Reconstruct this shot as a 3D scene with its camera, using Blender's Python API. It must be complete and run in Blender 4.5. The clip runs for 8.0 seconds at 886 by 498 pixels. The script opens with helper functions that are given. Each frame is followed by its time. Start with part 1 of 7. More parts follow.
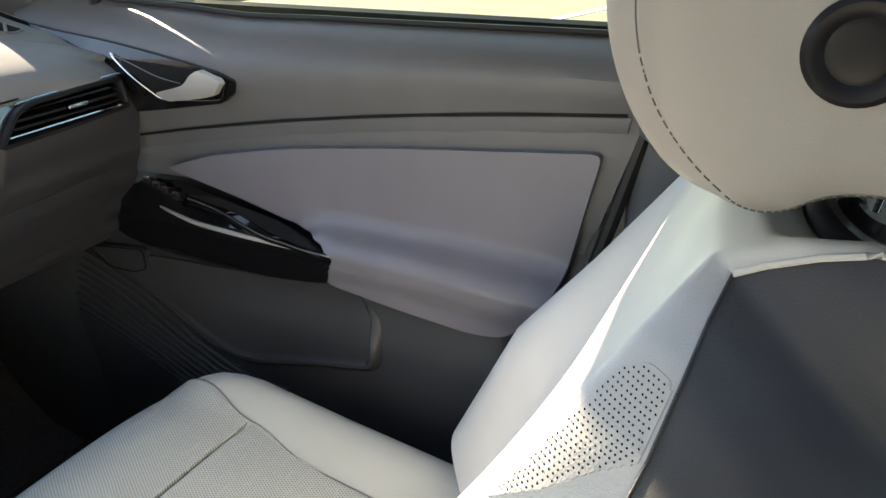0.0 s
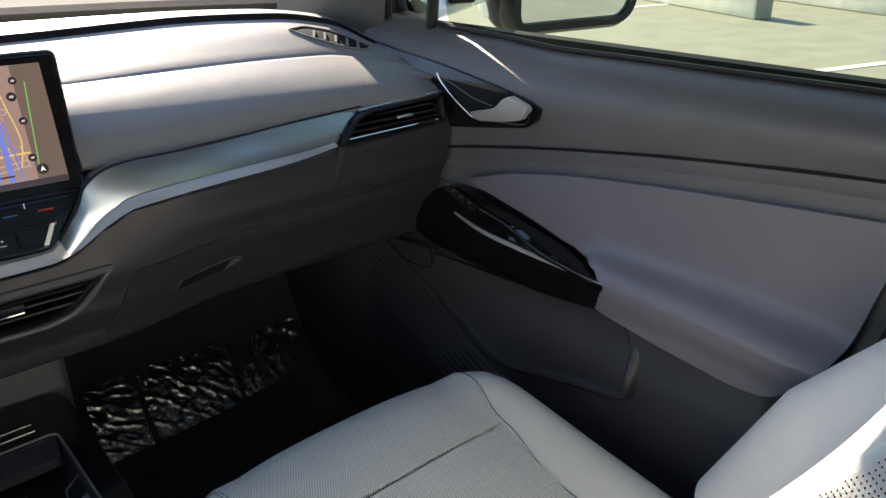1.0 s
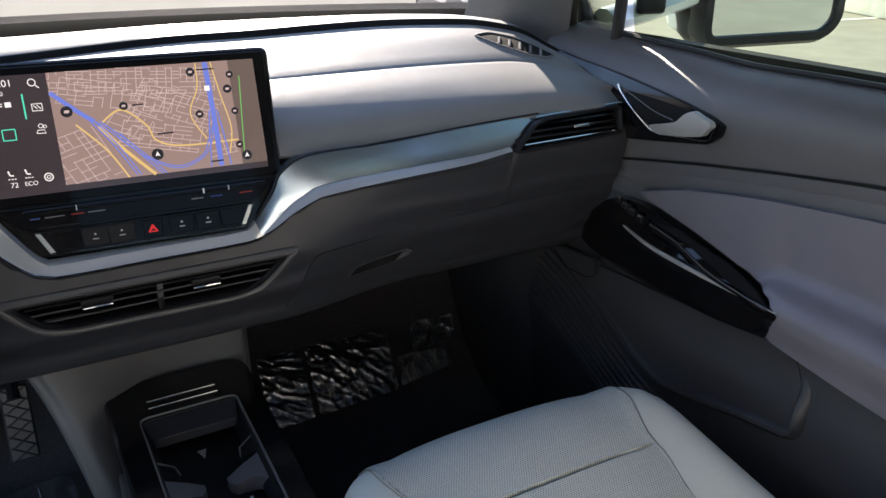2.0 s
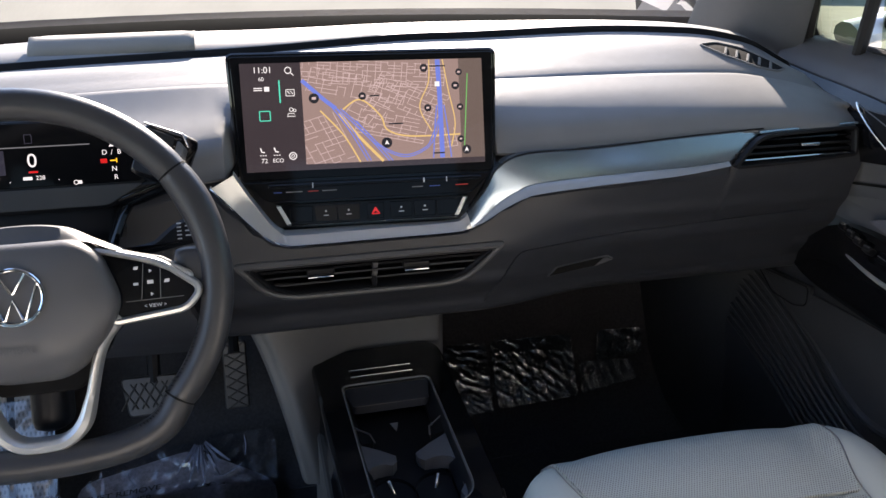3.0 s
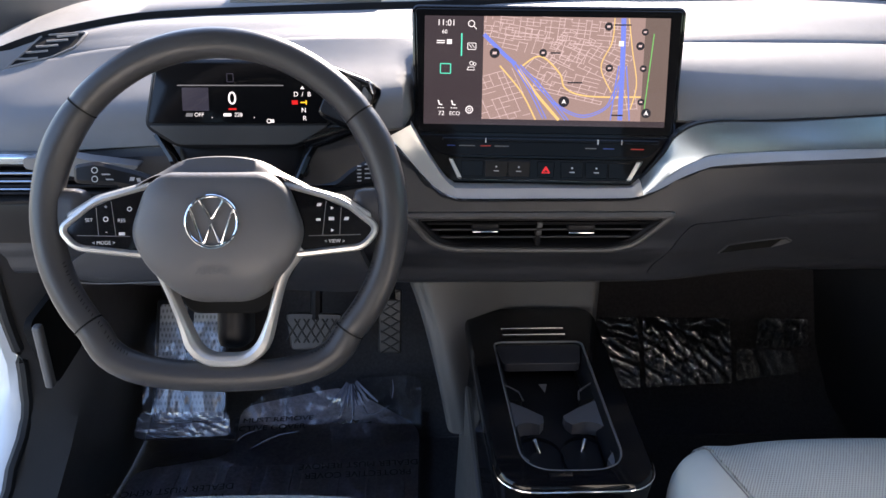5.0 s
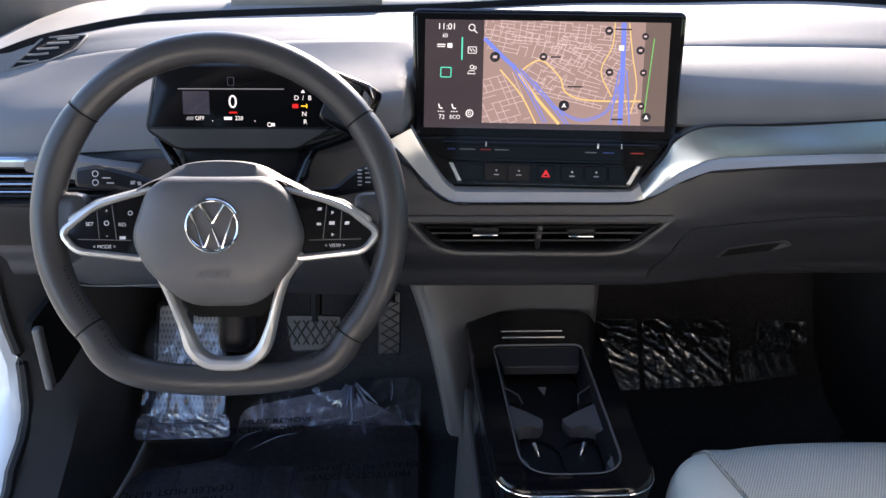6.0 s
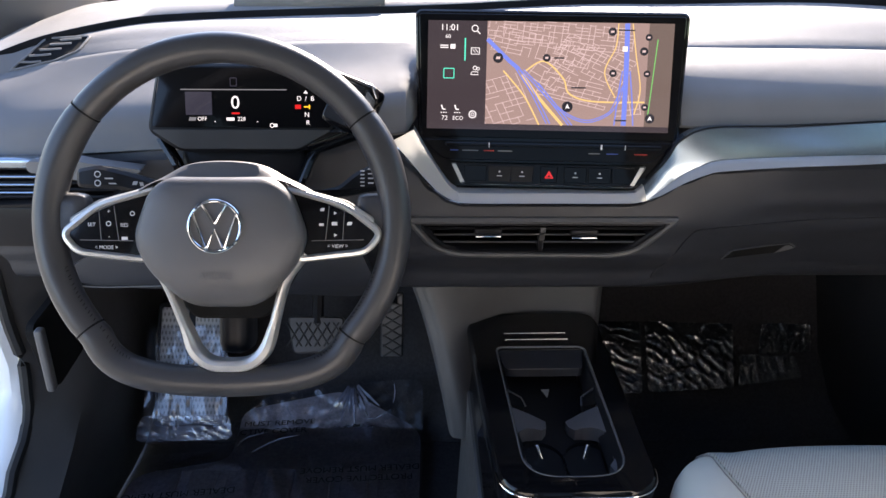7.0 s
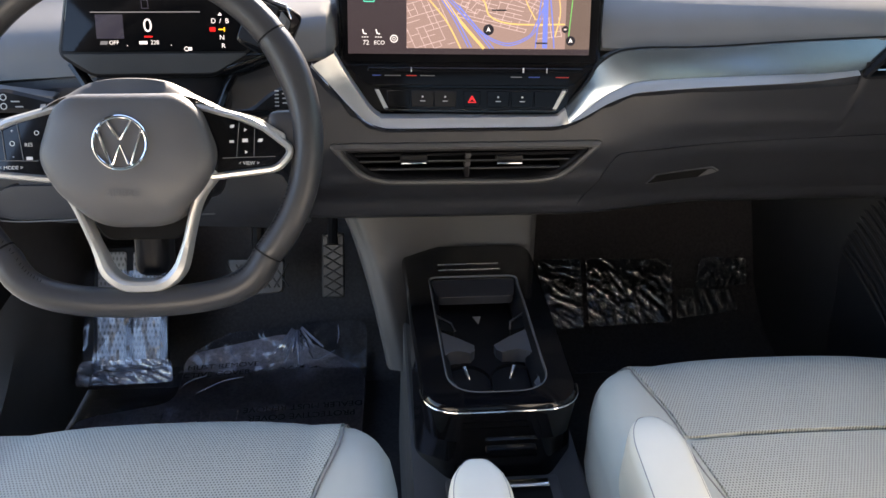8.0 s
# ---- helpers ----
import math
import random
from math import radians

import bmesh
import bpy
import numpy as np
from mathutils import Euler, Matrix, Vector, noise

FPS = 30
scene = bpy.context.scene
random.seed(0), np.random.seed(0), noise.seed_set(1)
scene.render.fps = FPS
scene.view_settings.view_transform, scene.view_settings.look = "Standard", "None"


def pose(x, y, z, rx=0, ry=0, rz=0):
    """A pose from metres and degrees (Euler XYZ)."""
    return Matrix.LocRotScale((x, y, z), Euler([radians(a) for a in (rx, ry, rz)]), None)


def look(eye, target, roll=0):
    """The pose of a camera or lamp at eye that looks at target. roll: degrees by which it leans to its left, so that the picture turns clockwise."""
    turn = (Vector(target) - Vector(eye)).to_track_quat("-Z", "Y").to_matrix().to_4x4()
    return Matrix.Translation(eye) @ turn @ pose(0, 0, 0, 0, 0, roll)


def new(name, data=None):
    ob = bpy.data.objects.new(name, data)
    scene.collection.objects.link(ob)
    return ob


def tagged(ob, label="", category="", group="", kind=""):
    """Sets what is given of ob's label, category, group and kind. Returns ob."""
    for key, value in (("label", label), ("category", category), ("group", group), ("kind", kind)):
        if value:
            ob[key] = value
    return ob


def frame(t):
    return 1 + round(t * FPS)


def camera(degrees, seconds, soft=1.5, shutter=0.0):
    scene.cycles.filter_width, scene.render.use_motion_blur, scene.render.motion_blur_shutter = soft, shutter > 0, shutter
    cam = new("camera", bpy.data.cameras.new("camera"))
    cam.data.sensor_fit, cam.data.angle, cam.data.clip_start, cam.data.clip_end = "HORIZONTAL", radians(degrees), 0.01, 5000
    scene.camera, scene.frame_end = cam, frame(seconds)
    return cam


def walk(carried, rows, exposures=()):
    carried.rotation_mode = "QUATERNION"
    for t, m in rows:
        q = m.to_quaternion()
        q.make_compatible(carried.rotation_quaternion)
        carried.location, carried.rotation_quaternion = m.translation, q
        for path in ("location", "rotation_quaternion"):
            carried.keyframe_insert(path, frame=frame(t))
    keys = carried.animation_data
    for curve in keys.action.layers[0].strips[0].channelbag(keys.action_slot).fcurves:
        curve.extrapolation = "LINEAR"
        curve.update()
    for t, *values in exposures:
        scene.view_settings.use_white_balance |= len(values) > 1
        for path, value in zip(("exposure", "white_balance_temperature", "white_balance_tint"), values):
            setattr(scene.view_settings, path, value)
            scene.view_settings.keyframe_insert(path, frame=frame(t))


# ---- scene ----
cam = camera(60.5, 8.0)

PATH = [
    (0, (-0.016, -0.635, 0.918), (1.58, 0.214, 0.063), -1.3),
    (0.5, (-0.043, -0.643, 0.938), (1.376, 0.505, 0.121), -0.9),
    (1, (-0.066, -0.644, 0.943), (1.137, 0.741, 0.148), -0.4),
    (2.3, (-0.09, -0.653, 0.953), (0.657, 1.031, 0.173), -0.2),
    (2.5, (-0.099, -0.654, 0.955), (0.554, 1.069, 0.178), -0.1),
    (3, (-0.12, -0.658, 0.95), (0.311, 1.137, 0.179), 0.1),
    (3.5, (-0.136, -0.658, 0.941), (0.106, 1.167, 0.159), 0.4),
    (4, (-0.144, -0.659, 0.938), (-0.057, 1.163, 0.117), 0.2),
    (4.5, (-0.145, -0.66, 0.936), (-0.092, 1.153, 0.092), 0.3),
    (6, (-0.146, -0.659, 0.943), (-0.093, 1.151, 0.094), 0.6),
    (6.5, (-0.147, -0.657, 0.941), (-0.095, 1.153, 0.093), 0.6),
    (7, (-0.147, -0.657, 0.94), (-0.099, 1.156, 0.098), 0.6),
    (7.5, (-0.142, -0.658, 0.937), (-0.094, 1.152, 0.089), 0.5),
    (8, (-0.094, -0.685, 0.898), (0.035, 1.084, -0.025), 0.6),
]
walk(cam, [(t, look(e, g, r)) for t, e, g, r in PATH], exposures=((0, 2.9, 8700, 14), (0.5, 2.55, 8400, 13), (1, 2.15, 7700, 14), (2.5, 2.1, 7150, 17), (4.5, 2.5, 7150, 20), (7.5, 2.5, 7150, 20), (8, 2.7, 7800, 18)))

# ---- light ----
SUN_EL, SUN_AZ = 27.0, 12.0          # degrees up, degrees right of straight ahead
world = bpy.data.worlds.new("sky")
scene.world = world
world.use_nodes = True
wn = world.node_tree
for n in list(wn.nodes):
    wn.nodes.remove(n)
w_out, w_bg, w_sky = wn.nodes.new("ShaderNodeOutputWorld"), wn.nodes.new("ShaderNodeBackground"), wn.nodes.new("ShaderNodeTexSky")
w_sky.sky_type, w_sky.sun_disc = "NISHITA", False
w_sky.sun_elevation, w_sky.sun_rotation = radians(SUN_EL), radians(SUN_AZ)
w_sky.dust_density, w_sky.ozone_density = 0.3, 3.5
w_bg.inputs[1].default_value = 0.15
wn.links.new(w_sky.outputs[0], w_bg.inputs[0])
wn.links.new(w_bg.outputs[0], w_out.inputs[0])
sun = new("sun", bpy.data.lights.new("sun", "SUN"))
sun.data.energy, sun.data.angle, sun.data.color = 5.0, radians(0.55), (1.0, 0.96, 0.88)
_e, _a = radians(SUN_EL), radians(SUN_AZ)
sun.matrix_world = look(Vector((math.sin(_a) * math.cos(_e), math.cos(_a) * math.cos(_e), math.sin(_e))) * 20, (0, 0, 0))


# ---- materials ----
def material(name, color, rough=0.5, metal=0.0, vary=0.08, scale=14.0, bump=0.0, bscale=300.0, spec=0.5, coat=0.0,
             kind="noise", even=False):
    m = bpy.data.materials.new(name)
    m.use_nodes = True
    t = m.node_tree
    b = t.nodes["Principled BSDF"]
    b.inputs["Roughness"].default_value = rough
    b.inputs["Metallic"].default_value = metal
    b.inputs["Specular IOR Level"].default_value = spec
    b.inputs["Coat Weight"].default_value = coat
    b.inputs["Coat Roughness"].default_value = 0.04
    co = t.nodes.new("ShaderNodeTexCoord")
    n1 = t.nodes.new("ShaderNodeTexNoise")
    n1.inputs["Scale"].default_value, n1.inputs["Detail"].default_value = scale, 6
    t.links.new(co.outputs["Object"], n1.inputs["Vector"])
    ramp = t.nodes.new("ShaderNodeMapRange")
    ramp.inputs["From Min"].default_value, ramp.inputs["From Max"].default_value = 0.25, 0.75
    ramp.inputs["To Min"].default_value, ramp.inputs["To Max"].default_value = 1 - vary, 1 + vary
    t.links.new(n1.outputs["Fac"], ramp.inputs["Value"])
    mul = t.nodes.new("ShaderNodeVectorMath")
    mul.operation = "SCALE"
    mul.inputs[0].default_value = color[:3]
    t.links.new(ramp.outputs[0], mul.inputs["Scale"])
    t.links.new(mul.outputs[0], b.inputs["Base Color"])
    rr = t.nodes.new("ShaderNodeMapRange")
    rr.inputs["To Min"].default_value, rr.inputs["To Max"].default_value = max(0.02, rough * 0.85), min(1, rough * 1.18)
    n3 = t.nodes.new("ShaderNodeTexNoise")
    n3.inputs["Scale"].default_value = scale * 3.3
    t.links.new(co.outputs["Object"], n3.inputs["Vector"])
    t.links.new(n3.outputs["Fac"], rr.inputs["Value"])
    if not even:
        t.links.new(rr.outputs[0], b.inputs["Roughness"])
    if bump:
        if kind == "grain":
            n2 = t.nodes.new("ShaderNodeTexVoronoi")
            out = n2.outputs["Distance"]
        elif kind == "wrinkle":
            n2 = t.nodes.new("ShaderNodeTexNoise")
            n2.inputs["Detail"].default_value, n2.inputs["Distortion"].default_value = 4, 2.0
            out = n2.outputs["Fac"]
        else:
            n2 = t.nodes.new("ShaderNodeTexNoise")
            n2.inputs["Detail"].default_value = 3
            out = n2.outputs["Fac"]
        n2.inputs["Scale"].default_value = bscale * (1.7 if kind == "grain" else 1.0)
        t.links.new(co.outputs["Object"], n2.inputs["Vector"])
        bp = t.nodes.new("ShaderNodeBump")
        bp.inputs["Strength"].default_value, bp.inputs["Distance"].default_value = bump * (0.45 if kind == "grain" else 1.0), 0.001
        t.links.new(out, bp.inputs["Height"])
        t.links.new(bp.outputs[0], b.inputs["Normal"])
    return m


def glow(name, color, strength):
    m = bpy.data.materials.new(name)
    m.use_nodes = True
    b = m.node_tree.nodes["Principled BSDF"]
    b.inputs["Base Color"].default_value = (0.01, 0.01, 0.01, 1)
    b.inputs["Roughness"].default_value = 0.07
    b.inputs["Emission Color"].default_value = (*color, 1)
    b.inputs["Emission Strength"].default_value = strength * 0.70
    return m


def clear(name, tint, gloss, rough=0.02, wrinkle=0.0, wscale=30.0, haze=0.0):
    m = bpy.data.materials.new(name)
    m.use_nodes = True
    t = m.node_tree
    t.nodes.remove(t.nodes["Principled BSDF"])
    tr, gl, mix = t.nodes.new("ShaderNodeBsdfTransparent"), t.nodes.new("ShaderNodeBsdfGlossy"), t.nodes.new("ShaderNodeMixShader")
    tr.inputs[0].default_value = (*tint, 1)
    gl.inputs["Roughness"].default_value = rough
    fr = t.nodes.new("ShaderNodeFresnel")
    fr.inputs["IOR"].default_value = gloss
    t.links.new(fr.outputs[0], mix.inputs[0])
    body = tr.outputs[0]
    if haze:
        df, hz = t.nodes.new("ShaderNodeBsdfDiffuse"), t.nodes.new("ShaderNodeMixShader")
        df.inputs[0].default_value, hz.inputs[0].default_value = (0.62, 0.66, 0.86, 1), haze
        t.links.new(tr.outputs[0], hz.inputs[1])
        t.links.new(df.outputs[0], hz.inputs[2])
        body = hz.outputs[0]
    t.links.new(body, mix.inputs[1])
    t.links.new(gl.outputs[0], mix.inputs[2])
    if wrinkle:
        co, n = t.nodes.new("ShaderNodeTexCoord"), t.nodes.new("ShaderNodeTexNoise")
        n.noise_type = "RIDGED_MULTIFRACTAL"
        n.inputs["Scale"].default_value, n.inputs["Detail"].default_value, n.inputs["Distortion"].default_value = wscale, 3, 0.8
        mp = t.nodes.new("ShaderNodeMapping")
        mp.inputs["Scale"].default_value, mp.inputs["Rotation"].default_value = (1.0, 0.35, 0.35), (0, 0, 0.5)
        t.links.new(co.outputs["Object"], mp.inputs["Vector"])
        t.links.new(mp.outputs[0], n.inputs["Vector"])
        bp = t.nodes.new("ShaderNodeBump")
        bp.inputs["Strength"].default_value, bp.inputs["Distance"].default_value = wrinkle, 0.005
        t.links.new(n.outputs["Fac"], bp.inputs["Height"])
        t.links.new(bp.outputs[0], gl.inputs["Normal"])
        t.links.new(bp.outputs[0], fr.inputs["Normal"])
    t.links.new(mix.outputs[0], t.nodes["Material Output"].inputs[0])
    return m


def woven(name, color, pitch=0.0036, dark=0.5, cell=0.0):
    """Fabric with small pits set in staggered rows over its x-y plane; cell: width of a pit-free honeycomb net over them."""
    m = material(name, color, rough=0.75, vary=0.05, scale=9)
    t = m.node_tree
    b = t.nodes["Principled BSDF"]
    co = t.nodes.new("ShaderNodeTexCoord")

    def vec(op, v, val):
        n = t.nodes.new("ShaderNodeVectorMath")
        n.operation = op
        t.links.new(v, n.inputs[0])
        if val is not None:
            n.inputs[1].default_value = val
        return n.outputs["Value"] if op == "LENGTH" else n.outputs["Vector"]
    # slight unevenness, so that the rows do not run dead straight
    nz = t.nodes.new("ShaderNodeTexNoise")
    nz.inputs["Scale"].default_value = 30
    t.links.new(co.outputs["Object"], nz.inputs["Vector"])
    wob = vec("MULTIPLY", nz.outputs["Color"], (0.002, 0.002, 0))
    add = t.nodes.new("ShaderNodeVectorMath")
    t.links.new(co.outputs["Object"], add.inputs[0])
    t.links.new(wob, add.inputs[1])
    base = vec("MULTIPLY", add.outputs[0], (1 / pitch, 1 / pitch / 1.732, 0))
    ds = []
    for off in ((0.0, 0.0, 0.0), (0.5, 0.5, 0.0)):
        f = vec("FRACTION", vec("ADD", base, off), None)
        f = vec("MULTIPLY", vec("SUBTRACT", f, (0.5, 0.5, 0.0)), (1, 1.732, 0))
        ds.append(vec("LENGTH", f, None))
    mn = t.nodes.new("ShaderNodeMath")
    mn.operation = "MINIMUM"
    t.links.new(ds[0], mn.inputs[0])
    t.links.new(ds[1], mn.inputs[1])
    pit = t.nodes.new("ShaderNodeMapRange")
    pit.inputs["From Min"].default_value, pit.inputs["From Max"].default_value = 0.16, 0.36
    pit.inputs["To Min"].default_value, pit.inputs["To Max"].default_value = dark, 1.0
    t.links.new(mn.outputs[0], pit.inputs["Value"])
    relief = pit.outputs[0]
    if cell:
        net = t.nodes.new("ShaderNodeTexVoronoi")
        net.voronoi_dimensions, net.feature = "2D", "DISTANCE_TO_EDGE"
        net.inputs["Scale"].default_value, net.inputs["Randomness"].default_value = 1 / cell, 0.45
        t.links.new(add.outputs[0], net.inputs["Vector"])
        edge = t.nodes.new("ShaderNodeMapRange")
        edge.inputs["From Min"].default_value, edge.inputs["From Max"].default_value = 0.012, 0.045
        edge.inputs["To Min"].default_value, edge.inputs["To Max"].default_value = 0.92, 0.0
        t.links.new(net.outputs["Distance"], edge.inputs["Value"])
        mx = t.nodes.new("ShaderNodeMath")
        mx.operation = "MAXIMUM"
        t.links.new(pit.outputs[0], mx.inputs[0])
        t.links.new(edge.outputs[0], mx.inputs[1])
        relief = mx.outputs[0]
    src = b.inputs["Base Color"].links[0].from_socket
    mul = t.nodes.new("ShaderNodeVectorMath")
    mul.operation = "SCALE"
    t.links.new(src, mul.inputs[0])
    t.links.new(relief, mul.inputs["Scale"])
    t.links.new(mul.outputs[0], b.inputs["Base Color"])
    bp = t.nodes.new("ShaderNodeBump")
    bp.inputs["Strength"].default_value, bp.inputs["Distance"].default_value = 0.5, 0.001
    t.links.new(relief, bp.inputs["Height"])
    t.links.new(bp.outputs[0], b.inputs["Normal"])
    return m


M_PAD = material("dash_pad_grey", (0.160, 0.160, 0.164), 0.62, vary=0.06, bump=0.25, bscale=900, kind="grain", spec=0.52)
M_LOW = material("dash_lower_charcoal", (0.0275, 0.0300, 0.0375), 0.46, vary=0.08, bump=0.3, bscale=800, kind="grain")
M_TUNNEL = material("tunnel_grey_plastic", (0.092, 0.092, 0.095), 0.45, vary=0.08, bump=0.3, bscale=800, kind="grain")
M_TRAY = material("tray_charcoal", (0.095, 0.096, 0.102), 0.36, vary=0.1, bump=0.2, bscale=800, kind="grain")
# bluish base colour adds to the sky's reflection on the trim strip
M_SILVER = material("satin_silver_sky_tinted", (0.30, 0.355, 0.41), 0.21, 0.86, vary=0.0, scale=5, even=True)
M_CREAM = material("pale_satin_lip", (0.36, 0.37, 0.375), 0.34, 0.3, vary=0.01, even=True)
M_CHROME = material("satin_chrome", (0.75, 0.75, 0.74), 0.2, 1.0, vary=0.03)
M_SATIN = material("satin_metal_paint", (0.56, 0.555, 0.54), 0.28, 0.55, vary=0.01, even=True)
M_BRIGHT = material("bright_chrome", (0.85, 0.85, 0.85), 0.08, 1.0, vary=0.02)
M_BLACK = material("piano_black", (0.006, 0.006, 0.007), 0.06, 0.0, vary=0.1, scale=4, spec=0.35)
M_GLASSBLACK = material("black_display_glass", (0.006, 0.006, 0.007), 0.05, 0.0, vary=0.1, scale=4, spec=0.2)
M_SATBLACK = material("satin_black_plastic", (0.012, 0.012, 0.014), 0.38, vary=0.1, spec=0.18)
M_DARK = material("deep_black_plastic", (0.009, 0.009, 0.0095), 0.8, vary=0.2, spec=0.15)
M_WHEEL = material("wheel_leather_grey", (0.037, 0.037, 0.040), 0.35, vary=0.06, bump=0.2, bscale=1100, kind="grain")
M_HUB = material("airbag_cover_grey", (0.088, 0.087, 0.091), 0.42, vary=0.05, bump=0.3, bscale=1300, kind="grain")
M_SEAT = material("light_grey_leatherette", (0.53, 0.545, 0.495), 0.5, vary=0.05, bump=0.25, bscale=700, kind="grain")
M_SEATW = material("pale_leatherette", (0.54, 0.53, 0.50), 0.48, vary=0.04, bump=0.2, bscale=700, kind="grain")
M_HEAD = material("warm_grey_leatherette", (0.255, 0.243, 0.232), 0.5, vary=0.05, bump=0.25, bscale=800, kind="grain")
M_ARM = material("armrest_white_leatherette", (0.76, 0.735, 0.63), 0.42, vary=0.04, bump=0.15, bscale=800, kind="grain")
M_FABRIC = woven("perforated_grey_fabric", (0.49, 0.505, 0.465), 0.0033, 0.40, 0.014)
M_PERF = material("pale_perforated_leather", (0.52, 0.51, 0.48), 0.5, vary=0.05, bump=0.2, bscale=700, kind="grain")
M_SEATDARK = material("seat_side_charcoal", (0.054, 0.053, 0.053), 0.45, vary=0.12, bump=0.25, bscale=700, kind="grain", spec=0.32)
M_DOORUP = material("door_upper_charcoal", (0.095, 0.097, 0.104), 0.46, vary=0.07, bump=0.3, bscale=800, kind="grain")
M_DOORBAND = material("door_band_grey", (0.088, 0.091, 0.100), 0.46, vary=0.07, bump=0.3, bscale=800, kind="grain")
M_DOORPAD = material("door_pad_leatherette", (0.132, 0.130, 0.153), 0.38, vary=0.05, bump=0.25, bscale=800, kind="grain")
M_DOORLOW = material("door_lower_plastic", (0.030, 0.0315, 0.036), 0.42, vary=0.08, bump=0.35, bscale=700, kind="grain")
M_CARPET = material("black_carpet", (0.040, 0.037, 0.041), 0.95, vary=0.35, scale=180, bump=1.0, bscale=900)
M_MAT = material("navy_mat_carpet", (0.33, 0.315, 0.37), 0.95, vary=0.3, scale=160, bump=1.0, bscale=900)
M_KICK = material("kick_panel_black", (0.058, 0.056, 0.058), 0.5, vary=0.08, bump=0.3, bscale=800, kind="grain")
M_RUBBER = material("black_rubber", (0.012, 0.012, 0.013), 0.6, vary=0.15)
M_STEEL = material("brushed_steel_pedal", (0.075, 0.075, 0.078), 0.4, 0.5, vary=0.1)
M_GREYPAD = woven("dotted_footrest_metal", (0.40, 0.40, 0.42), 0.007, 0.45)
M_FILM = clear("clear_floor_film", (0.96, 0.96, 0.98), 1.8, 0.05, 0.30, 60, 0.02)
M_FILMDARK = clear("clear_toe_board_film", (0.90, 0.97, 0.98), 2.3, 0.06, 0.40, 70, 0.012)
M_HEM = clear("gathered_film_hem", (0.94, 0.95, 0.98), 2.0, 0.05, 0.0, 30.0, 0.22)
M_WRAP = clear("shiny_footrest_film", (0.94, 0.95, 0.98), 1.9, 0.04, 0.25, 40, 0.05)
# whitish haze here imitates the sky glinting on creased film
M_FOLD = clear("film_fold_glint", (0.94, 0.95, 0.98), 1.7, 0.06, 0.0, 30.0, 0.38)
M_PANE = clear("tinted_window_glass", (0.52, 0.58, 0.45), 1.22)
M_PRIVACY = clear("dark_privacy_glass", (0.16, 0.17, 0.16), 1.45)
M_SHIELD = clear("windscreen_glass", (0.95, 0.97, 0.95), 1.25)
M_WHITECAR = material("white_car_paint", (0.72, 0.74, 0.76), 0.25, vary=0.03, coat=0.5)
M_MIRROR = material("mirror_glass", (0.8, 0.85, 0.88), 0.03, 1.0, vary=0.01)
M_PAPER = material("grey_paper", (0.20, 0.195, 0.185), 0.8, vary=0.06)
M_CONCRETE = material("parking_concrete", (0.215, 0.206, 0.172), 0.9, vary=0.16, scale=2.2, bump=0.6, bscale=60)
M_LINE = material("white_road_paint", (0.78, 0.78, 0.75), 0.8, vary=0.1, scale=6)
M_KERB = material("pale_concrete", (0.55, 0.54, 0.50), 0.9, vary=0.12, scale=5)
M_ROOFGLASS = clear("bluish_roof_glass", (0.36, 0.42, 0.48), 1.45)
M_HEADLINER = material("grey_headliner_fabric", (0.30, 0.30, 0.30), 0.95, vary=0.06, bump=0.4, bscale=900)
M_PILLAR = material("grey_pillar_trim", (0.085, 0.088, 0.095), 0.6, vary=0.06, bump=0.2, bscale=800)
M_INK = material("white_print", (0.62, 0.62, 0.62), 0.6)
M_GREYINK = material("grey_print", (0.22, 0.22, 0.22), 0.6)
M_BLUEINK = material("blue_print", (0.05, 0.10, 0.4), 0.6)
M_REDINK = material("red_print", (0.5, 0.03, 0.02), 0.6)
M_FILMINK = material("black_film_print", (0.004, 0.004, 0.004), 0.7)
G_MAP = glow("map_ground_glow", (0.42, 0.305, 0.285), 0.27)
G_SIDE = glow("display_side_glow", (0.040, 0.032, 0.038), 0.40)
G_MAPDARK = glow("map_shaded_glow", (0.13, 0.10, 0.09), 0.40)
G_GREY = glow("display_grey_glow", (0.16, 0.17, 0.19), 0.35)
G_BLUE = glow("motorway_blue_glow", (0.13, 0.19, 0.62), 0.42)
G_YELLOW = glow("main_road_yellow_glow", (0.66, 0.47, 0.19), 0.40)
G_STREET = glow("street_pale_glow", (0.66, 0.52, 0.53), 0.34)
G_TEAL = glow("teal_icon_glow", (0.05, 0.62, 0.45), 0.45)
G_WHITE = glow("white_icon_glow", (0.75, 0.75, 0.78), 0.45)
G_PIN = glow("dark_pin_glow", (0.015, 0.015, 0.02), 0.50)
G_RED = glow("red_icon_glow", (0.72, 0.02, 0.02), 0.30)
G_DIM = glow("dim_panel_glow", (0.05, 0.05, 0.08), 0.20)
G_AMBER = glow("amber_icon_glow", (0.8, 0.45, 0.03), 0.50)
G_GREEN = glow("green_route_glow", (0.12, 0.45, 0.12), 0.45)


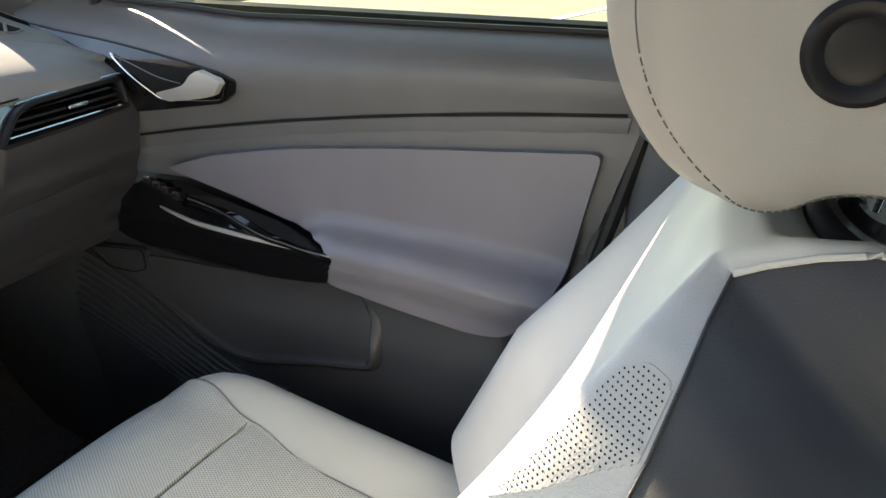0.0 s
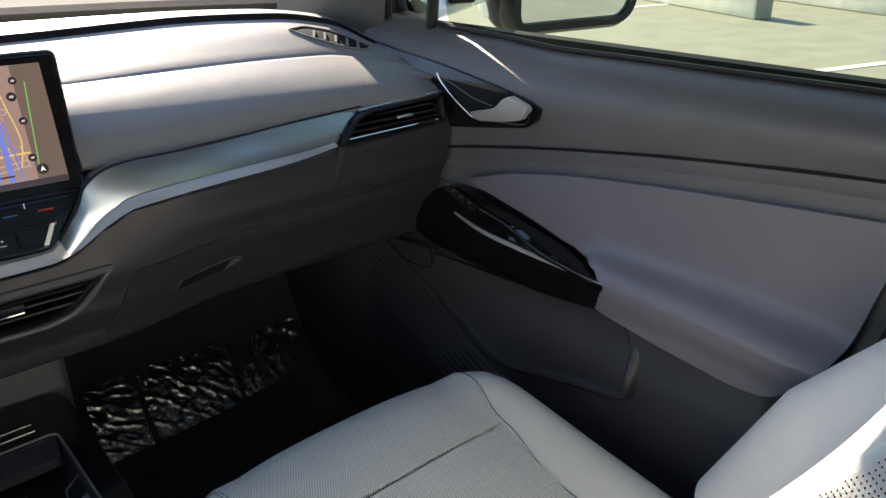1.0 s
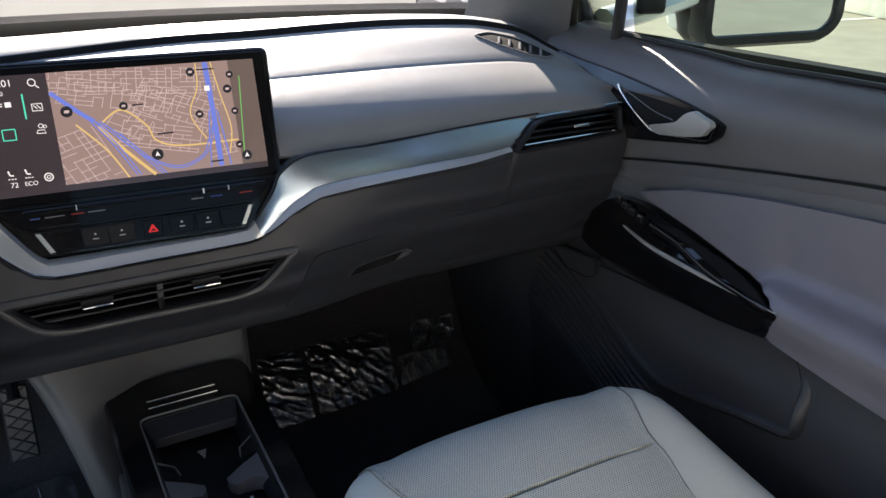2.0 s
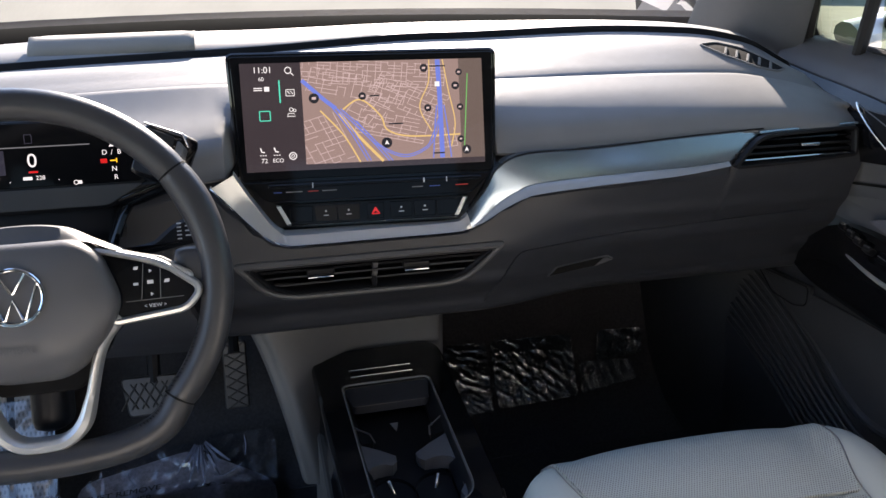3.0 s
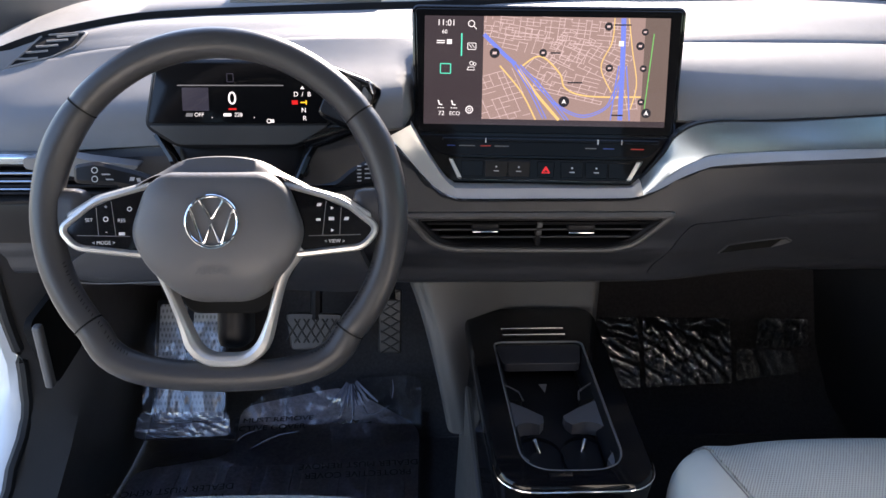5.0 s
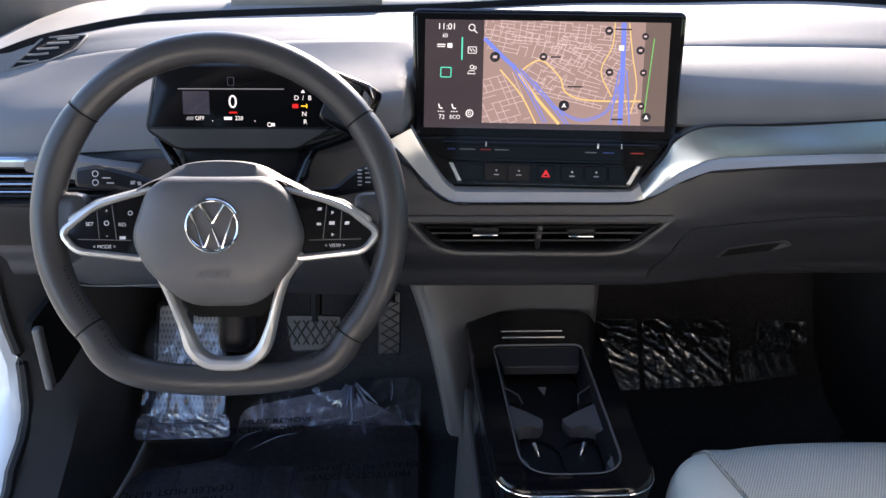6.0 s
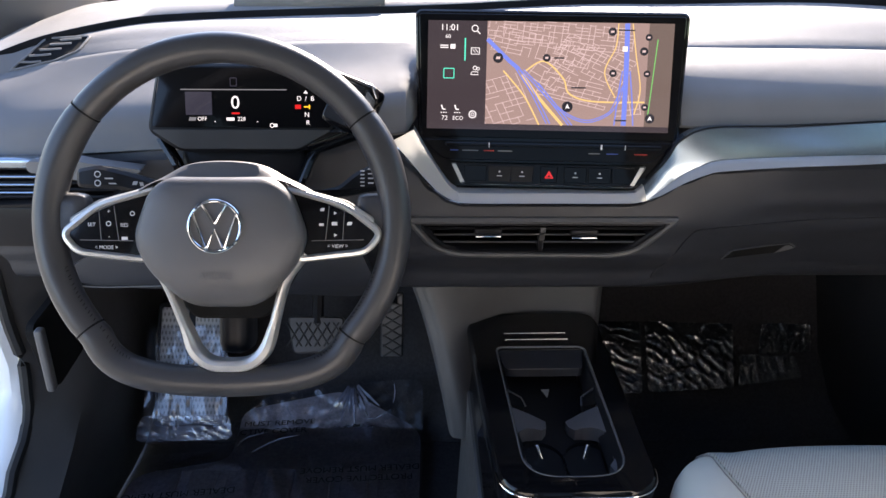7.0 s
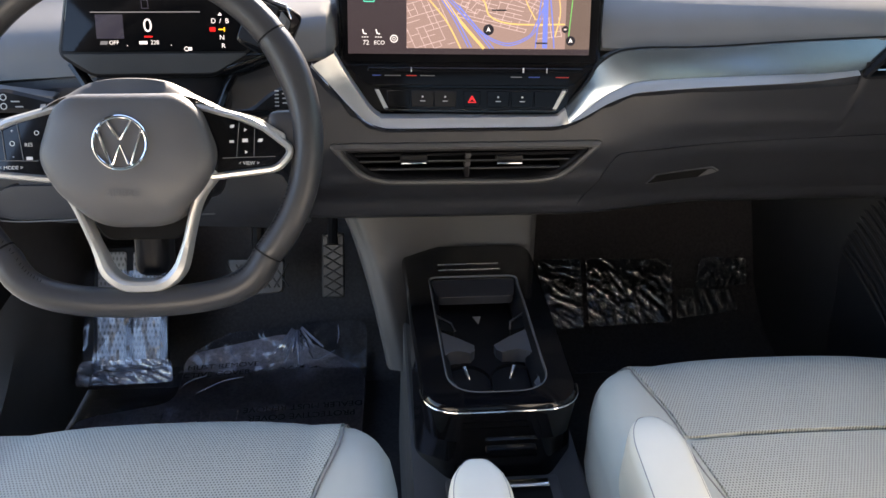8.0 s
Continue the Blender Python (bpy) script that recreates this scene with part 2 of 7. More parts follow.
# ---- shapes ----
def part(name, data, mat, parent=None, label="", smooth=True):
    """A mesh object from a bmesh or from (vertices, faces)."""
    me = bpy.data.meshes.new(name)
    if isinstance(data, tuple):
        me.from_pydata([tuple(v) for v in data[0]], [], data[1])
        bm = bmesh.new()
        bm.from_mesh(me)
    else:
        bm = data
    bmesh.ops.remove_doubles(bm, verts=bm.verts, dist=1e-6)
    bmesh.ops.recalc_face_normals(bm, faces=bm.faces)
    for f in bm.faces:
        f.smooth = smooth
    bm.to_mesh(me)
    bm.free()
    me.materials.append(mat)
    if smooth:
        me.set_sharp_from_angle(angle=radians(38))
    ob = new(name, me)
    if parent is not None:
        ob.parent = parent
        if parent.type == "EMPTY":
            ob.matrix_parent_inverse = parent.matrix_basis.inverted()
    if label:
        tagged(ob, label)
    return ob


def thing(name, label, category, kind="", group="", at=(0, 0, 0)):
    ob = new(name)
    ob.empty_display_size = 0.02
    ob.location = at
    return tagged(ob, label, category, group, kind)


def grid_faces(nu, nv, close_u=False, close_v=False):
    f = []
    for i in range(nu if close_u else nu - 1):
        for j in range(nv if close_v else nv - 1):
            a, b = i * nv + j, i * nv + (j + 1) % nv
            c, d = ((i + 1) % nu) * nv + (j + 1) % nv, ((i + 1) % nu) * nv + j
            f.append((a, b, c, d))
    return f


def loft(sections, close_section=False, close_path=False, caps=False):
    nu, nv = len(sections), len(sections[0])
    v = [Vector(p) for s in sections for p in s]
    f = grid_faces(nu, nv, close_path, close_section)
    if caps:
        f += [tuple(range(nv))[::-1], tuple(range((nu - 1) * nv, nu * nv))]
    return v, f


def spline(points, n):
    """n points along a smooth curve through the points."""
    p = [Vector(q) for q in points]
    out = []
    m = len(p) - 1
    for k in range(n):
        s = k / (n - 1) * m
        i = min(int(s), m - 1)
        u = s - i
        a, b, c, d = p[max(i - 1, 0)], p[i], p[i + 1], p[min(i + 2, m)]
        out.append(0.5 * (2 * b + (c - a) * u + (2 * a - 5 * b + 4 * c - d) * u * u + (3 * b - a - 3 * c + d) * u ** 3))
    return out


def tube(points, radius, n=10, closed=False, flat=1.0, up=(0, 0, 1)):
    p = [Vector(q) for q in points]
    secs = []
    m = len(p)
    for i in range(m):
        t = (p[(i + 1) % m] - p[i - 1]) if closed else (p[min(i + 1, m - 1)] - p[max(i - 1, 0)])
        t.normalize()
        a = t.cross(Vector(up))
        if a.length < 1e-4:
            a = t.cross(Vector((1, 0, 0)))
        a.normalize()
        b = a.cross(t)
        r = radius[i] if isinstance(radius, (list, tuple)) else radius
        secs.append([p[i] + (a * math.cos(k * 2 * math.pi / n) + b * flat * math.sin(k * 2 * math.pi / n)) * r for k in range(n)])
    return loft(secs, True, closed, not closed)


def rbox(size, r, n=6, m=None, deform=None):
    """A box with rounded edges, its faces divided n times; m places it; deform moves its points."""
    hx, hy, hz = (s / 2 for s in size)
    r = min(r, hx, hy, hz)
    verts, faces = [], []
    ticks = [-1 + 2 * i / n for i in range(n + 1)]

    def put(p):
        q = Vector((p[0] * hx, p[1] * hy, p[2] * hz))
        inner = Vector((max(-hx + r, min(hx - r, q.x)), max(-hy + r, min(hy - r, q.y)), max(-hz + r, min(hz - r, q.z))))
        d = q - inner
        return inner + d.normalized() * r if d.length > 1e-9 else q

    def even(h):
        k = max(2, n // 3)
        e = [-h + r * (1 - math.cos(i / k * math.pi / 2)) for i in range(k)]
        mid = [-h + r + (2 * h - 2 * r) * i / n for i in range(n + 1)]
        return [t / h for t in e + mid + [-x for x in reversed(e)]]
    tx, ty, tz = even(hx), even(hy), even(hz)
    for ax, (ta, tb) in enumerate(((ty, tz), (tx, tz), (tx, ty))):
        for s in (-1, 1):
            base = len(verts)
            for a in ta:
                for b in tb:
                    p = (s, a, b) if ax == 0 else (a, s, b) if ax == 1 else (a, b, s)
                    verts.append(put(p))
            faces += [tuple(base + k for k in f) for f in grid_faces(len(ta), len(tb))]
    if deform:
        verts = [Vector(deform(v, (v.x / hx, v.y / hy, v.z / hz))) for v in verts]
    if m is not None:
        verts = [m @ v for v in verts]
    bm = bmesh.new()
    bv = [bm.verts.new(v) for v in verts]
    for f in faces:
        bm.faces.new([bv[k] for k in f])
    bmesh.ops.remove_doubles(bm, verts=bm.verts, dist=2e-5)
    return bm


def rounded(points, r, n=4):
    """A polygon in the plane with its corners rounded; r may be one radius or one for each corner."""
    out, m = [], len(points)
    for i, p in enumerate(points):
        p, a, b = Vector(p), Vector(points[i - 1]), Vector(points[(i + 1) % m])
        rr = r[i] if isinstance(r, (list, tuple)) else r
        u, w = (a - p), (b - p)
        k = min(rr, u.length * 0.48, w.length * 0.48)
        if k < 1e-5:
            out.append(p)
            continue
        s, e = p + u.normalized() * k, p + w.normalized() * k
        for j in range(n + 1):
            q = j / n
            out.append((1 - q) ** 2 * s + 2 * q * (1 - q) * p + q * q * e)
    return out


def inset(points, d):
    """Moves a closed outline inwards by d."""
    m = len(points)
    area = sum(points[i - 1][0] * points[i][1] - points[i][0] * points[i - 1][1] for i in range(m))
    sg = 1 if area > 0 else -1
    out = []
    for i in range(m):
        a, p, b = Vector(points[i - 1]), Vector(points[i]), Vector(points[(i + 1) % m])
        u, w = (p - a), (b - p)
        u = u.normalized() if u.length > 1e-9 else w.normalized()
        w = w.normalized() if w.length > 1e-9 else u
        n = (Vector((-u.y, u.x)) + Vector((-w.y, w.x)))
        n = n.normalized() if n.length > 1e-6 else Vector((-u.y, u.x))
        out.append(p + n * d * sg)
    return out


def plate(outline, depth, m, bevel=0.001, hole=None):
    """A plate cut to an outline in its own x-z plane, facing -y, with bevelled front edges; m places it. hole: an inner outline of as many points."""
    front, side = inset(outline, bevel), outline
    verts, faces = [], []
    n = len(outline)

    def ring(pts, y):
        base = len(verts)
        verts.extend(m @ Vector((p[0], y, p[1])) for p in pts)
        return base
    rings = [ring(front, 0), ring(side, bevel), ring(side, depth)]
    if hole is None:
        faces.append(tuple(rings[0] + k for k in range(n)))
        faces.append(tuple(rings[2] + k for k in range(n))[::-1])
        order = rings
    else:
        out_hole = inset(hole, -bevel)
        order = [ring(hole, depth), ring(hole, bevel), ring(out_hole, 0)] + rings
        order.append(order[0])
    for a, b in zip(order, order[1:]):
        for k in range(n):
            j = (k + 1) % n
            faces.append((a + k, a + j, b + j, b + k))
    bm = bmesh.new()
    bv = [bm.verts.new(v) for v in verts]
    for f in faces:
        try:
            bm.faces.new([bv[k] for k in f])
        except ValueError:
            pass
    return bm


def inside(outline, x, z):
    hit = False
    for i in range(len(outline)):
        a, b = outline[i - 1], outline[i]
        if (a[1] > z) != (b[1] > z) and x < a[0] + (b[0] - a[0]) * (z - a[1]) / (b[1] - a[1]):
            hit = not hit
    return hit


def patch(outline, place, step, depth, lip=0.0):
    """A panel with an outline in (a, b), laid on place(a, b) -> point and thickened away from the viewer along depth (a vector). lip: raised by this much inside its edge."""
    pts = [(p[0], p[1]) for p in outline]
    lo, hi = [min(p[k] for p in pts) for k in (0, 1)], [max(p[k] for p in pts) for k in (0, 1)]

    def cut(poly, k, c, keep_above):
        out = []
        for i, p in enumerate(poly):
            q = poly[i - 1]
            ip, iq = (p[k] >= c) == keep_above or p[k] == c, (q[k] >= c) == keep_above or q[k] == c
            if ip != iq:
                u = (c - q[k]) / (p[k] - q[k])
                r = [q[0] + (p[0] - q[0]) * u, q[1] + (p[1] - q[1]) * u]
                r[k] = c
                out.append(tuple(r))
            if ip:
                out.append(p)
        return out
    bm, known = bmesh.new(), {}
    nx, ny = max(1, math.ceil((hi[0] - lo[0]) / step)), max(1, math.ceil((hi[1] - lo[1]) / step))
    cx, cy = [lo[0] + (hi[0] - lo[0]) * i / nx for i in range(nx + 1)], [lo[1] + (hi[1] - lo[1]) * i / ny for i in range(ny + 1)]
    for i in range(nx):
        col = cut(cut(pts, 0, cx[i], True), 0, cx[i + 1], False)
        for j in range(ny):
            cell = cut(cut(col, 1, cy[j], True), 1, cy[j + 1], False)
            keys = []
            for p in cell:
                key = (round(p[0] * 2e5), round(p[1] * 2e5))
                if key not in keys:
                    keys.append(key)
                    if key not in known:
                        known[key] = bm.verts.new((p[0], p[1], 0))
            area = sum(keys[k - 1][0] * keys[k][1] - keys[k][0] * keys[k - 1][1] for k in range(len(keys)))
            if len(keys) > 2 and abs(area) > 40:
                try:
                    bm.faces.new([known[k] for k in keys])
                except ValueError:
                    pass
    bmesh.ops.triangulate(bm, faces=[q for q in bm.faces if len(q.verts) > 4])
    top = bm.faces[:]
    if depth is None:
        for v in bm.verts:
            v.co = Vector(place(v.co.x, v.co.y))
        return bm
    ext = bmesh.ops.extrude_face_region(bm, geom=top, use_keep_orig=True)
    moved = {e for e in ext["geom"] if isinstance(e, bmesh.types.BMVert)}
    d = Vector(depth)
    for v in bm.verts:
        p = Vector(place(v.co.x, v.co.y))
        v.co = p + d if v in moved else p
    return bm


def bars(rects, m, y=-0.0006):
    """Flat printed bars in one mesh: rects of (x, z, width, height, lean)."""
    v, f = [], []
    for x, z, w, h, lean in rects:
        b = len(v)
        v += [m @ Vector((x - w / 2 - lean * h / 2, y, z - h / 2)), m @ Vector((x + w / 2 - lean * h / 2, y, z - h / 2)),
              m @ Vector((x + w / 2 + lean * h / 2, y, z + h / 2)), m @ Vector((x - w / 2 + lean * h / 2, y, z + h / 2))]
        f.append((b, b + 1, b + 2, b + 3))
    return v, f


def line(points, width, m, y):
    """A flat ribbon along points of the plane x-z."""
    p = [Vector(q) for q in points]
    v, f = [], []
    for i, q in enumerate(p):
        t = p[min(i + 1, len(p) - 1)] - p[max(i - 1, 0)]
        n = Vector((-t.y, t.x)).normalized() * width / 2
        v += [m @ Vector((q.x + n.x, y, q.y + n.y)), m @ Vector((q.x - n.x, y, q.y - n.y))]
        if i:
            f.append((2 * i - 2, 2 * i - 1, 2 * i + 1, 2 * i))
    return v, f


def merge(*pieces):
    v, f = [], []
    for a, b in pieces:
        k = len(v)
        v += list(a)
        f += [tuple(i + k for i in q) for q in b]
    return v, f


def disc(x, z, r, m, y, n=20, hole=0.0):
    ring = [(math.cos(i * 2 * math.pi / n), math.sin(i * 2 * math.pi / n)) for i in range(n)]
    v = [m @ Vector((x + c * r, y, z + s * r)) for c, s in ring]
    if not hole:
        return v, [tuple(range(n))]
    v += [m @ Vector((x + c * hole, y, z + s * hole)) for c, s in ring]
    return v, [(i, (i + 1) % n, n + (i + 1) % n, n + i) for i in range(n)]


def lettering(name, text, size, m, mat, parent, label="", y=-0.0008, extrude=0.0, align="CENTER"):
    """Writing in the built-in font, standing in the x-z plane of m."""
    cu = bpy.data.curves.new(name, "FONT")
    cu.body, cu.size, cu.align_x, cu.align_y, cu.extrude = text, size, align, "CENTER", extrude
    cu.materials.append(mat)
    ob = new(name, cu)
    ob.parent = parent
    if parent.type == "EMPTY":
        ob.matrix_parent_inverse = parent.matrix_basis.inverted()
    ob.matrix_basis = m @ pose(0, y, 0, 90, 0, 0)
    if label:
        tagged(ob, label)
    return ob


def at2(m, x, z):
    return m @ Matrix.Translation((x, 0, z))


def span(a, b, n):
    return [a + (b - a) * i / (n - 1) for i in range(n)]


def lerp_table(table, t):
    """Linear reading of a table of (key, values...)."""
    if t <= table[0][0]:
        return table[0][1:]
    for a, b in zip(table, table[1:]):
        if t <= b[0]:
            u = (t - a[0]) / (b[0] - a[0])
            u = u * u * (3 - 2 * u)
            return tuple(p + (q - p) * u for p, q in zip(a[1:], b[1:]))
    return table[-1][1:]


# ---- the car's shell ----
def shell():
    floor = part("floor", rbox((1.5, 2.6, 0.05), 0.01, 2, pose(0, -0.45, -0.027)), M_CARPET)
    tagged(floor, "black carpeted floor of the car", "floor", kind="structure")
    # toe boards, sloping up under the dashboard
    secs = []
    for x in (-0.74, 0.74):
        secs.append([(x, 0.50, 0.0), (x, 0.58, 0.03), (x, 0.66, 0.10), (x, 0.76, 0.30), (x, 0.80, 0.62), (x, 0.84, 0.62),
                     (x, 0.80, 0.28), (x, 0.70, 0.07), (x, 0.60, -0.01), (x, 0.50, -0.02)])
    toe = part("toe_board_wall", loft(secs, True, False, True), M_CARPET)
    tagged(toe, "black carpeted sloping toe board", "footwell wall", kind="structure")
    def roof_z(a, b):
        return 1.20 - 0.07 * abs(a / 0.68) ** 4 - 0.06 * max(0, (b + 0.3) / 0.68) ** 2
    XL, XR, YF, YB = -0.500, 0.500, -0.16, -1.40
    pane = [(XL, YF), (XR, YF), (XR, YB), (XL, YB)]
    # out of view; the bluish tint cools the light from above
    roof = part("ceiling", patch(pane, lambda a, b: (a, b, roof_z(a, b) + 0.012), 0.12, None), M_ROOFGLASS)
    tagged(roof, "unseen bluish tinted panoramic glass roof of the car", "ceiling", kind="structure")
    # front edge of the unseen headliner, placed to cut off sun on the backrest
    HY = 0.19
    for ol in ([(-0.76, HY), (-0.76, -1.5), (XL, -1.5), (XL, HY)], [(XR, HY), (XR, -1.5), (0.76, -1.5), (0.76, HY)], [(XL, HY), (XL, YF), (XR, YF), (XR, HY)], [(XL, YB), (XL, -1.5), (XR, -1.5), (XR, YB)]):
        roof = part("ceiling", patch(ol, lambda a, b: (a, b, roof_z(a, b)), 0.1, (0, 0, 0.04)), M_HEADLINER)
        tagged(roof, "unseen grey headliner round the glass roof, its front edge limiting the sun", "ceiling", kind="structure")
    secs = [[(x * k, y, z) for x in span(-0.70, 0.70, 9)] for k, y, z in ((1.0, -1.70, 0.66), (0.97, -1.66, 0.86), (0.90, -1.58, 1.08), (0.82, -1.50, 1.20))]
    tagged(part("window_2", loft(secs), M_PRIVACY), "dark tinted rear window of the cabin", "rear window", kind="structure")
    for s in (-1, 1):
        secs = [[(s * x, y, z) for y in span(-0.56, -1.70, 9)] for x, z in ((0.755, 0.70), (0.735, 0.85), (0.70, 1.02), (0.66, 1.18))]
        tagged(part("window_3", loft(secs), M_PRIVACY), "dark tinted rear side window", "side window", kind="structure")
    back = part("wall_rear", rbox((1.3, 0.06, 0.75), 0.02, 3, pose(0, -1.62, 0.33)), M_SEATDARK)
    tagged(back, "dark rear bench and parcel wall of the cabin", "rear wall", kind="structure")
    for s, nm in ((-1, "left"), (1, "right")):
        # windscreen pillar: a broad trim panel between the screen's edge and the door
        secs = []
        for u in span(0, 1, 9):
            p = Vector((0.70, 0.75, 0.715)).lerp(Vector((0.668, 0.62, 0.87)), u * 3) if u < 1 / 3 else Vector((0.668, 0.62, 0.87)).lerp(Vector((0.57, 0.15, 1.155)), u * 1.5 - 0.5)
            q = Vector((0.745, 0.468, 0.700)).lerp(Vector((0.72, 0.395, 0.97)), u * 2) if u < 0.5 else Vector((0.72, 0.395, 0.97)).lerp(Vector((0.645, 0.10, 1.155)), u * 2 - 1)
            mid = p.lerp(q, 0.5) + Vector((-0.018, -0.012, 0))
            row = spline([p + Vector((0.012, 0.014, 0)), p, mid, q, q + Vector((0.02, 0.012, 0))], 13)
            row += [q + Vector((0.05, 0.05, 0)), p + Vector((0.05, 0.03, 0))]
            secs.append([(s * v.x, v.y, v.z) for v in row])
        ob = part("trim_pillar", loft(secs, True, False, True), M_PILLAR)
        tagged(ob, "dark grey plastic windscreen pillar trim above the dashboard", "pillar", kind="structure")
        for a, b, w in (((0.735, -0.52, 0.70), (0.63, -0.60, 1.17), 0.06), ((0.72, -1.35, 0.6), (0.60, -1.50, 1.17), 0.08)):
            p = [Vector((s * (a[0] + (b[0] - a[0]) * t), a[1] + (b[1] - a[1]) * t, a[2] + (b[2] - a[2]) * t)) for t in (0, .25, .5, .75, 1)]
            ob = part("trim_pillar", tube(p, w, 12, flat=0.8), M_PILLAR)
            tagged(ob, "grey plastic roof pillar trim beside the window", "pillar", kind="structure")
        bp = part("trim_pillar", rbox((0.07, 0.26, 0.66), 0.02, 4, pose(s * 0.758, -0.585, 0.50)), M_PILLAR)
        tagged(bp, "grey plastic lower pillar trim behind the front door", "pillar", kind="structure")
        low = part("wall_side_rear", rbox((0.06, 1.0, 0.75), 0.02, 3, pose(s * 0.74, -1.05, 0.36)), M_DOORLOW)
        tagged(low, "dark rear door lower panel", "door panel", kind="structure")
    # windscreen with its black border along the foot
    secs = []
    for t in range(9):
        u = t / 8
        row = []
        for k in range(13):
            x = -0.74 + 1.48 * k / 12
            bow = 1 - (x / 0.74) ** 2
            row.append((x * (1 - 0.16 * u), 0.76 + 0.20 * bow - (0.63 + 0.13 * bow) * u, 0.775 + 0.39 * u))
        secs.append(row)
    glass = part("window_1", loft(secs), M_SHIELD)
    glass.visible_shadow = False
    tagged(glass, "clear raked windscreen glass above the dashboard", "windscreen", kind="structure")
    band = part("trim_windscreen_border", loft([[Vector(p) + Vector((0, -0.006, -0.012 + dz)) for p in secs[0]] for dz in (0.0,)] +
                                               [[Vector(p) * 0.91 + Vector(q) * 0.09 + Vector((0, -0.006, -0.004)) for p, q in zip(secs[0], secs[1])]] +
                                               [[Vector(p) * 0.45 + Vector(q) * 0.55 + Vector((0, -0.006, -0.004)) for p, q in zip(secs[0], secs[1])]]), M_SATBLACK)
    tagged(band, "black border band along the windscreen's foot", "windscreen border", kind="structure")


shell()


# ---- dashboard ----
# crest, groove, seam and front edge of the padded top, by x: y and z of each
TOP = [
    (-0.72, 0.47, 0.765, 0.29, 0.735, 0.28, 0.722, 0.20, 0.655),
    (-0.64, 0.54, 0.79, 0.375, 0.762, 0.33, 0.740, 0.205, 0.658),
    (-0.52, 0.58, 0.797, 0.455, 0.776, 0.36, 0.755, 0.215, 0.662),
    (-0.172, 0.605, 0.808, 0.49, 0.786, 0.38, 0.765, 0.243, 0.679),
    (-0.145, 0.605, 0.808, 0.49, 0.787, 0.38, 0.765, 0.312, 0.70),
    (0.145, 0.61, 0.813, 0.500, 0.799, 0.37, 0.762, 0.312, 0.71),
    (0.172, 0.61, 0.813, 0.500, 0.799, 0.365, 0.760, 0.250, 0.686),
    (0.40, 0.60, 0.812, 0.500, 0.803, 0.36, 0.760, 0.242, 0.694),
    (0.56, 0.57, 0.808, 0.48, 0.799, 0.352, 0.757, 0.230, 0.699),
    (0.64, 0.535, 0.800, 0.445, 0.787, 0.335, 0.746, 0.222, 0.702),
    (0.70, 0.50, 0.775, 0.40, 0.752, 0.315, 0.731, 0.238, 0.701),
]


def smooth_table(table, t):
    """Smooth reading of a table of (key, values...), with no overshoot between its rows."""
    keys = [r[0] for r in table]
    t = max(keys[0], min(keys[-1], t))
    i = min(max(k for k in range(len(keys)) if keys[k] <= t), len(keys) - 2)
    h = keys[i + 1] - keys[i]
    u = (t - keys[i]) / h
    out = []
    for c in range(1, len(table[0])):
        def slope(k):
            if k == 0 or k == len(keys) - 1:
                return (table[min(k + 1, len(keys) - 1)][c] - table[max(k - 1, 0)][c]) / (keys[min(k + 1, len(keys) - 1)] - keys[max(k - 1, 0)])
            a, b = (table[k][c] - table[k - 1][c]) / (keys[k] - keys[k - 1]), (table[k + 1][c] - table[k][c]) / (keys[k + 1] - keys[k])
            return 2 * a * b / (a + b) if a * b > 0 else 0.0
        p, q, m, n = table[i][c], table[i + 1][c], slope(i) * h, slope(i + 1) * h
        out.append(p + m * u + (3 * (q - p) - 2 * m - n) * u * u + (2 * (p - q) + m + n) * u ** 3)
    return tuple(out)


def top_at(x):
    return smooth_table(TOP, x)


def pad_section(x):
    """The padded top from the groove back to its front edge, with the crease of the seam: upper points, then front points."""
    cy, cz, gy, gz, by, bz, fy, fz = top_at(x)
    k = (gz - bz) / (gy - by)
    up = spline([(x, gy, gz), (x, (gy + by) / 2 + 0.012, (gz + bz) / 2 + 0.0075), (x, by + 0.028, bz + 0.028 * k + 0.0018)], 12)
    up += [Vector((x, by + 0.010, bz + 0.010 * k + 0.0005)), Vector((x, by + 0.0035, bz - 0.0002))]
    fr = [Vector((x, by + 0.0010, bz + 0.0002))] + spline([(x, by - 0.002, bz), (x, by - 0.05, bz - 0.24 * (bz - fz)), (x, fy + 0.025, fz + 0.45 * (bz - fz)), (x, fy + 0.007, fz + 0.17 * (bz - fz)), (x, fy, fz)], 22)
    return up, [up[-1]] + fr


def pad_z(x, y):
    up, fr = pad_section(x)
    p = up + fr[1:]
    for a, b in zip(p, p[1:]):
        if b.y <= y:
            return b.z + (a.z - b.z) * (y - b.y) / max(1e-6, a.y - b.y)
    return p[-1].z


def low_y(x, z):
    """How far forward the lower dashboard's face stands."""
    mid = lerp_table([(0.44, 0.275), (0.47, 0.268), (0.52, 0.240), (0.57, 0.224), (0.60, 0.226), (0.66, 0.236), (0.70, 0.25)], z)[0]
    side = lerp_table([(0.44, 0.312), (0.47, 0.300), (0.51, 0.276), (0.56, 0.248), (0.60, 0.232), (0.65, 0.221), (0.70, 0.232)], z)[0]
    k = min(1, max(0, (abs(x) - 0.15) / 0.22))
    k = k * k * (3 - 2 * k)
    return mid + (side - mid) * k


def trim_y(x, z):
    a = low_y(x, min(z, 0.66)) - 0.006
    b = 0.217 + max(0, z - 0.640) * 0.30
    k = min(1, max(0, (x - 0.09) / 0.14))
    k = k * k * (3 - 2 * k)
    return a + (b - a) * k


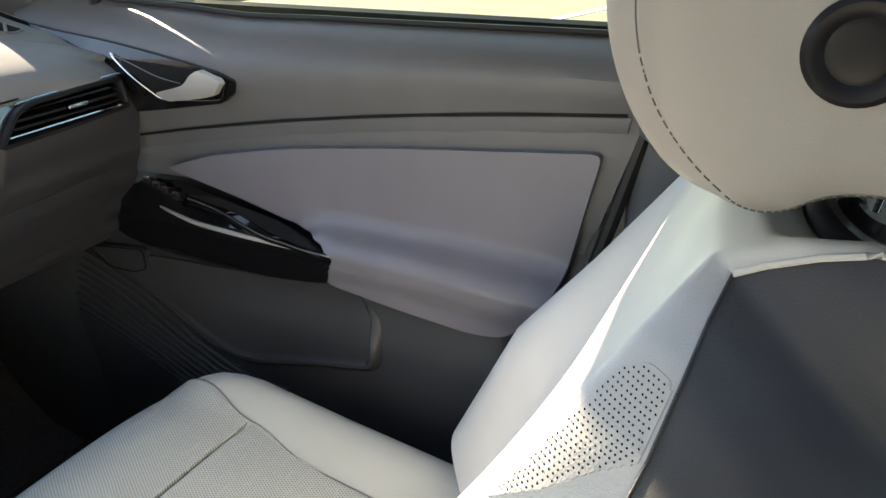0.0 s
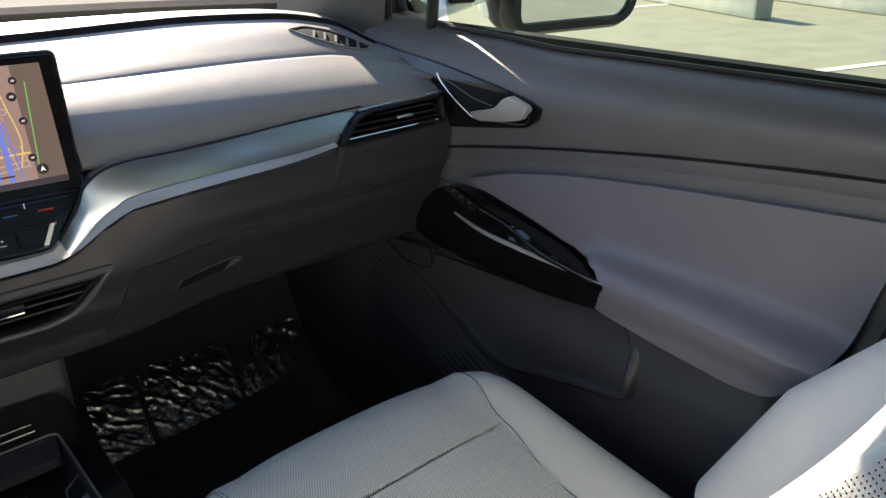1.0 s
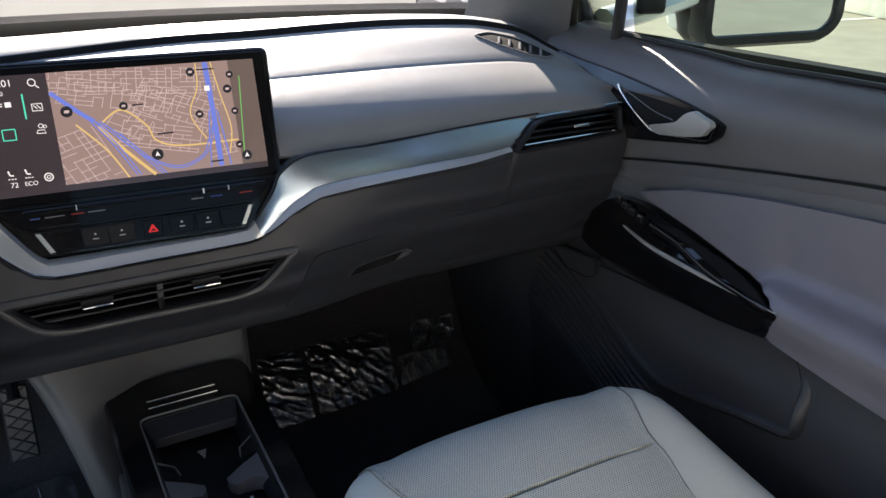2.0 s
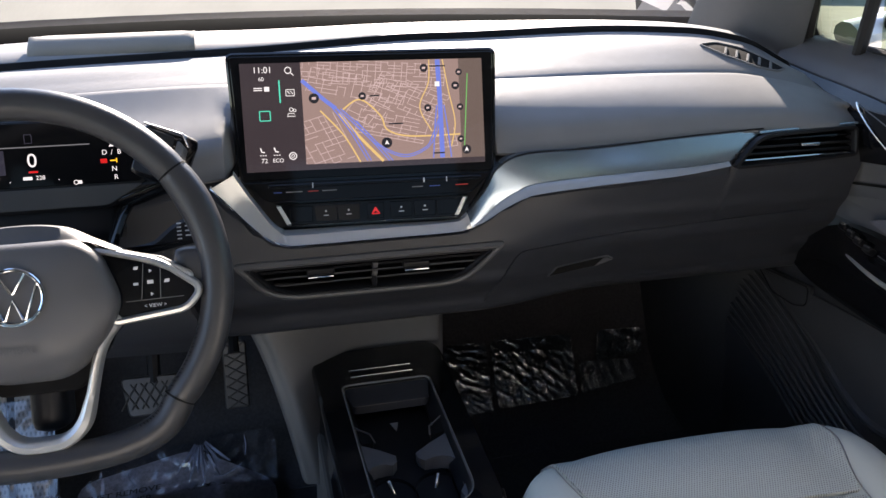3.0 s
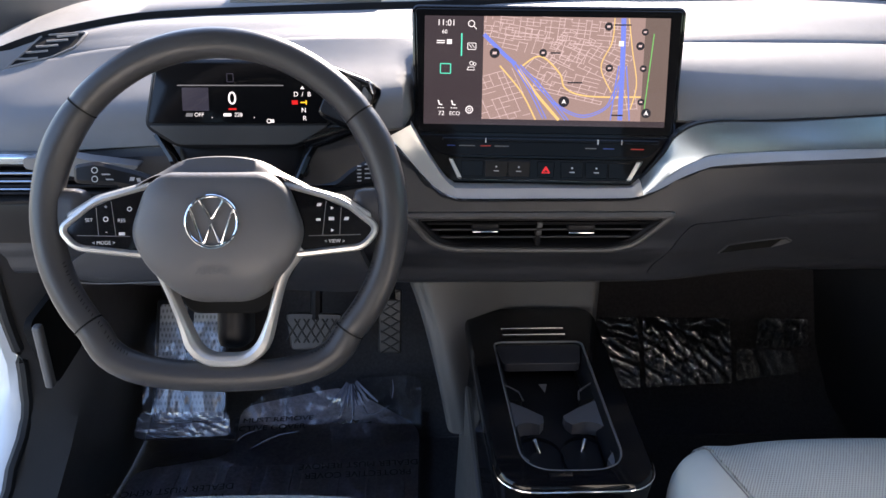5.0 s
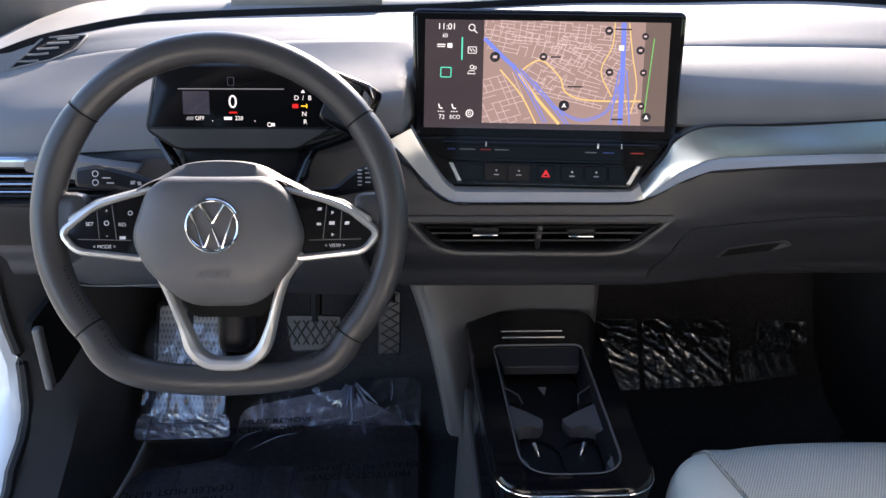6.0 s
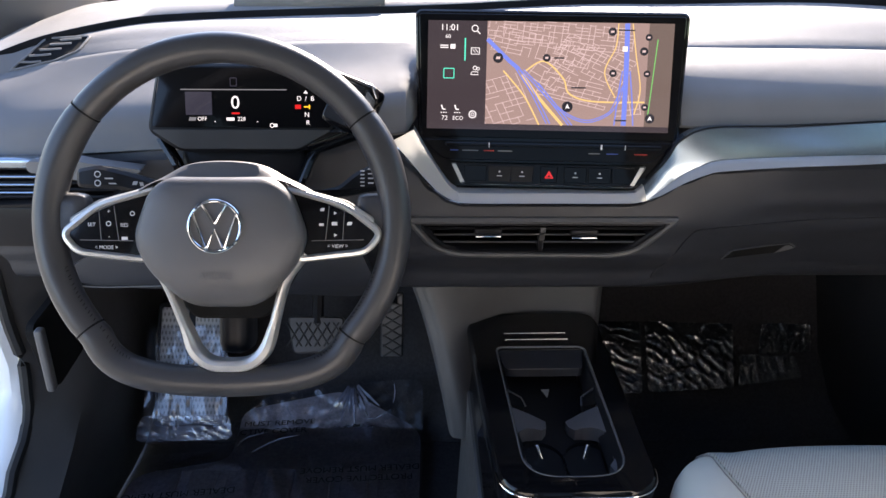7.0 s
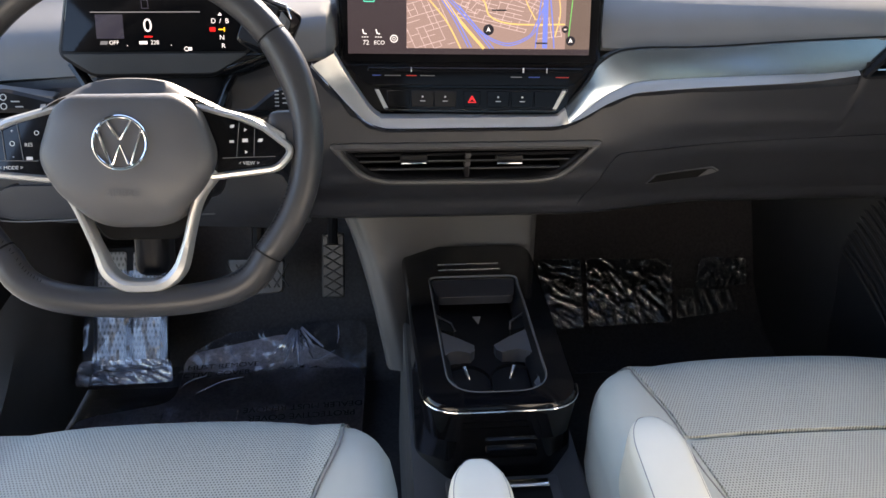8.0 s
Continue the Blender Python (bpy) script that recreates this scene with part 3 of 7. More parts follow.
VENT_C = rounded([(-0.152, 0.566), (0.158, 0.566), (0.125, 0.526), (0.095, 0.5185), (-0.100, 0.5205), (-0.128, 0.530)], [0.006, 0.006, 0.03, 0.02, 0.02, 0.03])
VENT_R = rounded([(0.496, 0.657), (0.530, 0.691), (0.552, 0.6965), (0.684, 0.700), (0.684, 0.664), (0.60, 0.6595)], [0.004, 0.015, 0.01, 0.006, 0.006, 0.0])
VENT_L = rounded([(-0.70, 0.650), (-0.540, 0.648), (-0.505, 0.634), (-0.502, 0.620), (-0.525, 0.606), (-0.70, 0.600)], [0.006, 0.012, 0.012, 0.010, 0.012, 0.006])


# height at which the lower dashboard meets the trim strip, by x
UNDER = [(-0.190, 0.672), (-0.165, 0.648), (-0.139, 0.619), (-0.119, 0.604), (-0.100, 0.599), (0.108, 0.599), (0.124, 0.601), (0.138, 0.607), (0.153, 0.615), (0.173, 0.628), (0.215, 0.643), (0.30, 0.649), (0.42, 0.653), (0.50, 0.659)]


def dashboard():
    d = thing("dashboard", "grey padded car dashboard with satin silver trim strip", "dashboard", at=(0, 0.5, 0.4))
    xs = span(-0.72, 0.70, 143)

    part("upper_pad", loft([pad_section(x)[0] for x in xs]), M_PAD, d, "sunlit grey soft dashboard top")
    secs = []
    for x in xs:
        q = pad_section(x)[1]
        secs.append(q + [q[-1] + Vector((0, 0.012, -0.006)), q[-1] + Vector((0, 0.06, -0.01))])
    part("front_pad", loft(secs), M_PAD, d, "grey soft pad below the seam crease")
    # the end towards the passenger door
    up, fr = pad_section(xs[-1])
    edge = up + fr[1:]
    part("end_cap", loft([edge, [p + Vector((0.006, 0, -0.004)) for p in edge], [p + Vector((0.010, 0, -0.016)) for p in edge], [p + Vector((0.010, 0.01, -0.12)) for p in edge]]), M_PAD, d)
    # the ridge behind the groove
    secs = []
    for x in xs:
        cy, cz, gy, gz = top_at(x)[:4]
        secs.append([(x, gy - 0.001, gz - 0.012), (x, gy + 0.004, gz - 0.012), (x, gy + 0.007, gz + 0.004), (x, gy + 0.012, gz + 0.009), (x, (gy + cy) / 2, (gz + cz) / 2 + 0.007), (x, cy, cz), (x, cy + 0.03, cz - 0.004),
                     (x, cy + 0.12, cz - 0.05), (x, 0.80, 0.70)])
    part("windscreen_ridge", loft(secs), M_PAD, d, "grey ridge along the windscreen's foot")
    part("groove", loft([[(x, top_at(x)[2] + 0.0005, top_at(x)[3] - 0.004), (x, top_at(x)[2] + 0.0045, top_at(x)[3] + 0.0040), (x, top_at(x)[2] + 0.0090, top_at(x)[3] + 0.0086)] for x in xs]), M_DARK, d, "dark groove")
    # lower body
    xs2, rows = span(-0.72, 0.705, 238), []
    for x in xs2:
        fz = top_at(x)[7]
        if -0.190 < x < 0.50:
            fz = lerp_table(UNDER, x)[0]
        zs = span(fz - 0.004, 0.452, 44)
        p = [(x, low_y(x, z) + (0.0 if z < fz - 0.01 else 0.004), z) for z in zs]
        y0 = p[-1][1]
        p += [(x, y0 + 0.012, 0.444), (x, y0 + 0.05, 0.442), (x, 0.55, 0.46), (x, 0.78, 0.5)]
        rows.append(p)
    v, f = loft(rows)
    holes = [VENT_C, VENT_R, VENT_L]
    f = [q for q in f if not any(inside(o, sum(v[k].x for k in q) / 4, sum(v[k].z for k in q) / 4) and v[q[0]].y < 0.4 for o in holes)]
    part("lower_panel", (v, f), M_LOW, d, "charcoal plastic lower dashboard")
    # satin trim: a wing to the passenger's vent, dipping under the display
    pairs = [(0.490, 0.6575, 0.545, 0.700), (0.42, 0.651, 0.42, 0.6955), (0.30, 0.647, 0.30, 0.689), (0.215, 0.6415, 0.20, 0.687), (0.173, 0.6265, 0.164, 0.672), (0.153, 0.6135, 0.150, 0.650),
             (0.138, 0.605, 0.133, 0.629), (0.121, 0.5995, 0.118, 0.6125), (0.098, 0.597, 0.100, 0.608), (0.0, 0.597, 0.0, 0.608), (-0.088, 0.597, -0.096, 0.608), (-0.108, 0.5995, -0.108, 0.6105), (-0.126, 0.608, -0.118, 0.6185),
             (-0.146, 0.6265, -0.130, 0.635), (-0.165, 0.648, -0.146, 0.660), (-0.187, 0.674, -0.160, 0.686)]
    lo_edge = spline([(a, 0, b) for a, b, c, e in pairs], 80)
    hi_edge = spline([(c, 0, e) for a, b, c, e in pairs], 80)
    secs = []
    for p, q in zip(lo_edge, hi_edge):
        row = []
        for u in span(0, 1, 9):
            w = p + (q - p) * u
            dip = 0.008 * max(0.0, min(1.0, (0.16 - w.x) / 0.05))
            row.append((w.x, trim_y(w.x, w.z) - 0.0012 * math.sin(u * math.pi) - dip * (1 - u) ** 1.3, w.z))
        row = [(row[0][0], row[0][1] + 0.014, row[0][2])] + row + [(row[-1][0], row[-1][1] + 0.02, row[-1][2])]
        secs.append(row)
    # same strip split in two: paler paint below the display imitates brighter reflections
    split = next(i for i, q in enumerate(lo_edge) if q.x < 0.128)
    t = part("trim_strip", loft(secs[:split + 1]), M_SILVER, d, "satin silver trim strip, the sky's blue reflection partly in its colour")
    part("display_cradle", loft(secs[split:]), M_SATIN, t, "trim strip's run under the display, paler for the light it reflects")
    part("bright_edge", tube([(q.x, trim_y(q.x, q.z) - 0.0085, q.z + 0.0004) for q in lo_edge[split + 2:]], 0.0012, 6), M_BRIGHT, d, "thin bright lower edge")
    edge = [(0.490, 0.6575), (0.42, 0.651), (0.30, 0.6465), (0.215, 0.6415), (0.195, 0.637), (0.173, 0.6265), (0.153, 0.6135), (0.138, 0.605), (0.124, 0.600)]
    pts = spline([(a, trim_y(a, b) - 0.002, b + 0.001) for a, b in edge], 70)
    secs = []
    for i, p in enumerate(pts):
        tdir = (pts[min(i + 1, 69)] - pts[max(i - 1, 0)]).normalized()
        nrm = Vector((tdir.z, 0, -tdir.x))
        w = lerp_table([(0.11, 0.0), (0.15, 0.004), (0.185, 0.007), (0.22, 0.009), (0.36, 0.0075), (0.50, 0.004)], p.x)[0] + 0.0005
        secs.append([p + nrm * w * u + Vector((0, y * min(1.0, w / 0.008), 0)) for u, y in ((1.05, 0.002), (0.95, -0.0005), (0.6, -0.0045), (0.25, -0.0085), (0.05, -0.0110), (-0.06, -0.0100), (-0.10, -0.004), (-0.10, 0.012))])
    part("lower_lip", loft(secs), M_CREAM, t, "pale satin lower lip")
    # the strip runs on as a thin line over the outer vent
    pts = [(x, low_y(x, 0.70) - 0.004, z) for x, z in zip(span(0.535, 0.69, 20), span(0.6985, 0.7035, 20))]
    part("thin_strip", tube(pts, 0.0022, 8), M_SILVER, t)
    pts = [Vector(p) + Vector((0, -0.001, 0.0025)) for p in [(q.x, trim_y(q.x, q.z), q.z) for q in hi_edge[:34]]]
    part("upper_gap", tube(pts, 0.0012, 6), M_DARK, t, "dark joint above the strip")
    # glovebox lid line and pull
    g = part("glovebox_door", patch(rounded([(0.20, 0.555), (0.66, 0.575), (0.66, 0.475), (0.16, 0.462)], 0.01), lambda a, b: (a, low_y(a, b) - 0.002, b), 0.02, (0, 0.02, 0)), M_LOW, d, "charcoal glovebox lid")
    pull = lambda off: (lambda a, b: (0.305 + a, low_y(0.305 + a, 0.508 + b) - off, 0.508 + b))
    out = [(-0.050, -0.0085), (-0.040, 0.0045), (0.042, 0.0085), (0.052, 0.003), (0.026, -0.0045)]
    part("handle_rim", patch(rounded([(x * 1.04, z * 1.22) for x, z in out], 0.002), pull(0.0040), 0.006, (0, 0.004, 0)), M_DOORBAND, g)
    # the recess is not cut: its shade is a black patch on the lid
    part("handle", patch(rounded(out, 0.002), pull(0.0050), 0.006, (0, 0.002, 0)), M_DARK, g, "glovebox pull, its recess shade put in as a black patch")
    part("handle_lip", patch([(0.024, -0.0038), (0.036, 0.0075), (0.0415, 0.0078), (0.050, 0.003), (0.027, -0.0038)], pull(0.0060), 0.005, (0, 0.002, 0)), M_TUNNEL, g)
    return d


DASH = dashboard()


def air_vent(parent, name, outline, place, rows, label, slat_depth=0.02):
    """A vent: a frame of an outline in x-z with level slats behind it. place(x, z) gives y."""
    v = part(name, patch(outline, lambda a, b: (a, place(a, b) + 0.030, b), 0.03, (0, 0.004, 0)), M_DARK, parent, label)
    n = len(outline)
    secs = []
    for k, (off, dy) in enumerate(((0.0035, 0.004), (0.0025, -0.003), (-0.001, -0.0035), (-0.0035, 0.0), (-0.004, 0.028))):
        secs.append([(p[0], place(p[0], p[1]) + dy, p[1]) for p in inset(outline, -off)])
    part("vent_frame", loft(secs, True), M_SATBLACK, v)
    lo, hi = min(p[1] for p in outline), max(p[1] for p in outline)

    def limits(z):
        xs = []
        for i in range(n):
            a, b = outline[i - 1], outline[i]
            if (a[1] - z) * (b[1] - z) < 0:
                xs.append(a[0] + (b[0] - a[0]) * (z - a[1]) / (b[1] - a[1]))
        return (min(xs) + 0.004, max(xs) - 0.004) if len(xs) > 1 else None
    for z, mat in rows:
        lim = limits(z)
        if not lim:
            continue
        secs = []
        for x in span(lim[0], lim[1], 9):
            y = place(x, z) + 0.005
            secs.append([(x, y, z - 0.0018), (x, y - 0.0012, z), (x, y, z + 0.0018), (x, y + slat_depth, z + 0.0045), (x, y + slat_depth, z + 0.001)])
        part("slat", loft(secs, True, False, True), mat, v)
    return v


def center_vent():
    out = VENT_C
    pl = lambda a, b: low_y(a, b)
    v = air_vent(DASH, "center_air_vent", out, pl, [(0.556, M_SATBLACK), (0.5455, M_SATBLACK), (0.534, M_BLACK)], "black center air vent with level slats")
    big = rounded([(-0.172, 0.574), (0.176, 0.574), (0.135, 0.520), (0.100, 0.511), (-0.105, 0.513), (-0.138, 0.524)], [0.008, 0.008, 0.03, 0.02, 0.02, 0.03])
    secs = [[(p[0], low_y(*p) + dy, p[1]) for p in inset(big, o)] for o, dy in ((-0.003, 0.004), (-0.001, -0.004), (0.003, -0.0065), (0.006, -0.0055), (0.009, 0.001))]
    part("surround", loft(secs, True), M_TUNNEL, v, "charcoal plastic vent surround")
    for z in (0.5470, 0.5335):
        pts = [(x, low_y(x, z) + 0.003, z) for x in span(-0.140 + (0.55 - z), 0.146 - (0.55 - z), 12)]
        part("slat", tube(pts, 0.0011, 6), M_KICK, v)
    part("divider", rbox((0.006, 0.03, 0.044), 0.001, 2, pose(0.003, low_y(0, 0.545) + 0.018, 0.545)), M_SATBLACK, v)
    for x, z in ((-0.066, 0.5465), (0.058, 0.5440)):
        t = part("vent_tab", rbox((0.036, 0.014, 0.010), 0.003, 3, pose(x, low_y(x, z) + 0.004, z + 0.006)), M_SATBLACK, v, "black vent tab with a chrome edge")
        part("tab_edge", rbox((0.033, 0.004, 0.0030), 0.0012, 2, pose(x, low_y(x, z) - 0.003, z)), M_BRIGHT, t, "bright chrome edge")
    for z in (0.5565, 0.543, 0.5290):
        part("vent_wheel", rbox((0.007, 0.006, 0.0075), 0.001, 2, pose(0.0035, low_y(0.0035, z) + 0.001, z)), M_KICK, v)


center_vent()


def side_vents():
    out = VENT_R
    pl = lambda a, b: 0.213 + 0.25 * max(0, b - 0.66)
    v = air_vent(DASH, "passenger_air_vent", out, pl, [(0.671, M_SATBLACK), (0.6795, M_SATBLACK), (0.689, M_BLACK)], "black air vent beside the passenger door")
    part("chrome_line", tube([(x, pl(x, 0.668) - 0.003, 0.6655 + 0.012 * (x - 0.50)) for x in span(0.508, 0.672, 10)], 0.0013, 6), M_BRIGHT, v)
    part("vent_tab", rbox((0.03, 0.01, 0.005), 0.002, 2, pose(0.61, pl(0, 0.681) + 0.001, 0.681)), M_CHROME, v)
    out = VENT_L
    pl2 = lambda a, b: 0.197
    v = air_vent(DASH, "driver_air_vent", out, pl2, [(0.610, M_SATBLACK), (0.619, M_SATBLACK), (0.628, M_SATBLACK), (0.637, M_SATBLACK)], "black air vent with chrome slats beside the driver")
    part("top_bar", rbox((0.12, 0.02, 0.012), 0.004, 3, pose(-0.650, 0.195, 0.657)), M_SILVER, v, "satin silver bar")
    for z in (0.6165, 0.6265, 0.6365):
        part("slat_edge", tube([(x, pl2(x, z) + 0.002, z) for x in span(-0.69, -0.578, 6)], 0.0014, 6), M_SILVER, v, "thin satin slat edge")
    p = part("light_switch_panel", rbox((0.15, 0.03, 0.055), 0.004, 3, pose(-0.615, 0.218, 0.570)), M_SATBLACK, DASH, "dark touch panel of the lights")
    m = pose(-0.60, 0.2025, 0.58)
    lettering("print", "AUTO", 0.008, m, M_REDINK, p)
    part("print", bars([(-0.0, -0.012, 0.012, 0.004, 0), (0.0, -0.020, 0.018, 0.003, 0)], m), M_GREYINK, p)
    # grilles let into the top at both ends
    for ol, axis, fin, r in (([(0.553, 0.434), (0.585, 0.440), (0.620, 0.420), (0.664, 0.366), (0.645, 0.357), (0.617, 0.366), (0.578, 0.398)], ((0.586, 0.410), (0.640, 0.370)), (0.55, 0.83), 0.0028),
                             ([(-0.672, 0.315), (-0.655, 0.342), (-0.645, 0.380), (-0.592, 0.392), (-0.598, 0.357), (-0.627, 0.336)], ((-0.650, 0.333), (-0.614, 0.380)), (0.96, 0.28), 0.0016)):
        g = part("defrost_grille", patch(rounded(ol, 0.006), lambda x, y: (x, y, pad_z(x, y) + 0.0008), 0.006, (0, 0, -0.01)), M_DARK, DASH, "dark demister grille let into the dashboard top")
        a, b, f = Vector(axis[0]), Vector(axis[1]), Vector(fin).normalized()
        for k in range(5):
            c = a.lerp(b, k / 4)
            half = 0.0115 if ol[0][0] > 0 else 0.013
            p0, p1 = c - f * half, c + f * half
            n = Vector((f.y, -f.x)) * r * 0.8
            ring = [[(q.x + n.x * w, q.y + n.y * w, pad_z(q.x, q.y) + h) for w, h in ((-1, 0.0006), (-0.7, 0.0030), (0.5, 0.0026), (1, 0.0006))] for q in (p0, p0.lerp(p1, 0.5), p1)]
            part("fin", loft(ring, True, False, True), M_PAD, g)
        rim = [(p[0], p[1], pad_z(p[0], p[1]) + 0.001) for p in rounded(ol, 0.006)]
        part("rim", tube(rim, 0.0016, 6, True), M_PAD, g)


side_vents()


# ---- the display in the middle ----
# its own plane: x along it, z up it, seen from -y
SCR = Matrix.Translation((0.004, 0.2365, 0.612)) @ pose(0, 0, 0, 0, 0, -3.7) @ pose(0, 0, 0, -16.0, 0, 0)


def display():
    d = thing("touchscreen_display", "black glossy dashboard touchscreen showing a map", "display", at=(0, 0.27, 0.62))
    W, H = 0.1665, 0.212
    out = rounded([(-W, H), (W, H), (W - 0.0055, 0.050), (0.117, -0.004), (-0.117, -0.004), (-W + 0.0055, 0.050)], [0.010, 0.010, 0.012, 0.010, 0.010, 0.012], 6)
    part("housing", plate(out, 0.024, SCR, 0.0025), M_BLACK, d)
    face = rounded([(-W + 0.005, H - 0.005), (W - 0.005, H - 0.005), (W - 0.0105, 0.0585), (-W + 0.0105, 0.0585)], 0.004, 4)
    part("glass", plate(face, 0.003, SCR @ Matrix.Translation((0, -0.0015, 0)), 0.0008), M_GLASSBLACK, d)
    # lit picture
    y = -0.0022
    x0, x1, z0, z1 = -0.150, 0.147, 0.0685, 0.1985
    p = part("picture", (([SCR @ Vector(q) for q in ((x0, y, z0), (x1, y, z0), (x1, y, z1), (x0, y, z1))]), [(0, 1, 2, 3)]), G_SIDE, d, "lit dark side column of icons")
    mx0, mx1, mz0 = -0.078, 0.117, 0.0755
    y -= 0.0004
    part("map_ground", (([SCR @ Vector(q) for q in ((mx0, y, mz0), (mx1, y, mz0), (mx1, y, z1), (mx0, y, z1))]), [(0, 1, 2, 3)]), G_MAP, p, "brown lit map ground")
    part("map_shade", (([SCR @ Vector(q) for q in ((mx1, y, mz0), (x1, y, mz0), (x1, y, z1), (mx1, y, z1))]), [(0, 1, 2, 3)]), G_MAPDARK, p, "darkened map edge")
    y -= 0.0003
    rnd = random.Random(4)

    def clip_line(a, b, lox, hix):
        for k, lo, hi in ((0, lox, hix), (1, mz0, z1)):
            if a[k] > b[k]:
                a, b = b, a
            if b[k] < lo or a[k] > hi:
                return None
            if a[k] < lo:
                u = (lo - a[k]) / (b[k] - a[k])
                a = tuple(p + (q - p) * u for p, q in zip(a, b))
            if b[k] > hi:
                u = (hi - a[k]) / (b[k] - a[k])
                b = tuple(p + (q - p) * u for p, q in zip(a, b))
        return a, b
    segs = []

    def block(cx, cz, w, h, ang, nx, nz, keep=0.85):
        ca, sa = math.cos(ang), math.sin(ang)

        def tr(u, v):
            return (cx + u * ca - v * sa * 0.6, cz + (u * sa + v * ca) * 0.6)
        for i in range(nx):
            u = -w / 2 + w * i / (nx - 1) + rnd.uniform(-.002, .002)
            for j in range(nz - 1):
                if rnd.random() < keep:
                    segs.append((tr(u, -h / 2 + h * j / (nz - 1)), tr(u, -h / 2 + h * (j + 1) / (nz - 1))))
        for j in range(nz):
            v = -h / 2 + h * j / (nz - 1) + rnd.uniform(-.002, .002)
            for i in range(nx - 1):
                if rnd.random() < keep:
                    segs.append((tr(-w / 2 + w * i / (nx - 1), v), tr(-w / 2 + w * (i + 1) / (nx - 1), v)))
    block(-0.058, 0.102, 0.06, 0.10, 0.45, 7, 9, 0.75)
    block(0.0, 0.184, 0.20, 0.05, -0.12, 26, 8, 0.75)
    block(-0.01, 0.168, 0.12, 0.05, -0.30, 14, 6, 0.6)
    block(0.050, 0.152, 0.10, 0.07, -0.6, 12, 9, 0.72)
    block(0.030, 0.118, 0.09, 0.05, -0.35, 9, 7, 0.72)
    block(0.000, 0.138, 0.05, 0.05, -0.7, 6, 6, 0.6)
    block(0.095, 0.10, 0.03, 0.04, 0.2, 4, 4, 0.6)
    pieces = []
    for a, b in segs:
        c = clip_line(a, b, mx0, mx1)
        if c and (Vector(c[0]) - Vector(c[1])).length > 0.001:
            pieces.append(line(c, 0.00065, SCR, y))
    s = part("street_map", merge(*pieces), G_STREET, p, "pale street lines", smooth=False)
    tagged(s, kind="stuff")

    def road(name, pts, w, mat, dy, n=30):
        q = [(v.x, v.y) for v in spline([(a, b, 0) for a, b in pts], n)]
        q = [c for c in q if mx0 <= c[0] <= mx1 and mz0 <= c[1] <= z1]
        part(name, line(q, w, SCR, y - dy), mat, p)
    road("motorway", [(-0.0775, 0.1770), (-0.062, 0.1625), (-0.050, 0.1515), (-0.038, 0.1420)], 0.0048, G_BLUE, 0.0003)
    for off in (0.0, 0.0042):
        road("motorway", [(-0.0425 + off, 0.1430), (-0.022 + off, 0.1130), (-0.0015 + off, 0.0755)], 0.0014, G_BLUE, 0.0003)
        road("motorway", [(-0.0365 + off, 0.1415), (-0.006 + off, 0.1120), (0.0250 + off, 0.0755)], 0.0014, G_BLUE, 0.0003)
        road("motorway", [(-0.0180 + off, 0.1235 + off * 0.6), (0.0138, 0.0930 + off * 0.6), (0.0443, 0.0795 + off * 0.6), (0.0713, 0.0880 + off * 0.6), (0.0849 - off, 0.1055), (0.089, 0.125)], 0.0013, G_BLUE, 0.0003)
    road("motorway", [(0.0905, 0.198), (0.0915, 0.16), (0.0920, 0.12), (0.0920, 0.0765)], 0.0060, G_BLUE, 0.0004)
    for q in ([(0.0875, 0.142), (0.084, 0.115), (0.0805, 0.0765)], [(0.0965, 0.142), (0.1005, 0.11), (0.1035, 0.0765)]):
        road("motorway", q, 0.0016, G_BLUE, 0.0003)
    road("main_road", [(-0.0340, 0.1360), (-0.0132, 0.1089), (0.0172, 0.0755)], 0.0036, G_YELLOW, 0.0002)
    road("main_road", [(-0.0572, 0.1400), (-0.0301, 0.1089), (-0.0115, 0.0755)], 0.0019, G_YELLOW, 0.0002)
    road("main_road", [(-0.03, 0.140), (-0.008, 0.152), (0.016, 0.132), (0.024, 0.114), (0.052, 0.105), (0.116, 0.105)], 0.0019, G_YELLOW, 0.0002)
    road("main_road", [(0.08, 0.198), (0.078, 0.17), (0.066, 0.14), (0.08, 0.11)], 0.0014, G_YELLOW, 0.0002)
    road("main_road", [(0.097, 0.198), (0.103, 0.16), (0.110, 0.12), (0.104, 0.09)], 0.0014, G_YELLOW, 0.0002)
    part("route_line", line([(0.128, 0.180), (0.121, 0.090)], 0.0011, SCR, y - 0.0003), G_GREEN, p)
    for x, z, r in ((-0.064, 0.155, 0.0062), (-0.005, 0.156, 0.0047), (0.073, 0.188, 0.0050), (0.112, 0.1655, 0.0050), (0.076, 0.139, 0.0046), (0.117, 0.182, 0.0042), (0.117, 0.139, 0.0042), (0.1165, 0.099, 0.0042)):
        part("map_pin", disc(x, z, r, SCR, y - 0.0006), G_PIN, p, "dark round map pin")
        part("pin_mark", bars([(x, z, r * 0.8, r * 0.5, 0.2)], SCR, y - 0.0008), G_STREET, p)
    for x, z, r in ((0.0225, 0.098, 0.0066), (0.1235, 0.0855, 0.0058)):
        part("map_pin", disc(x, z, r, SCR, y - 0.0007), G_PIN, p)
        part("arrow", ([SCR @ Vector(q) for q in ((x, y - 0.0010, z + 0.0034), (x - 0.0028, y - 0.0010, z - 0.0026), (x, y - 0.0010, z - 0.0012), (x + 0.0028, y - 0.0010, z - 0.0026))], [(0, 1, 2, 3)]), G_WHITE, p, "white arrow")
    part("road_shield", bars([(0.089, 0.168, 0.006, 0.006, 0)], SCR, y - 0.0009), G_WHITE, p)
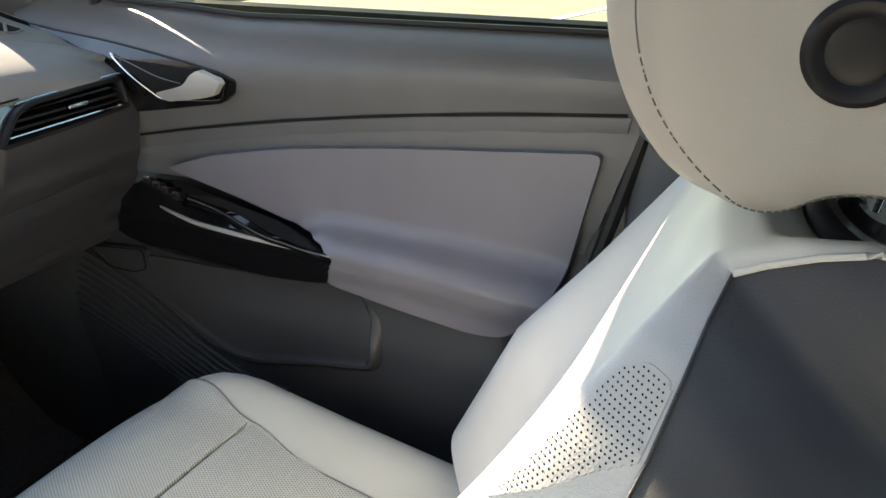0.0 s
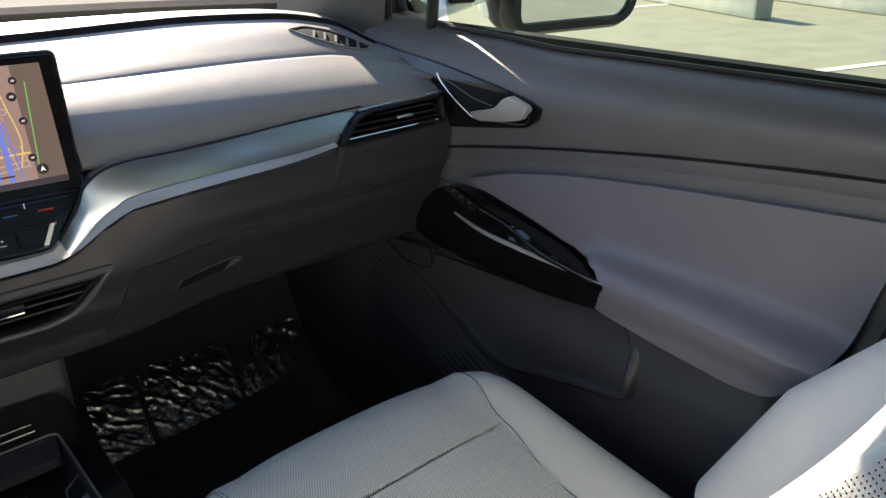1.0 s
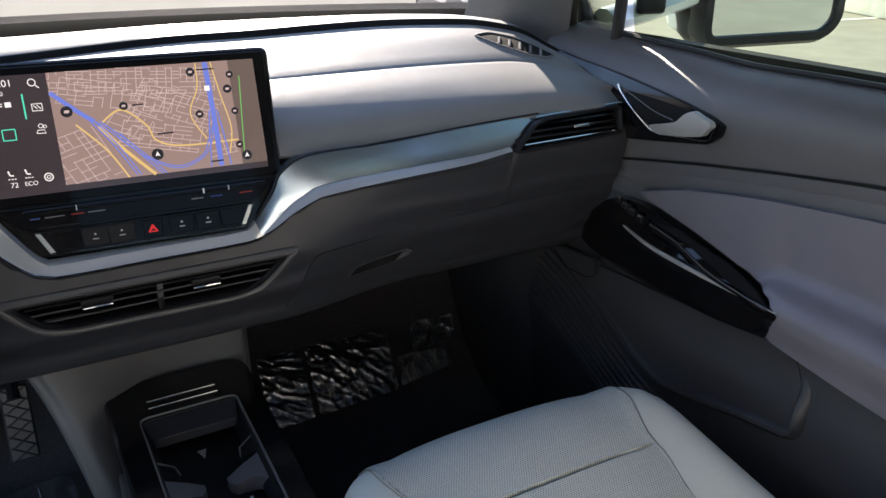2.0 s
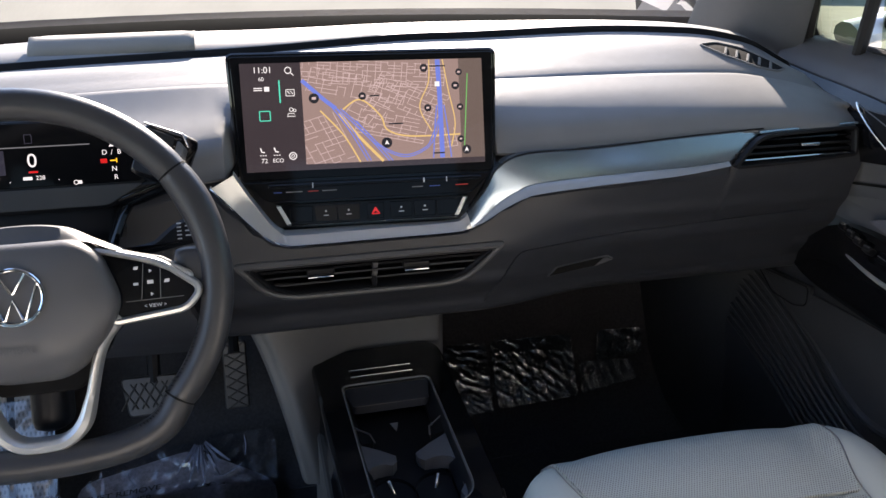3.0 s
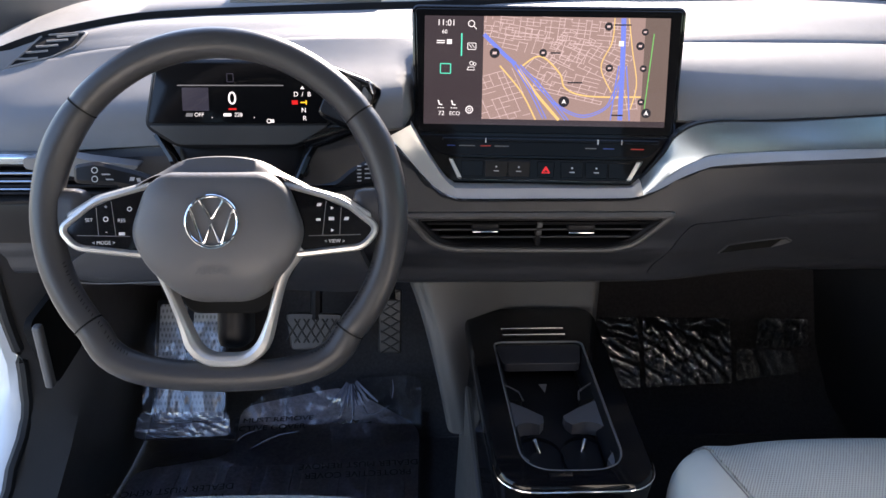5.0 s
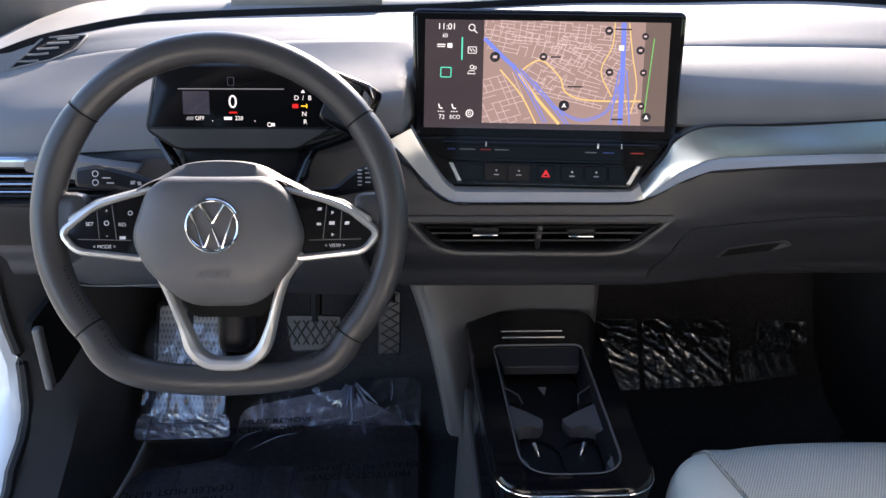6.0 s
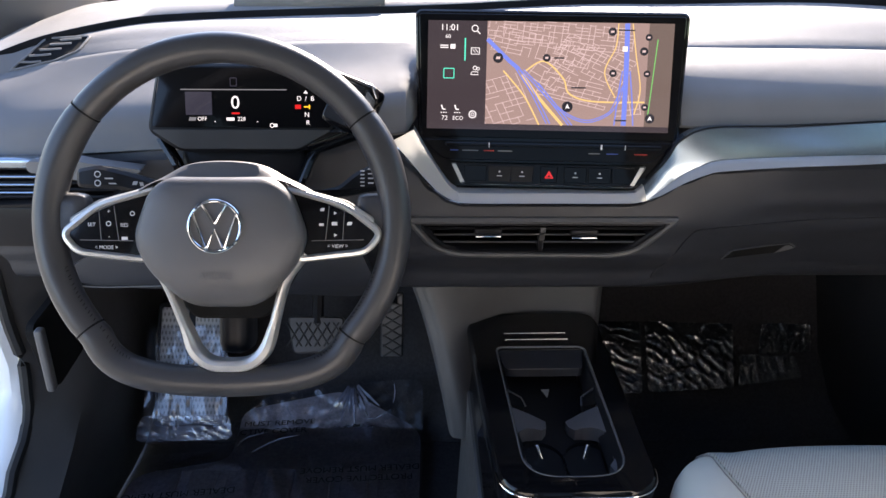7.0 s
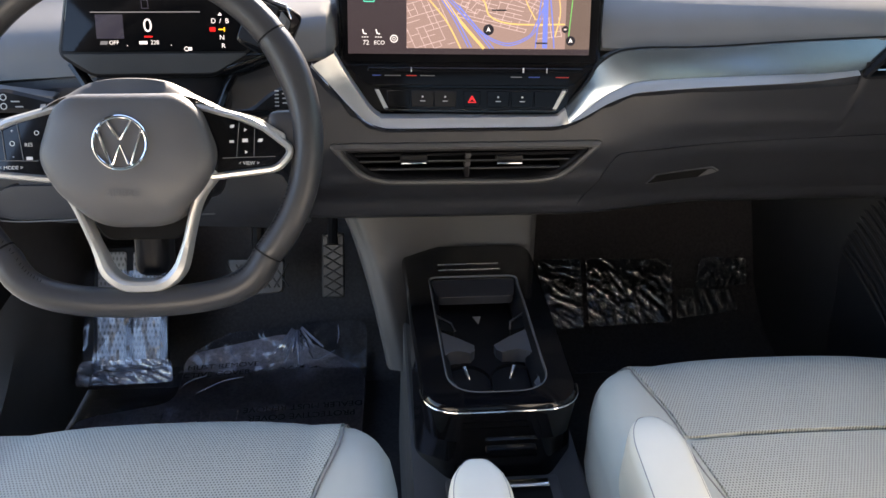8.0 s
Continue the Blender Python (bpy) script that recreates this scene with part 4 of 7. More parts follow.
    for mark in [(0.01, 0.156, 0.012, 0.0018, 0), (0.09, 0.19, 0.02, 0.0016, 0), (0.035, 0.121, 0.018, 0.0018, 0), (0.088, 0.0825, 0.014, 0.0018, 0)]:
        part("place_name", bars([mark], SCR, y - 0.0008), G_PIN, p)
    # icons of the side column
    yy = -0.0026
    lettering("clock_text", "11:01", 0.0105, at2(SCR, -0.1235, 0.190), G_WHITE, p, y=yy)
    lettering("temperature_text", "60", 0.0066, at2(SCR, -0.1255, 0.1795), G_WHITE, p, y=yy)
    lettering("setting_text", "72", 0.0078, at2(SCR, -0.128, 0.0815), G_WHITE, p, y=yy)
    lettering("setting_text", "ECO", 0.0066, at2(SCR, -0.1115, 0.0815), G_WHITE, p, y=yy)
    for mark in [(-0.130, 0.1690, 0.010, 0.0012, 0), (-0.130, 0.1665, 0.010, 0.0012, 0), (-0.1195, 0.1678, 0.006, 0.0055, 0)]:
        part("battery_bar", bars([mark], SCR, yy), G_WHITE, p)
    part("home_icon", merge(*[line(q, 0.0011, SCR, yy) for q in ([(-0.130, 0.1415), (-0.1175, 0.1415)], [(-0.1175, 0.1415), (-0.1175, 0.1300)], [(-0.1175, 0.1300), (-0.130, 0.1300)], [(-0.130, 0.1300), (-0.130, 0.1415)])]), G_TEAL, p, "teal square icon")
    part("marker_bar", bars([(-0.1045, 0.1645, 0.0016, 0.027, 0)], SCR, yy), G_TEAL, p, "teal upright bar")
    part("search_icon", merge(disc(-0.093, 0.1895, 0.0042, SCR, yy, 16, 0.0032), line([(-0.090, 0.1865), (-0.0865, 0.183)], 0.0011, SCR, yy)), G_WHITE, p)
    part("map_icon", merge(*[line(q, 0.0008, SCR, yy) for q in ([(-0.097, 0.1665), (-0.087, 0.1665)], [(-0.087, 0.1665), (-0.087, 0.1590)], [(-0.087, 0.1590), (-0.097, 0.1590)], [(-0.097, 0.1590), (-0.097, 0.1665)], [(-0.0955, 0.165), (-0.092, 0.161)], [(-0.092, 0.165), (-0.0885, 0.161)])]), G_WHITE, p)
    part("user_icon", merge(disc(-0.092, 0.1425, 0.0026, SCR, yy, 14, 0.0018), disc(-0.088, 0.1415, 0.002, SCR, yy, 14, 0.0013), line([(-0.097, 0.1345), (-0.0955, 0.138), (-0.089, 0.138), (-0.0875, 0.1345), (-0.097, 0.1345)], 0.0008, SCR, yy)), G_WHITE, p)
    part("gear_icon", merge(disc(-0.0935, 0.0865, 0.0048, SCR, yy, 16, 0.0036), disc(-0.0935, 0.0865, 0.0022, SCR, yy, 12, 0.0014)), G_WHITE, p)
    for x in (-0.130, -0.1135):
        part("seat_icon", merge(line([(x - 0.002, 0.0975), (x - 0.0005, 0.0925), (x + 0.003, 0.092)], 0.0016, SCR, yy), bars([(x - 0.002, 0.0883, 0.002, 0.001, 0), (x + 0.001, 0.0883, 0.002, 0.001, 0), (x + 0.004, 0.0883, 0.002, 0.001, 0)], SCR, yy)), G_WHITE, p)
    # touch slider bar under the picture
    bar = rounded([(-W + 0.011, 0.0555), (W - 0.011, 0.0555), (0.128, 0.0305), (-0.128, 0.0305)], [0.003, 0.003, 0.008, 0.008])
    sl = part("touch_slider", plate(bar, 0.004, SCR @ Matrix.Translation((0, -0.0045, 0)), 0.0015), M_GLASSBLACK, d, "black touch slider bar")
    part("ledge", plate(rounded([(-0.126, 0.0525), (0.140, 0.0525), (0.140, 0.0475), (-0.126, 0.0475)], 0.002), 0.006, SCR @ Matrix.Translation((0, -0.008, 0)), 0.0012), M_GLASSBLACK, sl)
    m = SCR @ Matrix.Translation((0, -0.0046, 0))
    for mark in [(-0.095, 0.0425, 0.020, 0.0011, 0), (-0.052, 0.0425, 0.018, 0.0011, 0), (0.058, 0.0415, 0.014, 0.0011, 0)]:
        part("tick_mark", bars([mark], m), M_GREYINK, sl)
    for mark in [(0.080, 0.0415, 0.014, 0.0011, 0), (-0.115, 0.0425, 0.010, 0.0011, 0)]:
        part("tick_mark", bars([mark], m), M_BLUEINK, sl)
    for mark in [(-0.072, 0.0425, 0.013, 0.0012, 0), (0.115, 0.0415, 0.016, 0.0012, 0)]:
        part("tick_mark", bars([mark], m), M_REDINK, sl)
    for mark in [(-0.072, 0.0495, 0.0012, 0.006, 0), (0.095, 0.0495, 0.0012, 0.006, 0), (0.066, 0.0495, 0.002, 0.006, 0)]:
        part("slider_mark", bars([mark], SCR @ Matrix.Translation((0, -0.0082, 0))), M_INK, sl)
    for x0, x1 in ((-0.122, -0.020), (0.020, 0.122)):
        part("slider_groove", line([(x0, 0.0495), (x1, 0.0495)], 0.0016, SCR @ Matrix.Translation((0, -0.0070, 0)), -0.0003), M_TUNNEL, sl, "thin grey touch groove")
    # button row
    row = rounded([(-0.119, 0.0275), (0.124, 0.0275), (0.108, 0.001), (-0.106, 0.001)], 0.003)
    r = part("button_strip", plate(row, 0.004, SCR @ Matrix.Translation((0, -0.0035, 0)), 0.001), M_GLASSBLACK, d, "row of glossy black buttons")
    secs = [[SCR @ Vector((p[0], y2, p[1])) for p in inset(row, o)] for o, y2 in ((-0.0008, -0.003), (0.0002, -0.0048), (0.0013, -0.003))]
    part("rim", loft(secs, True), M_CHROME, r, "thin chrome rim")
    for sx, x0 in ((-1, -0.106), (1, 0.109)):
        q = [(x0 + sx * 0.0115, 0.0255), (x0 + sx * 0.0065, 0.0255), (x0 - sx * 0.0050, 0.0030), (x0 + sx * 0.0005, 0.0030)]
        part("end_bar", plate(q if sx > 0 else q[::-1], 0.002, SCR @ Matrix.Translation((0, -0.0056, 0)), 0.0004), M_SATIN, r, "slanting satin bar")
    for i, x in enumerate((-0.088, -0.058, -0.030, 0.0035, 0.036, 0.066, 0.095)):
        w = 0.0145 if i != 3 else 0.011
        o = rounded([(x - w, 0.0245), (x + w, 0.0245), (x + w - 0.001, 0.0045), (x - w + 0.001, 0.0045)], 0.0015)
        b = part("button", plate(o, 0.003, SCR @ Matrix.Translation((0, -0.0052, 0)), 0.0008), M_SATBLACK if i in (1, 2) else M_GLASSBLACK, r)
        mm = SCR @ Matrix.Translation((0, -0.0055, 0))
        if i == 3:
            part("hazard_triangle", merge(*[line(q, 0.0013, mm, -0.0004) for q in ([(x - 0.0046, 0.0105), (x, 0.0185)], [(x, 0.0185), (x + 0.0046, 0.0105)], [(x + 0.0052, 0.0105), (x - 0.0052, 0.0105)], [(x - 0.0022, 0.0122), (x, 0.0158)], [(x, 0.0158), (x + 0.0022, 0.0122)])]), G_RED, b, "red hazard triangle")
        elif i not in (0, 6):
            part("print", merge(disc(x, 0.0170, 0.0013, mm, -0.0004, 8), bars([(x, 0.0118, 0.0065, 0.0011, 0)], mm)), M_INK, b)


display()


# ---- instruments ----
CLU = Matrix.Translation((-0.356, 0.192, 0.682)) @ pose(0, 0, 0, -17, 0, 0)


def instrument_cluster():
    c = thing("instrument_cluster", "small black digital instrument display behind the wheel", "instrument display", at=(-0.36, 0.2, 0.66))
    out = rounded([(-0.094, 0.088), (0.094, 0.088), (0.108, 0.012), (0.066, -0.012), (-0.072, -0.012), (-0.109, 0.012)], [0.008, 0.008, 0.010, 0.012, 0.012, 0.010], 5)
    part("housing", plate(out, 0.03, CLU, 0.003), M_SATBLACK, c)
    face = rounded([(-0.090, 0.084), (0.090, 0.084), (0.102, 0.016), (-0.103, 0.016)], 0.005)
    part("glass", plate(face, 0.002, CLU @ Matrix.Translation((0, -0.0018, 0)), 0.0006), M_GLASSBLACK, c)
    low = rounded([(-0.104, 0.0135), (0.103, 0.0135), (0.064, -0.0085), (-0.070, -0.0085)], 0.006)
    part("lower_sill", plate(low, 0.002, CLU @ Matrix.Translation((0, -0.0022, 0)), 0.0006), M_SEATDARK, c, "dark blue grey sill")
    y = -0.0026
    part("bar_line", bars([(-0.008, 0.0585, 0.120, 0.0012, 0)], CLU, y), G_GREY, c)
    part("dim_panel", bars([(-0.048, 0.0430, 0.030, 0.026, 0)], CLU, y), G_DIM, c)
    lettering("speed_text", "0", 0.0205, at2(CLU, -0.0065, 0.0435), G_WHITE, c, y=y)
    part("car_icon", merge(*[line(q, 0.0009, CLU, y) for q in ([(-0.0115, 0.0625), (-0.0115, 0.0715)], [(-0.0115, 0.0715), (-0.0045, 0.0715)], [(-0.0045, 0.0715), (-0.0045, 0.0625)], [(-0.0045, 0.0625), (-0.0115, 0.0625)])]), G_DIM, c)
    part("red_bar", bars([(-0.0065, 0.0320, 0.009, 0.0020, 0)], CLU, y), G_RED, c)
    lettering("range_text", "228", 0.0062, at2(CLU, 0.000, 0.0255), G_WHITE, c, y=y)
    for mark in [(-0.0125, 0.0255, 0.009, 0.0034, 0), (-0.030, 0.0225, 0.001, 0.001, 0), (0.018, 0.0225, 0.001, 0.001, 0)]:
        part("battery_bar", bars([mark], CLU, y), G_WHITE, c)
    lettering("mode_text", "OFF", 0.0062, at2(CLU, -0.0445, 0.0255), G_WHITE, c, y=y)
    part("mode_icon", bars([(-0.0555, 0.0255, 0.008, 0.004, 0.3)], CLU, y), G_GREY, c)
    part("small_icon", merge(disc(0.0345, 0.0185, 0.0026, CLU, y, 12, 0.0018), bars([(0.0385, 0.0185, 0.004, 0.0036, 0)], CLU, y)), G_WHITE, c)
    for tx, x, z in (("D", 0.066, 0.0485), ("/", 0.0735, 0.0485), ("B", 0.081, 0.0485), ("N", 0.0745, 0.0305), ("R", 0.0755, 0.0215)):
        lettering("gear_text", tx, 0.0074, at2(CLU, x, z), G_WHITE, c, y=y)
    part("gear_mark", bars([(0.0645, 0.0395, 0.0068, 0.0048, 0)], CLU, y), G_RED, c, "red gear mark")
    part("gear_mark", bars([(0.0745, 0.0395, 0.007, 0.0014, 0), (0.0775, 0.0395, 0.0014, 0.0048, 0)], CLU, y), G_AMBER, c, "amber gear mark")
    part("up_mark", ([CLU @ Vector(q) for q in ((0.071, y, 0.0545), (0.076, y, 0.0545), (0.0735, y, 0.0580))], [(0, 1, 2)]), G_WHITE, c)
    # rocker for the drive on the display's flank
    rk = CLU @ Matrix.Translation((0.128, -0.004, 0.040)) @ pose(0, 0, 0, 0, 24, 0) @ pose(0, 0, 0, 0, 0, -14)
    body = part("gear_rocker", rbox((0.052, 0.045, 0.060), 0.009, 5, rk), M_BLACK, c, "glossy black drive rocker switch")
    part("rocker_face", plate(rounded([(-0.021, 0.024), (0.012, 0.024), (0.016, -0.024), (-0.021, -0.024)], 0.005), 0.003, rk @ Matrix.Translation((0, -0.0235, 0)), 0.001), M_SATBLACK, body)
    part("rocker_edge", plate(rounded([(0.016, 0.022), (0.026, 0.016), (0.027, -0.018), (0.019, -0.024)], 0.003), 0.012, rk @ Matrix.Translation((0, -0.0245, 0)), 0.001), M_TUNNEL, body)
    part("rocker_marks", merge(disc(-0.003, 0.006, 0.006, rk, -0.0245, 14, 0.0045), bars([(-0.003, -0.012, 0.008, 0.006, 0)], rk, -0.0245)), M_GREYINK, body)
    part("chrome_edge", tube([rk @ Vector(q) for q in ((-0.025, -0.022, 0.027), (0.018, -0.022, 0.029), (0.028, -0.02, 0.018))], 0.0012, 6), M_CHROME, body)
    neck = [CLU @ Vector((x, yy, z)) for x, yy, z in ((0.075, 0.012, -0.004), (0.10, 0.008, 0.004), (0.135, 0.004, 0.016))]
    part("rocker_arm", tube(neck, 0.012, 10), M_BLACK, c)
    foot = part("hood", rbox((0.15, 0.06, 0.05), 0.012, 4, CLU @ Matrix.Translation((-0.003, 0.045, -0.025))), M_SATBLACK, c)


instrument_cluster()

WHL = Matrix.Translation((-0.344, 0.034, 0.649)) @ pose(0, 0, 0, -22, 0, 0) @ Matrix.Diagonal((0.972, 0.972, 0.972, 1))


def steering_wheel():
    w = thing("steering_wheel", "grey leather three spoke steering wheel with satin bezels", "steering wheel", at=(-0.344, 0.04, 0.66))
    R = 0.1735

    def rim(a):
        x, z = R * math.cos(a), R * math.sin(a)
        if z < -0.118:
            z = -0.118 - (1 - math.exp(-(-z - 0.118) / 0.034)) * 0.056
            x *= 1.0 + 0.10 * max(0, min(1, (-z - 0.118) / 0.04)) * (abs(x) / R)
        return Vector((x, 0, z))
    N = 120
    pts = [rim(i * 2 * math.pi / N) for i in range(N)]
    # rim in four leather lengths with seams between them
    joints = [math.radians(q) for q in (36, 141, 219, 318)]
    idx = sorted(round(q / (2 * math.pi) * N) for q in joints)

    def rsec(i, grow=0.0):
        p, t = pts[i % N], (pts[(i + 1) % N] - pts[(i - 1) % N]).normalized()
        nrm = Vector((t.z, 0, -t.x))
        a = (i % N) / N * 360
        thumb = 1 + 0.10 * max(0, 1 - abs(a - 25) / 16) + 0.10 * max(0, 1 - abs(a - 155) / 16)
        return [WHL @ (p + nrm * (0.0155 * thumb + grow) * math.cos(k * math.pi / 8) + Vector((0, 1, 0)) * (0.0165 + grow) * math.sin(k * math.pi / 8)) for k in range(16)]
    for a, b in zip(idx, idx[1:] + [idx[0] + N]):
        secs = [rsec(i) for i in range(a, b + 1)]
        for k in (0, -1):
            c = sum(secs[k], Vector()) / 16
            secs[k] = [c + (q - c) * 0.955 for q in secs[k]]
        part("rim_section", loft(secs, True, False, True), M_WHEEL, w, "dark grey grained leather rim")
    for q in joints:
        i0 = q / (2 * math.pi) * N
        k0 = round(i0)
        a_, b_ = rsec(k0, 0.0002), rsec(k0 + 1, 0.0002)
        part("rim_joint", loft([[u.lerp(v, f) for u, v in zip(a_, b_)] for f in (-0.10, 0.10)], True), M_DARK, w, "dark seam round the rim")
    st = []
    for d0, d1 in ((196, 238), (302, 344)):
        for k in range(26):
            i0 = (d0 + (d1 - d0) * k / 26) / 360 * N
            c0, c1 = rsec(int(i0), 0.0004), rsec(int(i0) + 1, 0.0004)
            f = i0 - int(i0)
            ia, ib = 9, 10
            a0, b0 = c0[ia].lerp(c1[ia], f), c0[ib].lerp(c1[ib], min(1, f + 0.35))
            st.append(tube([a0.lerp(b0, 0.2), a0.lerp(b0, 0.7)], 0.0004, 5))
    tagged(part("stitching", merge(*st), M_DARK, w), kind="stuff")
    # the cover in the middle
    hub = rounded([(-0.048, 0.044), (0.054, 0.044), (0.072, 0.030), (0.088, -0.016), (0.076, -0.044), (0.038, -0.086), (-0.032, -0.086), (-0.070, -0.044), (-0.082, -0.016), (-0.066, 0.030)],
                  [0.015, 0.015, 0.018, 0.02, 0.03, 0.02, 0.02, 0.03, 0.02, 0.018], 5)
    n = len(hub)
    secs = []
    for o, y in ((-0.000, 0.012), (0.0, -0.020), (0.0010, -0.027), (0.004, -0.0325), (0.009, -0.036), (0.014, -0.038), (0.030, -0.041), (0.055, -0.042)):
        q = inset(hub, min(o, 0.014))
        if o > 0.014:
            k = 1 - (o - 0.014) / 0.07
            q = [Vector((0.0025 + (p[0] - 0.0025) * k, -0.012 + (p[1] + 0.012) * k)) for p in q]
        secs.append([WHL @ Vector((p[0], y + 0.016 * max(0, (-0.056 - p[1]) / 0.03), p[1])) for p in q])
    # the crown of the cover, running out into the upper spokes
    arc = spline([(-0.084, 0, 0.031), (-0.074, 0, 0.0365), (-0.058, 0, 0.044), (-0.032, 0, 0.057), (0.003, 0, 0.0605), (0.038, 0, 0.057), (0.064, 0, 0.044), (0.080, 0, 0.0365), (0.090, 0, 0.031)], 61)
    bsec = []
    for i, q in enumerate(arc):
        e_ = abs(i - 30) / 30
        low = 0.041 - 0.018 * max(0, (e_ - 0.45) / 0.55) ** 1.2
        bsec.append([WHL @ Vector((q.x, 0.010, q.z)), WHL @ Vector((q.x, -0.006, q.z)), WHL @ Vector((q.x, -0.011, q.z - 0.0012)),
                     WHL @ Vector((q.x, -0.018 + 0.004 * e_, q.z * 0.45 + low * 0.55)), WHL @ Vector((q.x, -0.026 + 0.012 * e_, low)), WHL @ Vector((q.x, 0.010, low - 0.002))])
    part("cover_crown", loft(bsec, True, False, True), M_HUB, w, "grey grained crown of the airbag cover")
    cover = part("airbag_cover", loft(secs, True, False, True), M_HUB, w, "grey grained airbag cover")
    lettering("airbag_text", "AIRBAG", 0.0095, WHL @ Matrix.Translation((0.003, -0.0432, -0.052)), M_TUNNEL, cover, "raised letters")
    e = WHL @ Matrix.Translation((0.003, -0.0440, -0.004))
    ring = [e @ Vector((0.0245 * math.cos(i * math.pi / 20), 0, 0.0245 * math.sin(i * math.pi / 20))) for i in range(40)]
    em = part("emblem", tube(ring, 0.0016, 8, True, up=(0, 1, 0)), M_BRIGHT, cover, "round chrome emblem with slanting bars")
    for pts in ([(-0.0115, 0.0205), (-0.0008, 0.0030), (0.0008, 0.0030), (0.0115, 0.0205)], [(-0.0205, 0.0120), (-0.0095, -0.0200), (-0.0070, -0.0200), (0.0, -0.0020), (0.0070, -0.0200), (0.0095, -0.0200), (0.0205, 0.0120)]):
        part("emblem_bar", tube([e @ Vector((a, -0.0008, b)) for a, b in pts], 0.0013, 6, up=(0, 1, 0)), M_BRIGHT, em)
    # button pods with their satin bezels
    for s in (-1, 1):
        sh = 0.002
        pod = rounded([(s * 0.153 + sh, -0.012), (s * 0.120 + sh, 0.014), (s * 0.066 + sh, 0.029), (s * 0.078 + sh, -0.034), (s * 0.141 + sh, -0.027)], [0.006, 0.012, 0.002, 0.002, 0.008], 5)
        if s > 0:
            pod = pod[::-1]
        m = WHL @ Matrix.Translation((0, -0.012, 0))
        p = part("button_pod", plate(pod, 0.012, m, 0.001), M_BLACK, w, "glossy black button pod on the spoke")
        bez = [Vector(q) for q in pod]
        secs = [[m @ Vector((q[0], y, q[1])) for q in inset(bez, o)] for o, y in ((-0.0068, 0.006), (-0.0068, -0.0005), (-0.0052, -0.0035), (-0.0022, -0.0042), (0.0002, -0.0015), (0.0005, 0.003))]
        part("bezel", loft(secs, True), M_SATIN, p, "satin silver bezel")
        arm = rounded([(s * 0.066 + sh, 0.0365), (s * 0.122 + sh, 0.0215), (s * 0.150 + sh, 0.004), (s * 0.150 + sh, -0.004), (s * 0.121 + sh, 0.0165), (s * 0.068 + sh, 0.0300)], 0.003)
        part("spoke_arm", plate(arm if s < 0 else arm[::-1], 0.014, WHL @ Matrix.Translation((0, -0.0135, 0)), 0.002), M_SATIN, p, "satin silver spoke arm")
        part("spoke_cover", rbox((0.040, 0.026, 0.050), 0.011, 5, WHL @ Matrix.Translation((s * 0.153, 0.006, 0.004))), M_WHEEL, w)
        mm = m @ Matrix.Translation((0, -0.0006, 0))
        if s < 0:
            for tx, x, z, sz in (("SET", -0.126, -0.003, 0.0050), ("RES", -0.094, -0.0035, 0.0050), ("+", -0.109, 0.010, 0.006), ("-", -0.109, -0.0145, 0.006), ("< MODE >", -0.112, -0.0255, 0.0050)):
                lettering("button_text", tx, sz, at2(mm, x, z), M_INK, p)
            part("icon", merge(disc(-0.1095, -0.002, 0.0026, mm, -0.0006, 12, 0.0018), disc(-0.086, 0.008, 0.0024, mm, -0.0006, 12, 0.0016), bars([(-0.094, -0.0165, 0.006, 0.003, 0)], mm)), M_INK, p)
        else:
            lettering("button_text", "< VIEW >", 0.0050, at2(mm, 0.116, -0.0245), M_INK, p)
            part("icon", merge(bars([(0.101, 0.012, 0.004, 0.003, 0.3), (0.113, -0.002, 0.0055, 0.0034, 0), (0.128, -0.002, 0.0045, 0.0032, 0.3), (0.100, -0.003, 0.0045, 0.0025, 0)], mm),
                               disc(0.1135, 0.0085, 0.0020, mm, -0.0006, 3), disc(0.1135, -0.0135, 0.0020, mm, -0.0006, 3)), M_INK, p)
        for x0, z0, x1, z1 in ((0.088, -0.019, 0.140, -0.018), (0.106, 0.016, 0.102, -0.018), (0.121, 0.012, 0.119, -0.018)):
            part("button_gap", line([(s * x0 + sh, z0), (s * x1 + sh, z1)], 0.0008, mm, -0.0003), M_TUNNEL, p)
    # the lower spokes: one satin V with a dark web inside
    outer = [(-0.078, -0.032), (-0.057, -0.060), (-0.038, -0.106), (-0.029, -0.130), (-0.014, -0.1430), (0.006, -0.1455), (0.026, -0.1430), (0.041, -0.130), (0.050, -0.106), (0.063, -0.060), (0.084, -0.032)]
    path = spline([(a, 0, b) for a, b in outer], 60)
    secs = []
    for i, p in enumerate(path):
        t = (path[min(i + 1, 59)] - path[max(i - 1, 0)]).normalized()
        nrm = Vector((t.z, 0, -t.x))
        wd = 0.0037 + 0.0020 * max(0, min(1, (-p.z - 0.10) / 0.03))
        yb = -0.012 + 0.002 * (i / 59 - 0.5) ** 2
        secs.append([WHL @ (p + nrm * u * wd + Vector((0, yb + v, 0))) for u, v in ((-1.2, 0.016), (-1.1, 0.001), (-0.8, -0.0015), (-0.2, -0.0028), (0.8, -0.0005), (1.1, 0.0025), (1.2, 0.016))])
    part("lower_spoke", loft(secs, True, False, True), M_SATIN, w, "satin silver V shaped lower spoke")
    part("web", plate(rounded([(-0.07, 0.02), (0.075, 0.02), (0.07, -0.055), (0.04, -0.10), (-0.035, -0.10), (-0.065, -0.055)], 0.01), 0.02, WHL @ Matrix.Translation((0, 0.012, 0)), 0.002), M_DARK, w)
